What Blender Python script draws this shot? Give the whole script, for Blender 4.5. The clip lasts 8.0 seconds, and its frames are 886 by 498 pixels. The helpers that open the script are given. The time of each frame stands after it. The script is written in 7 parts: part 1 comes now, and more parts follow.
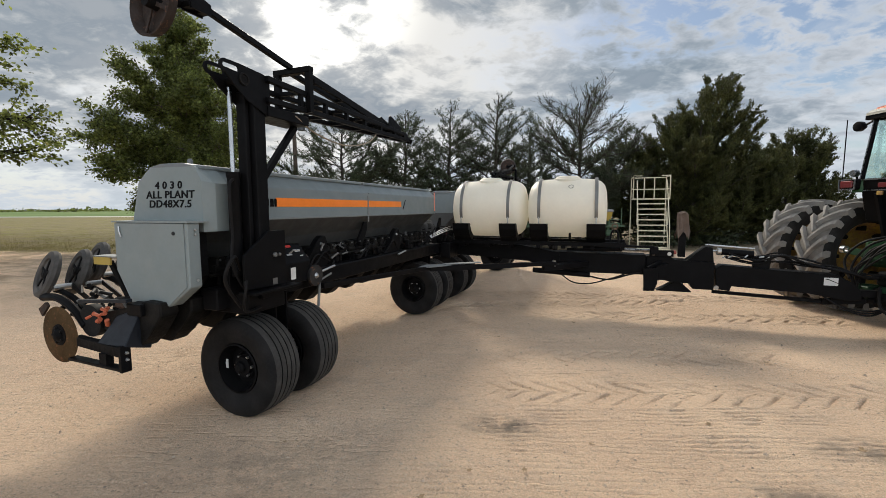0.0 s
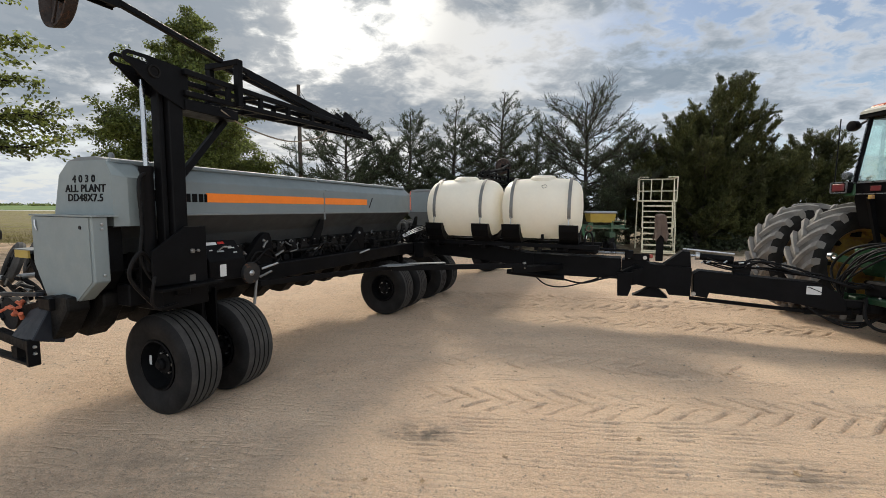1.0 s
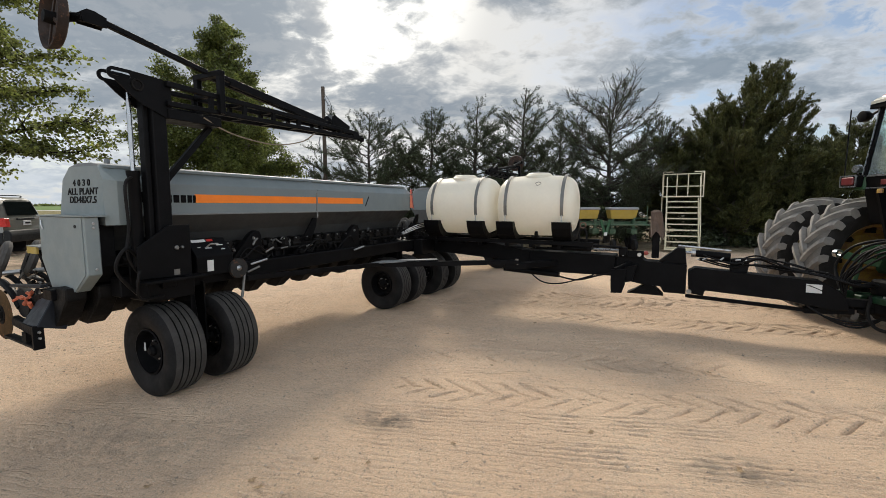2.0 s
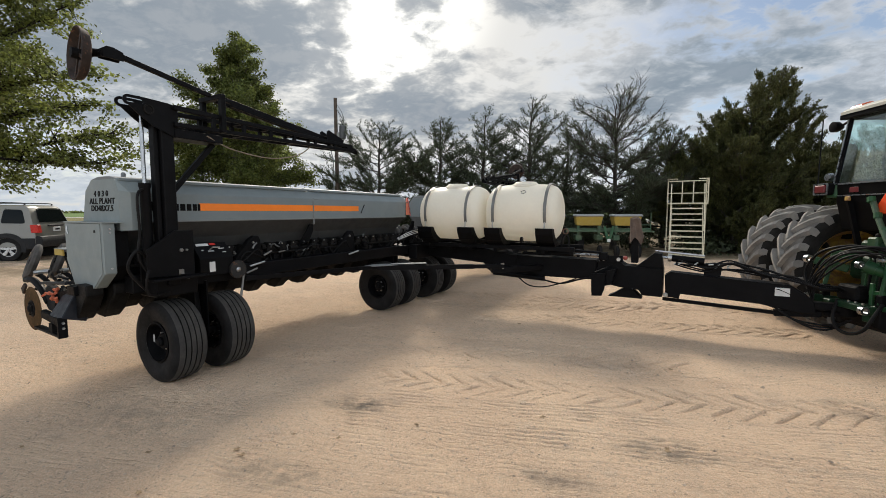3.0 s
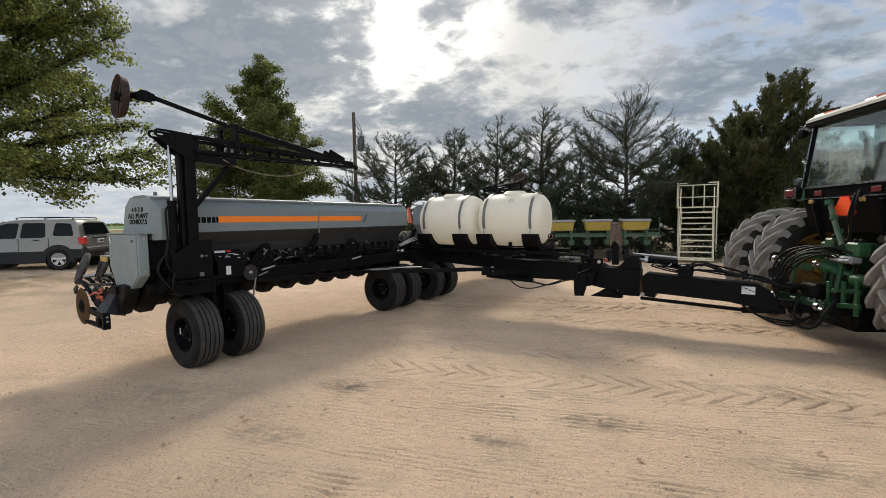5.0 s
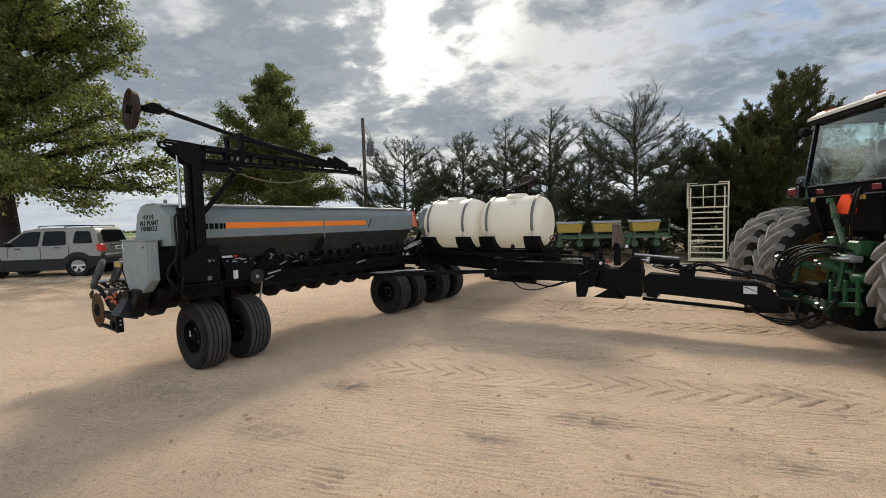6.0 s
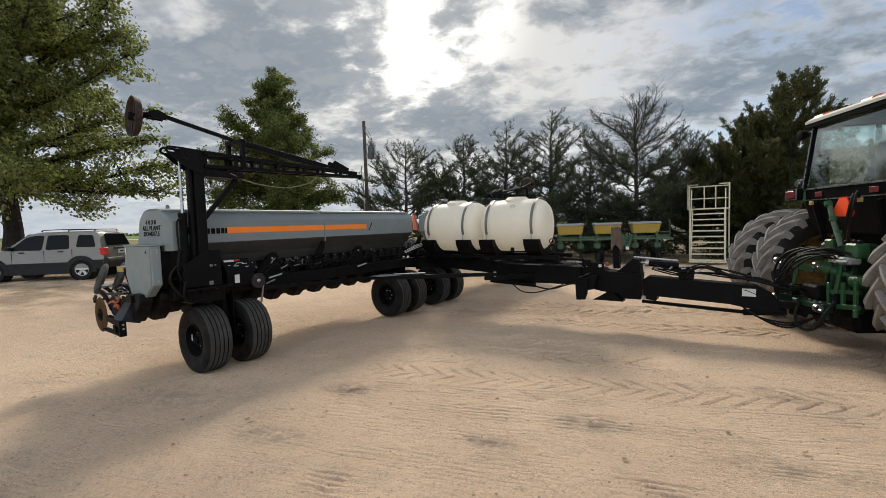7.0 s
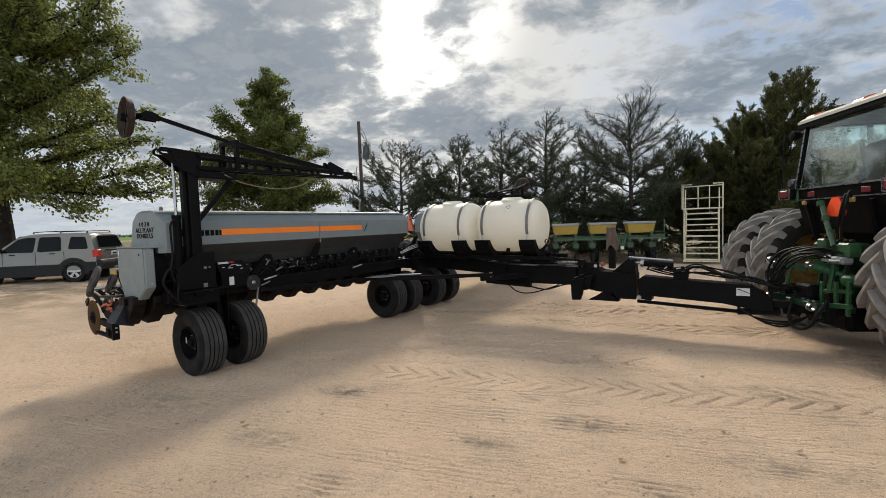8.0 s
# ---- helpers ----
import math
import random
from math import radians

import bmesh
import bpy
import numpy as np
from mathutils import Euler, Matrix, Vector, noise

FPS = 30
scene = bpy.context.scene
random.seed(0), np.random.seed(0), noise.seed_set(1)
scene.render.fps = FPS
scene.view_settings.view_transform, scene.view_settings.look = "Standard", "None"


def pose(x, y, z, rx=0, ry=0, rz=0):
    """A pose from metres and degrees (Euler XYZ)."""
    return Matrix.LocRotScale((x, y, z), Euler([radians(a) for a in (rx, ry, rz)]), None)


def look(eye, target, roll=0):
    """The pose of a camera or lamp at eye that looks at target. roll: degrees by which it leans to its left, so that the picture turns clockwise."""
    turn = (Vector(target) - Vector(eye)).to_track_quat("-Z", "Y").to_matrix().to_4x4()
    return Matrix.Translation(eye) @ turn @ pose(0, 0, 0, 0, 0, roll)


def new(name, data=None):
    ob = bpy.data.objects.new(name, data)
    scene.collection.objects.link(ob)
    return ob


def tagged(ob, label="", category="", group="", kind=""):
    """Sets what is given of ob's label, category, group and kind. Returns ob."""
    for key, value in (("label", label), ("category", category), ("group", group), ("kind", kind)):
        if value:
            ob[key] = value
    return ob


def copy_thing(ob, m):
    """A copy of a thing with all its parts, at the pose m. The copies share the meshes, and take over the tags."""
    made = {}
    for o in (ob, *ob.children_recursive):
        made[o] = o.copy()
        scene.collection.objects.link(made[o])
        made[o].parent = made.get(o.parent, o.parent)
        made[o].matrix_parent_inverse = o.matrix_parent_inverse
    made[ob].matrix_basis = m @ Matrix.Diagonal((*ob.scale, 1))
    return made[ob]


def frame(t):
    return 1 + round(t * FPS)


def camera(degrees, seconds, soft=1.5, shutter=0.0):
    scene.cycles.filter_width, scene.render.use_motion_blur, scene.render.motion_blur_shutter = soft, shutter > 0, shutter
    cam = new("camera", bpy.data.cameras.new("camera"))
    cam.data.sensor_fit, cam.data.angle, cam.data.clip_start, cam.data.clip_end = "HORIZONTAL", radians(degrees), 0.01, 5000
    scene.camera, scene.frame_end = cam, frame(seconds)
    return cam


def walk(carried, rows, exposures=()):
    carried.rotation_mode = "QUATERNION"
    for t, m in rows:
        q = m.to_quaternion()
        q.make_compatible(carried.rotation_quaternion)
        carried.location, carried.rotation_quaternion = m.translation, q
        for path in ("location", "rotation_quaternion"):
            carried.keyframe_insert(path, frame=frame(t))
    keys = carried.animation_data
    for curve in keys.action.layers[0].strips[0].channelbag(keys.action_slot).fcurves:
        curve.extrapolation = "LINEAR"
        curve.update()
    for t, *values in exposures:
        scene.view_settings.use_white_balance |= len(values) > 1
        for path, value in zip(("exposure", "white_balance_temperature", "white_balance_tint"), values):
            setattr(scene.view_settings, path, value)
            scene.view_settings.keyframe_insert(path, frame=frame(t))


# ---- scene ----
cam = camera(91.5, 8.0, soft=0.65)
PATH = [
    (0, (2.817, -0.553, 1.766), (2.688, 1.434, 1.579), -0.3),
    (0.5, (3.205, -0.409, 1.771), (3.035, 1.574, 1.582), 0.2),
    (1, (3.582, -0.354, 1.757), (3.369, 1.625, 1.568), 0.5),
    (1.5, (3.942, -0.345, 1.769), (3.666, 1.627, 1.577), 0.5),
    (1.7, (4.046, -0.355, 1.767), (3.728, 1.608, 1.562), 0.3),
    (2.8, (4.614, -0.714, 1.776), (4.192, 1.233, 1.598), -0.1),
    (3, (4.704, -0.756, 1.777), (4.265, 1.188, 1.606), -0.0),
    (3.5, (4.896, -0.89, 1.779), (4.434, 1.05, 1.625), -0.1),
    (4, (5.064, -1.11, 1.778), (4.58, 0.825, 1.633), -0.2),
    (4.5, (5.226, -1.213, 1.789), (4.711, 0.714, 1.646), -0.5),
    (6, (5.569, -1.324, 1.783), (4.962, 0.578, 1.663), -1.6),
    (6.5, (5.592, -1.345, 1.799), (4.979, 0.555, 1.685), -1.8),
    (7, (5.612, -1.353, 1.813), (4.997, 0.547, 1.701), -1.8),
    (7.5, (5.621, -1.355, 1.825), (5.012, 0.546, 1.713), -1.9),
    (8, (5.606, -1.346, 1.824), (5.011, 0.56, 1.712), -2.0),
]
walk(cam, [(t, look(eye, target, roll)) for t, eye, target, roll in PATH], [(0, 0.35), (3, 0.32), (8, 0.22)])

# ---- light: a veiled sun behind broken cloud ----
SUN_AZ, SUN_EL = radians(113), radians(36)   # azimuth from +x towards +y
SUN_DIR = Vector((math.cos(SUN_AZ) * math.cos(SUN_EL), math.sin(SUN_AZ) * math.cos(SUN_EL), math.sin(SUN_EL)))
GLARE_DIR = Vector((math.cos(SUN_AZ) * math.cos(radians(27)), math.sin(SUN_AZ) * math.cos(radians(27)), math.sin(radians(27))))   # the bright break in the cloud below the sun


def make_sky():
    world = bpy.data.worlds.new("sky")
    scene.world = world
    world.use_nodes = True
    nt = world.node_tree
    nt.nodes.clear()
    N, L = nt.nodes.new, nt.links.new

    def math_node(op, a, b=None, clamp=False):
        n = N("ShaderNodeMath")
        n.operation, n.use_clamp = op, clamp
        for i, v in enumerate((a, b)):
            if v is None:
                continue
            if isinstance(v, (int, float)):
                n.inputs[i].default_value = v
            else:
                L(v, n.inputs[i])
        return n.outputs[0]

    def mix(fac, a, b):
        n = N("ShaderNodeMix")
        n.data_type = "RGBA"
        for sock, v in ((n.inputs[0], fac), (n.inputs[6], a), (n.inputs[7], b)):
            if isinstance(v, (int, float)):
                sock.default_value = v
            elif isinstance(v, tuple):
                sock.default_value = (*v, 1)
            else:
                L(v, sock)
        return n.outputs[2]

    def ramp(v, lo, hi):
        n = N("ShaderNodeMapRange")
        n.interpolation_type = "SMOOTHSTEP"
        L(v, n.inputs[0])
        n.inputs[1].default_value, n.inputs[2].default_value = lo, hi
        return n.outputs[0]

    def noise_node(vec, scale, detail, rough, dist=0.0):
        n = N("ShaderNodeTexNoise")
        L(vec, n.inputs["Vector"])
        n.inputs["Scale"].default_value, n.inputs["Detail"].default_value = scale, detail
        n.inputs["Roughness"].default_value, n.inputs["Distortion"].default_value = rough, dist
        return n.outputs["Fac"]

    tex = N("ShaderNodeTexSky")
    tex.sky_type, tex.sun_disc = "NISHITA", False
    tex.sun_elevation, tex.sun_rotation = SUN_EL, radians(90) - SUN_AZ
    blue = N("ShaderNodeMix")
    blue.data_type, blue.blend_type = "RGBA", "MULTIPLY"
    blue.inputs[0].default_value = 1
    L(tex.outputs[0], blue.inputs[6])
    blue.inputs[7].default_value = (0.085, 0.085, 0.085, 1)
    co = N("ShaderNodeTexCoord").outputs["Generated"]
    sep = N("ShaderNodeSeparateXYZ")
    L(co, sep.inputs[0])
    # the cloud deck is a plane overhead: divide by the height
    up = math_node("MAXIMUM", sep.outputs[2], 0.0)
    den = math_node("ADD", up, 0.27)
    flat = N("ShaderNodeCombineXYZ")
    L(math_node("DIVIDE", sep.outputs[0], den), flat.inputs[0])
    L(math_node("DIVIDE", sep.outputs[1], den), flat.inputs[1])
    turn = N("ShaderNodeMapping")
    L(flat.outputs[0], turn.inputs[0])
    turn.inputs["Location"].default_value = (3.1, 1.7, 0)
    turn.inputs["Rotation"].default_value = (0, 0, radians(-24))
    turn.inputs["Scale"].default_value = (1.45, 1.65, 1)
    v = turn.outputs[0]
    big = noise_node(v, 1.15, 8, 0.52, 0.35)
    mid = noise_node(v, 3.1, 8, 0.58, 0.5)
    fine = noise_node(v, 8.5, 6, 0.60, 0.4)
    body = math_node("ADD", math_node("MULTIPLY", mid, 0.6), math_node("MULTIPLY", fine, 0.4))
    dot = N("ShaderNodeVectorMath")
    dot.operation = "DOT_PRODUCT"
    L(co, dot.inputs[0])
    dot.inputs[1].default_value = GLARE_DIR
    near = ramp(dot.outputs["Value"], 0.74, 0.99)
    glare = math_node("POWER", ramp(dot.outputs["Value"], 0.945, 1.0), 1.6)
    # thin cloud is bright towards the sun, thick cloud is blue-grey
    thin_col = mix(near, (0.51, 0.54, 0.58), (0.66, 0.65, 0.62))
    dark_col = mix(near, (0.19, 0.24, 0.29), (0.24, 0.275, 0.315))
    thick = math_node("ADD", math_node("MULTIPLY", big, 0.50), math_node("MULTIPLY", body, 0.50))
    # heavy banks: beside the sun, low across the view, and loose puffs
    for bx, by, bz, lo, hi, amount in ((-0.66, 0.67, 0.36, 0.950, 0.999, 0.05), (-0.26, 0.935, 0.235, 0.985, 0.9995, 0.075), (-0.50, 0.82, 0.265, 0.985, 0.9995, 0.075),
                                       (-0.24, 0.88, 0.41, 0.9965, 0.9999, 0.08), (0.0, 0.905, 0.43, 0.994, 0.9999, 0.07), (0.34, 0.865, 0.37, 0.975, 0.9995, 0.06)):
        bank = N("ShaderNodeVectorMath")
        bank.operation = "DOT_PRODUCT"
        L(co, bank.inputs[0])
        bank.inputs[1].default_value = Vector((bx, by, bz)).normalized()
        thick = math_node("ADD", thick, math_node("MULTIPLY", ramp(bank.outputs["Value"], lo, hi), amount))
    thick = math_node("SUBTRACT", thick, math_node("MULTIPLY", glare, 0.05))
    shade = ramp(thick, 0.455, 0.60)
    cloud = mix(shade, thin_col, dark_col)
    # lit rims and mottling inside the cloud
    wisps = math_node("MULTIPLY", ramp(body, 0.48, 0.60), math_node("SUBTRACT", 1.0, math_node("MULTIPLY", shade, 0.55)))
    cloud2 = mix(math_node("MULTIPLY", wisps, 0.55), cloud, mix(near, (0.36, 0.39, 0.44), (0.48, 0.48, 0.48)))
    bright = N("ShaderNodeMix")
    bright.data_type, bright.blend_type = "RGBA", "ADD"
    bright.inputs[0].default_value = 1
    L(cloud2, bright.inputs[6])
    gl = mix(math_node("MULTIPLY", glare, math_node("SUBTRACT", 1.0, math_node("MULTIPLY", ramp(thick, 0.44, 0.56), 0.95))), (0, 0, 0), (0.75, 0.73, 0.67))
    L(gl, bright.inputs[7])
    # gaps of blue away from the sun
    gap = math_node("MULTIPLY", ramp(big, 0.54, 0.42), math_node("SUBTRACT", 1.0, near))
    gap2 = math_node("MULTIPLY", gap, ramp(body, 0.56, 0.44))
    sky = mix(math_node("MULTIPLY", gap2, 0.9), bright.outputs[2], blue.outputs[2])
    # a pale band along the horizon
    haze = ramp(sep.outputs[2], 0.16, 0.0)
    sky = mix(math_node("MULTIPLY", haze, 0.75), sky, (0.50, 0.55, 0.60))
    # front-lit cloud behind the viewer and overhead is brighter
    away = ramp(dot.outputs["Value"], 0.45, -0.35)
    bg = N("ShaderNodeBackground")
    L(sky, bg.inputs[0])
    L(math_node("ADD", 1.0, math_node("MULTIPLY", away, 1.45)), bg.inputs[1])
    out = N("ShaderNodeOutputWorld")
    L(bg.outputs[0], out.inputs[0])


make_sky()
sun = new("sun", bpy.data.lights.new("sun", "SUN"))
sun.data.energy, sun.data.angle, sun.data.color = 2.75, radians(12), (1.0, 0.92, 0.79)
sun.matrix_world = look(SUN_DIR * 60, (0, 0, 0))

# ---- materials ----
def material(name, base, rough=0.5, metal=0.0, vary=0.15, scale=6.0, bump=0.0, bump_scale=60.0, dust=0.0, dust_col=(0.42, 0.33, 0.25),
             island=0.0, spec=0.5, trans=0.0, rust=0.0, rust_col=(0.16, 0.07, 0.035), coat=0.0, detail=5):
    """A painted, plastic or bare surface with variation at two scales, dust and fine relief."""
    m = bpy.data.materials.new(name)
    m.use_nodes = True
    nt = m.node_tree
    N, L = nt.nodes.new, nt.links.new
    b = nt.nodes["Principled BSDF"]
    co = N("ShaderNodeTexCoord").outputs["Object"]

    def tex(s, d=detail, r=0.6):
        n = N("ShaderNodeTexNoise")
        L(co, n.inputs["Vector"])
        n.inputs["Scale"].default_value, n.inputs["Detail"].default_value, n.inputs["Roughness"].default_value = s, d, r
        return n.outputs["Fac"]

    def mr(v, a, c, lo, hi):
        n = N("ShaderNodeMapRange")
        L(v, n.inputs[0])
        for i, x in enumerate((a, c, lo, hi)):
            n.inputs[i + 1].default_value = x
        return n.outputs[0]

    def mixc(f, a, c, blend="MIX"):
        n = N("ShaderNodeMix")
        n.data_type, n.blend_type = "RGBA", blend
        for s, x in ((n.inputs[0], f), (n.inputs[6], a), (n.inputs[7], c)):
            if isinstance(x, (int, float)):
                s.default_value = x
            elif isinstance(x, tuple):
                s.default_value = (*x, 1)
            else:
                L(x, s)
        return n.outputs[2]

    lo = tuple(c * (1 - vary) for c in base)
    hi = tuple(min(1, c * (1 + vary)) for c in base)
    col = mixc(mr(tex(scale), 0.3, 0.7, 0, 1), lo, hi)
    grain = mr(tex(scale * 14, 3), 0.25, 0.75, 1 - vary * 0.6, 1 + vary * 0.6)
    g = N("ShaderNodeCombineColor")
    for i in range(3):
        L(grain, g.inputs[i])
    col = mixc(1.0, col, g.outputs[0], "MULTIPLY")
    if island:
        geo = N("ShaderNodeNewGeometry").outputs["Random Per Island"]
        r = mr(geo, 0, 1, 1 - island, 1 + island)
        g2 = N("ShaderNodeCombineColor")
        for i in range(3):
            L(r, g2.inputs[i])
        col = mixc(1.0, col, g2.outputs[0], "MULTIPLY")
    if rust:
        col = mixc(mr(tex(scale * 2.3, 8, 0.7), 0.62 - 0.3 * rust, 0.72 - 0.2 * rust, 0, 1), col, rust_col)
    rgh = mr(tex(scale * 3, 4), 0.3, 0.7, max(0.02, rough - 0.1), min(1, rough + 0.12))
    if dust:
        d = mr(tex(scale * 0.8, 8, 0.68), 0.42, 0.75, 0.15 * dust, dust)
        col = mixc(d, col, dust_col)
        mx = N("ShaderNodeMath")
        mx.operation, mx.use_clamp = "ADD", True
        L(rgh, mx.inputs[0])
        L(mr(d, 0, 1, 0, 0.5), mx.inputs[1])
        rgh = mx.outputs[0]
    L(col, b.inputs["Base Color"])
    L(rgh, b.inputs["Roughness"])
    b.inputs["Metallic"].default_value = metal
    b.inputs["Specular IOR Level"].default_value = spec
    b.inputs["Coat Weight"].default_value = coat
    if bump:
        n = N("ShaderNodeBump")
        n.inputs["Strength"].default_value, n.inputs["Distance"].default_value = bump, 0.004
        L(tex(bump_scale, 6), n.inputs["Height"])
        L(n.outputs[0], b.inputs["Normal"])
    if trans:
        t = N("ShaderNodeBsdfTranslucent")
        L(col, t.inputs[0])
        mix = N("ShaderNodeMixShader")
        mix.inputs[0].default_value = trans
        L(b.outputs[0], mix.inputs[1])
        L(t.outputs[0], mix.inputs[2])
        L(mix.outputs[0], nt.nodes["Material Output"].inputs[0])
    return m


def glass_material(name, tint, rough=0.02, ior=1.45):
    m = bpy.data.materials.new(name)
    m.use_nodes = True
    b = m.node_tree.nodes["Principled BSDF"]
    b.inputs["Base Color"].default_value = (*tint, 1)
    b.inputs["Roughness"].default_value = rough
    b.inputs["Transmission Weight"].default_value = 1.0
    b.inputs["IOR"].default_value = ior
    return m


BLACK = material("black_paint", (0.0045, 0.0046, 0.0052), 0.45, vary=0.3, scale=4, dust=0.005, spec=0.06, bump=0.08, bump_scale=40)
BLACK_MATT = material("black_soiled_steel", (0.007, 0.007, 0.0075), 0.6, vary=0.4, scale=7, dust=0.010, spec=0.05, bump=0.2)
CASTING = material("greasy_castings", (0.006, 0.006, 0.006), 0.55, vary=0.5, scale=11, dust=0.02, spec=0.1, bump=0.3)
SILVER = material("silver_grey_paint", (0.146, 0.176, 0.184), 0.5, metal=0.0, vary=0.05, scale=2.2, dust=0.10, dust_col=(0.40, 0.36, 0.31))
COVER = material("light_grey_paint", (0.176, 0.208, 0.208), 0.5, vary=0.05, scale=2.5, dust=0.14, dust_col=(0.40, 0.36, 0.31))
# hopper bottom: a darker grey than the seed box sides
HOPPER = material("dark_sheet_steel", (0.052, 0.053, 0.052), 0.42, vary=0.22, scale=2.5, dust=0.12, dust_col=(0.13, 0.115, 0.095))
GALV = material("dull_grey_steel", (0.15, 0.165, 0.17), 0.6, metal=0.1, vary=0.12, scale=3, dust=0.18)
ORANGE = material("orange_decal", (0.84, 0.20, 0.010), 0.45, vary=0.06, scale=3, dust=0.03)
WHITE = material("white_decal", (0.58, 0.58, 0.56), 0.5, vary=0.05)
DULLRED = material("dull_red_lens", (0.13, 0.010, 0.012), 0.35, vary=0.1)
# the tractor's green, darkened for the shade under the cab
GREEN_SHADED = material("shaded_green_paint", (0.005, 0.034, 0.014), 0.5, vary=0.35, scale=7, dust=0.06, spec=0.2, bump=0.2)
RED = material("red_plastic", (0.46, 0.030, 0.022), 0.3, vary=0.08, spec=0.25)
RUBBER = material("tyre_rubber", (0.008, 0.008, 0.0085), 0.72, vary=0.35, scale=5, dust=0.045, spec=0.15, dust_col=(0.25, 0.205, 0.165), bump=0.15)
TREAD = material("worn_dusty_tread", (0.026, 0.024, 0.022), 0.85, vary=0.4, scale=7, dust=0.28, dust_col=(0.105, 0.092, 0.078), bump=0.3)
RUBBER_GREY = material("weathered_tractor_tyre", (0.19, 0.182, 0.17), 0.9, vary=0.3, scale=4, dust=0.7, dust_col=(0.36, 0.325, 0.28), bump=0.35)
# sidewall rubber, taken near black to hold the shade inside the wheels
RUBBER_DARK = material("shaded_casing_rubber", (0.016, 0.015, 0.014), 0.85, vary=0.3, scale=4, dust=0.22, dust_col=(0.12, 0.108, 0.094), bump=0.3, spec=0.2)
# tread floor between the lugs, a darker grey than the bars
RUBBER_FLOOR = material("tread_floor_rubber", (0.12, 0.112, 0.10), 0.9, vary=0.3, scale=5, dust=0.6, dust_col=(0.27, 0.24, 0.205), bump=0.35)
SPOOL = material("dark_greasy_pulley", (0.016, 0.0155, 0.015), 0.6, vary=0.3, scale=9, rust=0.1, bump=0.2, spec=0.3)
HOSE = material("hydraulic_hose", (0.006, 0.006, 0.0065), 0.55, vary=0.2, dust=0.02, spec=0.1)
CHROME = material("cylinder_rod", (0.36, 0.37, 0.38), 0.28, metal=1.0, vary=0.03)
STEEL = material("plated_steel", (0.45, 0.45, 0.44), 0.35, metal=0.9, vary=0.15, rust=0.15)
RUST = material("rusted_steel", (0.13, 0.085, 0.06), 0.75, metal=0.2, vary=0.35, scale=9, rust=0.5, bump=0.3)
BLUEBLACK = material("blue_black_paint", (0.008, 0.011, 0.016), 0.42, vary=0.2, scale=4, dust=0.02, spec=0.2)
DARKRUST = material("dark_rusted_steel", (0.028, 0.019, 0.015), 0.75, vary=0.35, scale=9, rust=0.22, bump=0.2, spec=0.3)
DISC_TAN = material("soil_coated_disc", (0.070, 0.044, 0.022), 0.9, spec=0.05, vary=0.25, scale=8, rust=0.25, bump=0.2)
GREYTYRE = material("grey_press_tyre", (0.04, 0.037, 0.034), 0.85, vary=0.25, scale=9, dust=0.3, dust_col=(0.26, 0.23, 0.20))
POLY = material("white_tank_plastic", (0.90, 0.86, 0.76), 0.42, vary=0.035, scale=1.6, trans=0.45, dust=0.06, dust_col=(0.6, 0.5, 0.36), spec=0.4)
STRAP = material("galvanised_strap", (0.17, 0.165, 0.155), 0.45, metal=0.6, vary=0.1)
GREEN = material("green_paint", (0.006, 0.062, 0.019), 0.4, vary=0.2, scale=5, dust=0.10, spec=0.3)
GREEN_OLD = material("faded_green_paint", (0.014, 0.065, 0.028), 0.5, vary=0.2, scale=5, dust=0.2)
YELLOW = material("yellow_paint", (0.36, 0.21, 0.018), 0.55, vary=0.3, scale=5, dust=0.2, rust=0.55)
# rusty rim yellow again, with shade inside the wheel put into the colour
YELLOW_SHADED = material("shaded_yellow_paint", (0.24, 0.145, 0.014), 0.6, vary=0.35, scale=6, dust=0.1, rust=0.5)
YELLOW_OLD = material("faded_yellow_plastic", (0.36, 0.25, 0.03), 0.5, vary=0.1, scale=4, dust=0.2)
GREYLID = material("grey_plastic_lid", (0.26, 0.27, 0.28), 0.6, vary=0.08)
CREAM = material("cream_paint", (0.66, 0.60, 0.42), 0.6, vary=0.12, scale=6, rust=0.22, dust=0.15)
SAFETY = material("safety_orange", (0.95, 0.09, 0.015), 0.45, vary=0.05)
SALMON = material("faded_fluorescent_sheet", (0.78, 0.23, 0.13), 0.5, vary=0.08)
AMBER = material("orange_lamp", (0.5, 0.09, 0.02), 0.3, vary=0.06)
ROOFWHITE = material("pale_cab_roof", (0.47, 0.46, 0.40), 0.5, vary=0.06, dust=0.12)
CAN = material("dull_transformer_paint", (0.085, 0.09, 0.095), 0.6, vary=0.15)
WOOD = material("weathered_pole_wood", (0.085, 0.065, 0.05), 0.9, vary=0.35, scale=9, bump=0.4)
CLOTH = material("brown_canvas", (0.10, 0.068, 0.05), 0.9, vary=0.25, scale=8, bump=0.3)
SUVPAINT = material("pale_gold_car_paint", (0.155, 0.146, 0.12), 0.35, metal=0.1, vary=0.03, scale=2, coat=0.6, dust=0.06)
CLADDING = material("dark_grey_cladding", (0.012, 0.0125, 0.0135), 0.65, vary=0.15, dust=0.02, spec=0.25)
ALLOY = material("alloy_wheel", (0.55, 0.55, 0.55), 0.3, metal=0.8, vary=0.05)
GLASS_CAB = glass_material("cab_glass", (0.82, 0.95, 0.92), 0.02, 1.85)
INTERIOR = material("dark_interior", (0.008, 0.008, 0.008), 0.8, vary=0.2)
BARK_DARK = material("cedar_bark", (0.040, 0.032, 0.026), 0.95, vary=0.4, scale=5, bump=0.5, bump_scale=25)
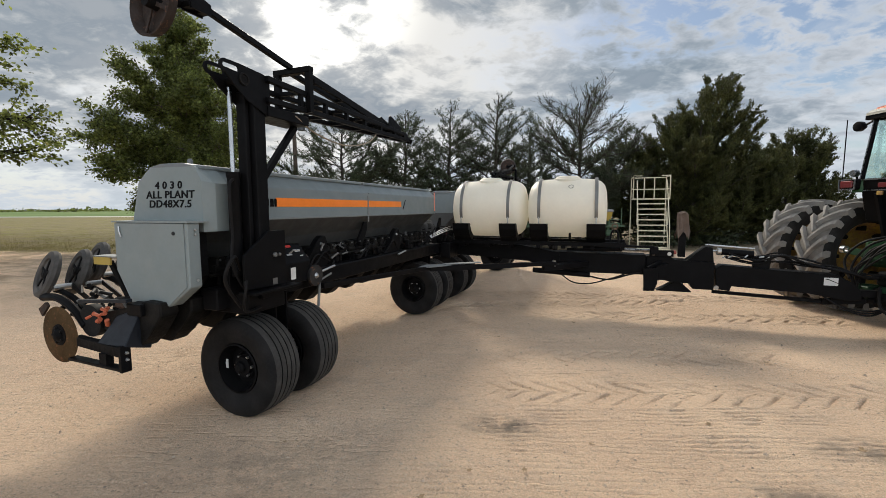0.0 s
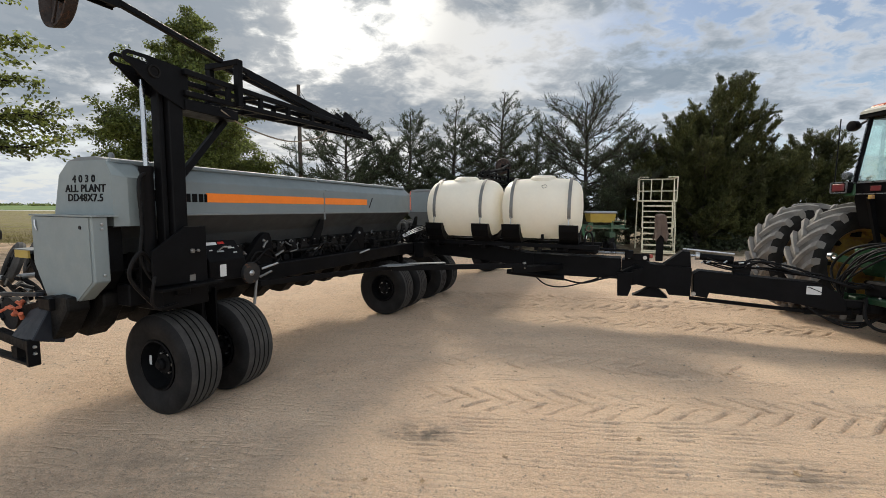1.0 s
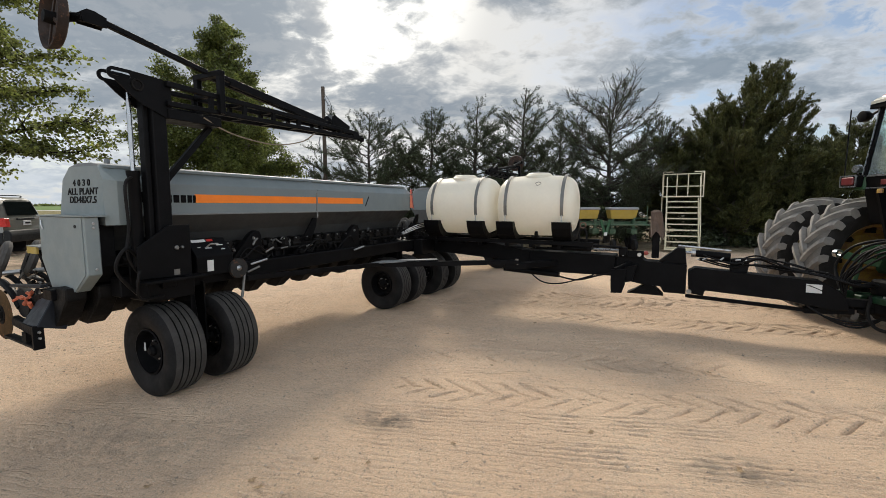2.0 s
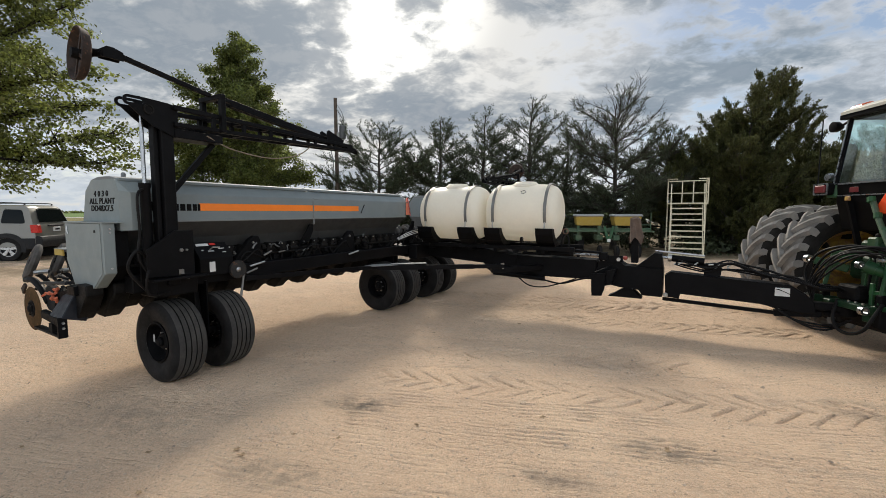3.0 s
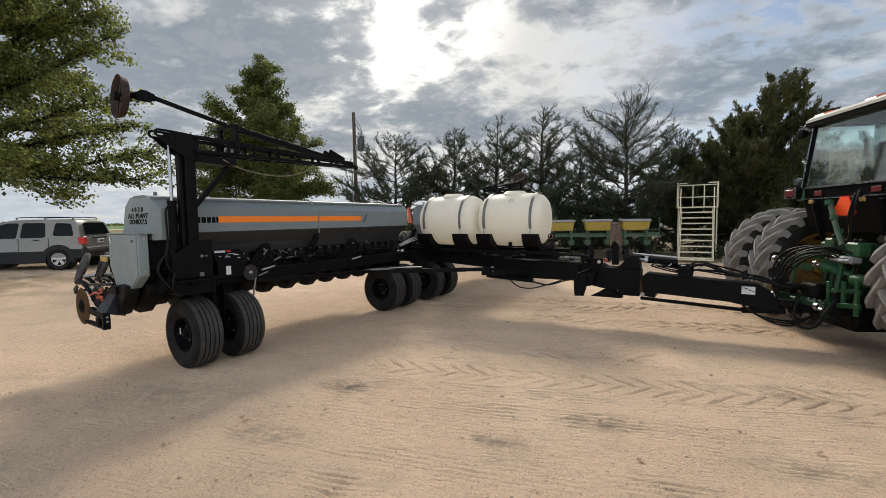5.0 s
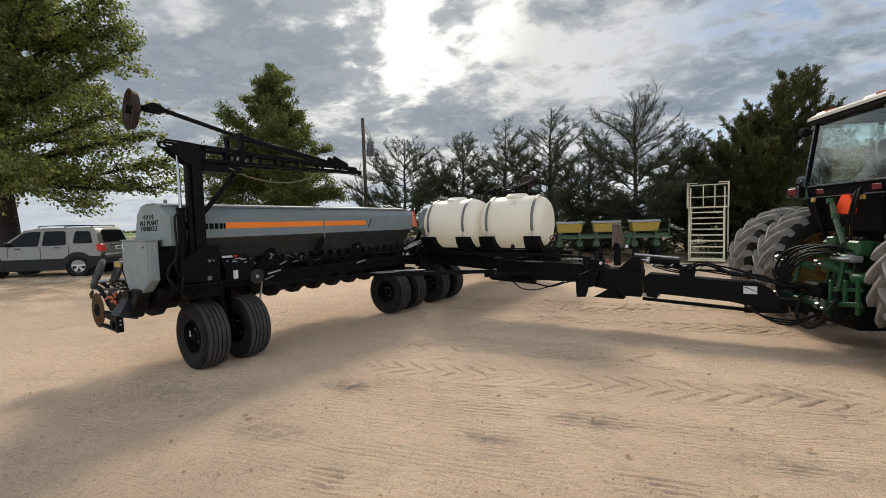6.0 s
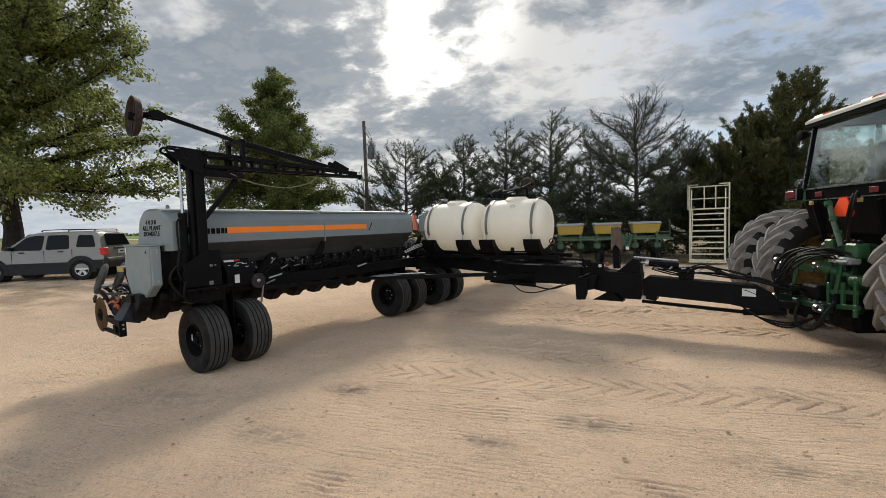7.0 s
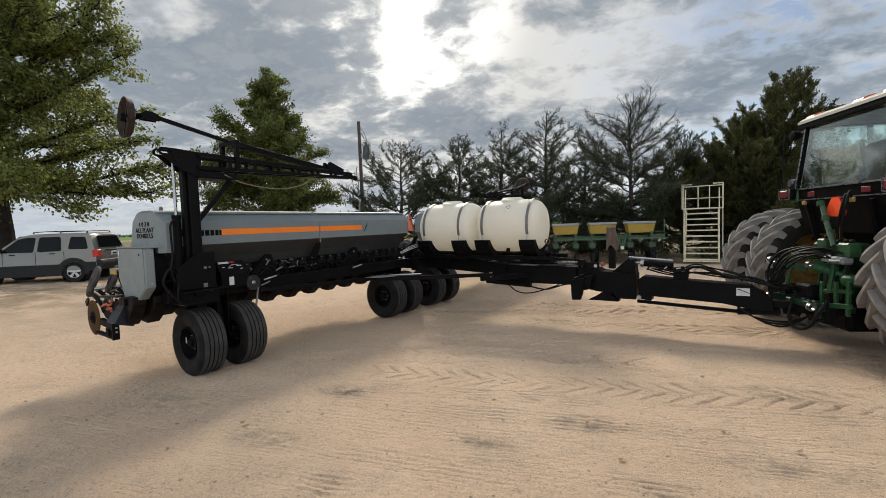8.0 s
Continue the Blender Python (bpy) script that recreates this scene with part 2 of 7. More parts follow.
BARK_OAK = material("oak_bark", (0.024, 0.020, 0.017), 0.95, vary=0.4, scale=5, bump=0.6, bump_scale=25, spec=0.2)
BARK = material("bark", (0.10, 0.082, 0.068), 0.95, vary=0.4, scale=5, bump=0.6, bump_scale=25)
LEAF_OAK = material("oak_leaves", (0.155, 0.178, 0.046), 0.5, vary=0.5, scale=0.9, island=0.65, trans=0.6, spec=0.4, detail=4, rust=0.05, rust_col=(0.16, 0.10, 0.035))
LEAF_FAR = material("broad_leaves", (0.125, 0.148, 0.038), 0.5, vary=0.40, scale=1.0, island=0.6, trans=0.5, spec=0.4, detail=3)
LEAF_CEDAR = material("cedar_sprays", (0.060, 0.076, 0.042), 0.6, vary=0.35, scale=0.7, island=0.5, trans=0.30, spec=0.3, detail=3)
LEAF_DENSE = material("dense_cedar_sprays", (0.072, 0.078, 0.026), 0.6, vary=0.5, scale=0.9, island=0.5, trans=0.32, spec=0.3, detail=3)
SHRUB = material("shrub_leaves", (0.036, 0.046, 0.018), 0.6, vary=0.4, scale=1.5, island=0.5, trans=0.3)
DRYLEAF = material("fallen_oak_leaf", (0.36, 0.24, 0.13), 0.8, vary=0.3, scale=9, island=0.4)
DRYGRASS = material("dry_grass_blades", (0.165, 0.135, 0.042), 0.8, vary=0.3, scale=3, island=0.4, trans=0.25)
STONE = material("pebbles", (0.42, 0.32, 0.235), 0.8, vary=0.2, scale=20, island=0.4)
CONCRETE = material("pale_road_gravel", (0.52, 0.49, 0.43), 0.9, vary=0.1, scale=0.4)


# ---- mesh helpers ----
def part(name, bm, mat, parent=None, label="", smooth=False, at=None):
    me = bpy.data.meshes.new(name)
    bmesh.ops.recalc_face_normals(bm, faces=bm.faces)
    bm.to_mesh(me)
    bm.free()
    me.materials.append(mat)
    if smooth:
        auto(me, 35)
    ob = new(name, me)
    ob.parent = parent
    if at is not None:
        ob.matrix_basis = at
    if label:
        tagged(ob, label)
    return ob


def part_raw(name, verts, faces, mat, parent=None, label="", smooth=False):
    """A part from plain arrays, for large meshes."""
    me = bpy.data.meshes.new(name)
    me.from_pydata(verts, [], faces)
    me.materials.append(mat)
    if smooth:
        me.shade_smooth()
    ob = new(name, me)
    ob.parent = parent
    if label:
        tagged(ob, label)
    return ob


def auto(me, angle=35):
    """Smooth shading below an angle between faces."""
    bm = bmesh.new()
    bm.from_mesh(me)
    for f in bm.faces:
        f.smooth = True
    for e in bm.edges:
        e.smooth = len(e.link_faces) == 2 and e.calc_face_angle(0) < radians(angle)
    bm.to_mesh(me)
    bm.free()


def done(ob, angle=35):
    auto(ob.data, angle)
    return ob


def thing(name, m, label, category, group="", kind=""):
    ob = new(name)
    ob.empty_display_size = 0.1
    ob.matrix_basis = m
    return tagged(ob, label, category, group, kind)


def box(bm, x0, x1, y0, y1, z0, z1, bevel=0.0, m=None, seg=1):
    vs = [bm.verts.new((x, y, z)) for x in (x0, x1) for y in (y0, y1) for z in (z0, z1)]
    fs = [bm.faces.new([vs[i] for i in q]) for q in ((0, 1, 3, 2), (4, 6, 7, 5), (0, 4, 5, 1), (2, 3, 7, 6), (0, 2, 6, 4), (1, 5, 7, 3))]
    if bevel:
        es = {e for f in fs for e in f.edges}
        r = bmesh.ops.bevel(bm, geom=list(es), offset=bevel, segments=seg, affect="EDGES", profile=0.6)
        vs = list({v for f in r["faces"] for v in f.verts} | {v for v in vs if v.is_valid})
    if m is not None:
        bmesh.ops.transform(bm, matrix=m, verts=[v for v in vs if v.is_valid])
    return bm


def prism(bm, poly, axis, a, b, bevel=0.0):
    """A polygon pushed from a to b along an axis. poly: (y, z) for x, (x, z) for y, (x, y) for z."""
    def put(p, d):
        return {"x": (d, p[0], p[1]), "y": (p[0], d, p[1]), "z": (p[0], p[1], d)}[axis]
    lo = [bm.verts.new(put(p, a)) for p in poly]
    hi = [bm.verts.new(put(p, b)) for p in poly]
    fs = [bm.faces.new(lo), bm.faces.new(hi[::-1])]
    n = len(poly)
    for i in range(n):
        fs.append(bm.faces.new((lo[i], hi[i], hi[(i + 1) % n], lo[(i + 1) % n])))
    if bevel:
        bmesh.ops.bevel(bm, geom=list({e for f in fs for e in f.edges}), offset=bevel, segments=1, affect="EDGES")
    return bm


def frame_of(d):
    d = Vector(d).normalized()
    u = d.cross(Vector((0, 0, 1)) if abs(d.z) < 0.95 else Vector((1, 0, 0))).normalized()
    return d, u, d.cross(u)


def sweep(bm, pts, r, n=8, taper=None, cap=True):
    """A round bar along points; taper gives a radius for each point."""
    pts = [Vector(p) for p in pts]
    rings, u = [], None
    for i, p in enumerate(pts):
        d = (pts[min(i + 1, len(pts) - 1)] - pts[max(i - 1, 0)]).normalized()
        if u is None:
            _, u, v = frame_of(d)
        else:
            u = (u - d * u.dot(d)).normalized()
            v = d.cross(u)
        rad = taper[i] if taper else r
        rings.append([bm.verts.new(p + (u * math.cos(a) + v * math.sin(a)) * rad) for a in (2 * math.pi * k / n for k in range(n))])
    for a, b in zip(rings, rings[1:]):
        for k in range(n):
            bm.faces.new((a[k], a[(k + 1) % n], b[(k + 1) % n], b[k]))
    if cap:
        bm.faces.new(rings[0][::-1])
        bm.faces.new(rings[-1])
    return bm


def beam(bm, p, q, w, h, bevel=0.0, lift=(0, 0, 1)):
    """A square bar from p to q: w wide, h high."""
    p, q = Vector(p), Vector(q)
    d = (q - p).normalized()
    s = d.cross(Vector(lift)).normalized()
    u = s.cross(d)
    m = Matrix((d, s, u)).transposed().to_4x4()
    m.translation = p
    return box(bm, 0, (q - p).length, -w / 2, w / 2, -h / 2, h / 2, bevel, m)


def curve_pts(pts, n=10):
    """Points along a smooth curve through the given ones."""
    pts = [Vector(p) for p in pts]
    out = []
    for i in range(len(pts) - 1):
        a, b, c, d = pts[max(i - 1, 0)], pts[i], pts[i + 1], pts[min(i + 2, len(pts) - 1)]
        for k in range(n):
            t = k / n
            out.append(0.5 * (2 * b + (c - a) * t + (2 * a - 5 * b + 4 * c - d) * t * t + (3 * b - a - 3 * c + d) * t ** 3))
    return out + [pts[-1]]


def hose(bm, pts, r=0.012, n=6, steps=8):
    return sweep(bm, curve_pts(pts, steps), r, n)


def lathe(bm, prof, n=32, axis="x", at=(0, 0, 0), closed=False, cap=True):
    """Turns a profile of (along, radius) about an axis through a point."""
    at = Vector(at)
    rings = []
    for a, r in prof:
        ring = []
        for k in range(n):
            c, s = math.cos(2 * math.pi * k / n) * r, math.sin(2 * math.pi * k / n) * r
            ring.append(bm.verts.new(at + Vector({"x": (a, c, s), "y": (c, a, s), "z": (c, s, a)}[axis])))
        rings.append(ring)
    pairs = list(zip(rings, rings[1:])) + ([(rings[-1], rings[0])] if closed else [])
    for a, b in pairs:
        for k in range(n):
            bm.faces.new((a[k], a[(k + 1) % n], b[(k + 1) % n], b[k]))
    if not closed and cap:
        for ring in (rings[0], rings[-1]):
            bm.faces.new(ring)
    bmesh.ops.remove_doubles(bm, verts=[v for r in rings for v in r if v.is_valid], dist=1e-6)
    return bm


def B():
    return bmesh.new()


def lettering(name, text, size, m, mat, parent, depth=0.0015, label="", stretch=1.0, slant=0.0, bold=0.0):
    cu = bpy.data.curves.new(name, "FONT")
    cu.body, cu.size, cu.extrude, cu.align_x = text, size, depth, "CENTER"
    cu.resolution_u = 3
    cu.offset, cu.space_character = bold, 1.08
    tmp = new("tmp", cu)
    me = bpy.data.meshes.new_from_object(tmp.evaluated_get(bpy.context.evaluated_depsgraph_get()))
    bpy.data.objects.remove(tmp)
    me.transform(Matrix(((stretch, slant, 0, 0), (0, 1, 0, 0), (0, 0, 1, 0), (0, 0, 0, 1))))
    # every character a part of its own
    src = bmesh.new()
    src.from_mesh(me)
    bpy.data.meshes.remove(me)
    left = set(src.verts)
    while left:
        isle, todo = set(), [left.pop()]
        while todo:
            v = todo.pop()
            isle.add(v)
            for e in v.link_edges:
                w = e.other_vert(v)
                if w in left:
                    left.discard(w)
                    todo.append(w)
        bm = bmesh.new()
        ordered = sorted(isle, key=lambda v: v.index)
        vmap = {v: bm.verts.new(v.co) for v in ordered}
        for f in sorted({f for v in ordered for f in v.link_faces}, key=lambda f: f.index):
            bm.faces.new([vmap[v] for v in f.verts])
        part(name, bm, mat, parent, label, at=m)
    src.free()


def smooth01(t):
    t = np.clip(t, 0, 1)
    return t * t * (3 - 2 * t)


def rise(x, y):
    """The yard climbs a little towards the parked car."""
    return 0.43 * smooth01((-x - 2.5) / 8.0)


def rise1(x, y):
    return float(rise(np.array([x]), np.array([y]))[0])


# ---- ground ----
def ground_material():
    m = bpy.data.materials.new("sandy_yard")
    m.use_nodes = True
    nt = m.node_tree
    N, L = nt.nodes.new, nt.links.new
    b = nt.nodes["Principled BSDF"]
    co = N("ShaderNodeTexCoord").outputs["Object"]

    def tex(s, d=6, r=0.6, vec=None):
        n = N("ShaderNodeTexNoise")
        L(vec or co, n.inputs["Vector"])
        n.inputs["Scale"].default_value, n.inputs["Detail"].default_value, n.inputs["Roughness"].default_value = s, d, r
        return n.outputs["Fac"]

    def mr(v, a, c, lo=0.0, hi=1.0, smooth=True):
        n = N("ShaderNodeMapRange")
        n.interpolation_type = "SMOOTHSTEP" if smooth else "LINEAR"
        L(v, n.inputs[0])
        for i, x in enumerate((a, c, lo, hi)):
            n.inputs[i + 1].default_value = x
        return n.outputs[0]

    def mathn(op, a, c, clamp=False):
        n = N("ShaderNodeMath")
        n.operation, n.use_clamp = op, clamp
        for i, v in enumerate((a, c)):
            if isinstance(v, (int, float)):
                n.inputs[i].default_value = v
            else:
                L(v, n.inputs[i])
        return n.outputs[0]

    def mixc(f, a, c, blend="MIX"):
        n = N("ShaderNodeMix")
        n.data_type, n.blend_type = "RGBA", blend
        for s, x in ((n.inputs[0], f), (n.inputs[6], a), (n.inputs[7], c)):
            if isinstance(x, (int, float)):
                s.default_value = x
            elif isinstance(x, tuple):
                s.default_value = (*x, 1)
            else:
                L(x, s)
        return n.outputs[2]

    sep = N("ShaderNodeSeparateXYZ")
    L(co, sep.inputs[0])
    X, Y = sep.outputs[0], sep.outputs[1]
    # sand: pale tan with pinker and greyer patches, coarse grains and darker streaks
    sand = mixc(mr(tex(0.55, 5), 0.35, 0.65), (0.78, 0.56, 0.38), (0.70, 0.49, 0.33))
    sand = mixc(mathn("MULTIPLY", mr(tex(1.7, 6, 0.65), 0.5, 0.72), 0.5), sand, (0.51, 0.375, 0.275))
    sand = mixc(mathn("MULTIPLY", mr(tex(4.5, 6, 0.7), 0.52, 0.75), 0.45), sand, (0.74, 0.58, 0.43))
    stretch = N("ShaderNodeMapping")
    L(co, stretch.inputs[0])
    stretch.inputs["Scale"].default_value = (0.25, 3.0, 1)
    stretch.inputs["Rotation"].default_value = (0, 0, radians(-3))
    sand = mixc(mathn("MULTIPLY", mr(tex(2.4, 6, 0.65, stretch.outputs[0]), 0.52, 0.72), 0.22), sand, (0.42, 0.31, 0.22))
    grain = tex(170, 2, 0.7)
    sand = mixc(mathn("MULTIPLY", mr(grain, 0.56, 0.66), 0.8), sand, (0.86, 0.74, 0.58))
    sand = mixc(mathn("MULTIPLY", mr(grain, 0.42, 0.30), 0.65), sand, (0.22, 0.165, 0.125))
    sand = mixc(mathn("MULTIPLY", mr(tex(38, 4, 0.7), 0.54, 0.68), 0.6), sand, (0.27, 0.20, 0.155))
    # gravel: every little stone its own shade
    vor = N("ShaderNodeTexVoronoi")
    L(co, vor.inputs["Vector"])
    vor.inputs["Scale"].default_value = 95
    cell = N("ShaderNodeSeparateColor")
    L(vor.outputs["Color"], cell.inputs[0])
    tone = N("ShaderNodeCombineColor")
    for i in range(3):
        L(mr(cell.outputs[0], 0, 1, 0.86, 1.12, False), tone.inputs[i])
    sand = mixc(mr(tex(2.2, 5, 0.65), 0.35, 0.6, 0.45, 1.0), sand, mixc(1.0, sand, tone.outputs[0], "MULTIPLY"))
    # oil-dark stains in the sand; the last a broad, fainter dark patch
    stain = None
    blot = tex(5.5, 7, 0.7)
    for x, y, rx, ry, amount in ((3.12, 2.86, 0.42, 0.22, 1.0), (2.95, 1.75, 0.45, 0.22, 0.7), (4.8, 2.1, 0.4, 0.16, 0.6),
                                 (5.7, 2.62, 0.5, 0.22, 0.65), (7.55, 3.7, 0.5, 0.3, 0.6), (7.05, 2.2, 0.7, 0.2, 0.6), (1.3, 2.2, 0.9, 0.5, 0.4)):
        mp = N("ShaderNodeMapping")
        L(co, mp.inputs[0])
        mp.inputs["Location"].default_value = (-x / rx, -y / ry, 0)
        mp.inputs["Scale"].default_value = (1 / rx, 1 / ry, 0)
        ln = N("ShaderNodeVectorMath")
        ln.operation = "LENGTH"
        L(mp.outputs[0], ln.inputs[0])
        s = mathn("MULTIPLY", mr(ln.outputs["Value"], 1.25, 0.05), amount)
        stain = s if stain is None else mathn("MAXIMUM", stain, s)
    stain = mathn("MULTIPLY", stain, mr(blot, 0.36, 0.66))
    sand = mixc(mathn("MULTIPLY", stain, 0.9), sand, (0.115, 0.105, 0.09))
    # mossy sparse grass at the yard's near corner
    low = mr(tex(0.8, 5, 0.65), 0.42, 0.62)
    moss = mathn("MULTIPLY", low, mathn("MULTIPLY", mr(mathn("ADD", mathn("MULTIPLY", X, 0.45), Y), 1.7, 0.6), mr(tex(9, 9, 0.78), 0.46, 0.62)))
    sand = mixc(mathn("MULTIPLY", moss, 0.75), sand, (0.15, 0.15, 0.065))
    # grass beyond the yard
    grass = mixc(mr(tex(0.35, 6), 0.38, 0.64), (0.205, 0.178, 0.045), (0.128, 0.122, 0.032))
    grass = mixc(mathn("MULTIPLY", mr(tex(9, 7, 0.7), 0.45, 0.7), 0.6), grass, (0.30, 0.26, 0.12))
    litter = mixc(mr(tex(3, 7, 0.7), 0.4, 0.62), (0.16, 0.12, 0.075), (0.27, 0.22, 0.14))
    grass = mixc(mr(X, -7.0, -2.0), grass, litter)
    edge = mathn("ADD", Y, mathn("MULTIPLY", mathn("SUBTRACT", tex(0.5, 6), 0.5), 3.0))
    edge = mathn("SUBTRACT", edge, mr(X, -7, 0, 0.0, 4.6))
    col = mixc(mr(edge, 12.1, 13.4), sand, grass)
    # patchy litter by the car; its dark tone also stands for oak shade
    worn = mathn("MULTIPLY", mr(X, -4.5, -8.5), mr(tex(1.1, 7, 0.7), 0.36, 0.60))
    col = mixc(mathn("MULTIPLY", worn, 0.75), col, litter)
    # the green crop field across the road
    field = mixc(mr(tex(0.03, 4), 0.4, 0.6), (0.10, 0.165, 0.045), (0.14, 0.195, 0.06))
    col = mixc(mr(Y, 84, 86), col, field)
    L(col, b.inputs["Base Color"])
    b.inputs["Roughness"].default_value = 0.95
    b.inputs["Specular IOR Level"].default_value = 0.15
    ribs = None
    for ang, size, seed, lo in ((1.5, 5.6, 0.0, 0.44), (-4.0, 6.4, 7.0, 0.48), (17.0, 4.9, 13.0, 0.58), (-68.0, 4.8, 21.0, 0.60)):
        mp = N("ShaderNodeMapping")
        L(co, mp.inputs[0])
        mp.inputs["Location"].default_value = (seed, seed * 0.7, 0)
        mp.inputs["Rotation"].default_value = (0, 0, radians(ang))
        w = N("ShaderNodeTexWave")
        w.bands_direction = "Y"
        L(mp.outputs[0], w.inputs["Vector"])
        w.inputs["Scale"].default_value, w.inputs["Distortion"].default_value = size, 0.22
        w.inputs["Detail"].default_value, w.inputs["Detail Scale"].default_value = 2, 1.2
        st = N("ShaderNodeMapping")
        L(mp.outputs[0], st.inputs[0])
        st.inputs["Scale"].default_value = (0.35, 1.3, 1)
        mask = mathn("MULTIPLY", mr(tex(1.3, 4, 0.6, st.outputs[0]), lo, lo + 0.12), mr(tex(11, 4, 0.7, st.outputs[0]), 0.42, 0.62))
        r = mathn("MULTIPLY", mathn("POWER", w.outputs["Fac"], 4.0), mask)
        ribs = r if ribs is None else mathn("MAXIMUM", ribs, r)
    ribs = mathn("MULTIPLY", ribs, mr(edge, 11.0, 8.0))
    n = N("ShaderNodeBump")
    n.inputs["Strength"].default_value, n.inputs["Distance"].default_value = 1.0, 0.022
    L(mathn("ADD", mathn("ADD", mathn("MULTIPLY", tex(55, 6, 0.8), 1.1), mathn("MULTIPLY", grain, 0.35)), mathn("SUBTRACT", mathn("MULTIPLY", tex(9, 5), 0.7), mathn("ADD", mathn("MULTIPLY", ribs, 0.55), mathn("MULTIPLY", vor.outputs["Distance"], 0.28)))), n.inputs["Height"])
    L(n.outputs[0], b.inputs["Normal"])
    return m


def soft_noise(xs, ys, cell, rng):
    """Smooth random heights on a tensor grid, for cells of that size; zero mean."""
    x = np.clip((xs - xs[0]) / cell, 0, 900)
    y = np.clip((ys - ys[0]) / cell, 0, 900)
    g = rng.standard_normal((int(x[-1]) + 3, int(y[-1]) + 3))
    ix, iy = x.astype(int), y.astype(int)
    fx, fy = smooth01(x - ix)[:, None], smooth01(y - iy)[None, :]
    a, b_, c, d = g[np.ix_(ix, iy)], g[np.ix_(ix + 1, iy)], g[np.ix_(ix, iy + 1)], g[np.ix_(ix + 1, iy + 1)]
    return (a * (1 - fx) + b_ * fx) * (1 - fy) + (c * (1 - fx) + d * fx) * fy


def build_ground():
    rng = np.random.default_rng(5)

    def axis(lo, hi, step, far):
        core = np.arange(lo, hi + step / 2, step)
        out = []
        d = step
        v = 0.0
        while v < far:
            d *= 1.06 if d < 0.12 else 1.28
            v += d
            out.append(v)
        out = np.array(out)
        return np.concatenate([lo - out[::-1], core, hi + out])

    xs = axis(-1.2, 8.9, 0.024, 2600)
    ys = axis(0.1, 5.4, 0.0105, 2600)
    ys = np.concatenate([ys[ys < 5.4], np.arange(5.4, 9.0, 0.02), ys[ys > 9.0]])
    X, Y = xs[:, None], ys[None, :]
    near = smooth01((X + 3.5) / 2) * smooth01((11.5 - X) / 2) * smooth01((Y + 1.5) / 1.4) * smooth01((10.5 - Y) / 2)
    core_x = np.clip(xs, -3.4, 11.0)
    core_y = np.clip(ys, -1.4, 10.0)
    n1 = soft_noise(core_x, core_y, 1.1, rng)
    n2 = soft_noise(core_x, core_y, 0.32, rng)
    n3 = soft_noise(core_x, core_y, 0.09, rng)
    n4 = soft_noise(core_x, core_y, 0.045, rng)
    h = 0.008 * n1 + 0.006 * n2 + 0.003 * n3 + 0.0025 * n4
    crumb = smooth01((soft_noise(core_x, core_y, 0.07, rng) + 0.9) / 1.1)
    patch = smooth01((soft_noise(core_x, core_y, 0.45, rng) + 0.5) / 1.2)
    patch2 = smooth01((soft_noise(core_x, core_y, 0.25, rng) + 0.7) / 1.2)

    def lugs(cx, cy, ang, x0, x1, w, pitch, depth, lean, bend=0.0):
        """Prints of a lugged tyre rolled along a line through (cx, cy)."""
        c, s = math.cos(ang), math.sin(ang)
        u = (X - cx) * c + (Y - cy) * s
        v = -(X - cx) * s + (Y - cy) * c - bend * u * u
        side = np.where(v > 0, 0.5, 0.0)
        f = (u * lean + np.abs(v) * 1.15) / pitch + side
        f = f - np.floor(f)
        bar = smooth01((0.13 - np.abs(f - 0.5)) / 0.07)
        inside = smooth01((w / 2 - np.abs(v)) / 0.03) * smooth01((u - x0) / 0.4) * smooth01((x1 - u) / 0.4)
        ridge = smooth01((0.07 - np.abs(np.abs(v) - w / 2)) / 0.05) * smooth01((u - x0) / 0.4) * smooth01((x1 - u) / 0.4)
        return (-depth * bar * inside + depth * 0.35 * ridge) * (0.5 + 0.5 * patch2)

    def ribs(cx, cy, ang, x0, x1, w, pitch, depth, bend=0.0):
        """Straight grooves of a ribbed tyre."""
        c, s = math.cos(ang), math.sin(ang)
        u = (X - cx) * c + (Y - cy) * s
        v = -(X - cx) * s + (Y - cy) * c - bend * u * u
        wave = 0.5 + 0.5 * np.cos(2 * math.pi * v / pitch)
        inside = smooth01((w / 2 - np.abs(v)) / 0.05) * smooth01((u - x0) / 0.5) * smooth01((x1 - u) / 0.5)
        return -depth * wave ** 4 * inside * (0.30 + 0.70 * patch) * (0.5 + 0.5 * patch2) * (0.6 + 0.4 * crumb)

    tr = lugs(4.0, 3.52, 0.0, -1.2, 5.6, 0.56, 0.26, 0.032, 1, 0.004) * (0.8 + 0.2 * patch) * (0.75 + 0.25 * crumb)
    tr = tr + lugs(3.6, 4.58, -0.02, -0.7, 3.0, 0.50, 0.26, 0.04, -1) * (0.4 + 0.6 * crumb)
    tr = tr + lugs(5.3, 8.2, -0.10, -2.6, 3.6, 0.5, 0.26, 0.07, 1) * (0.3 + 0.7 * crumb) + lugs(4.0, 7.4, 0.06, -2.5, 3.2, 0.5, 0.26, 0.06, -1) * (0.3 + 0.7 * crumb) + lugs(5.6, 6.5, -0.04, -2.2, 3.2, 0.5, 0.26, 0.06, 1) * (0.3 + 0.7 * crumb)
    tr = tr + lugs(1.6, 6.6, 1.2, -2.2, 2.6, 0.5, 0.235, 0.022, 1)
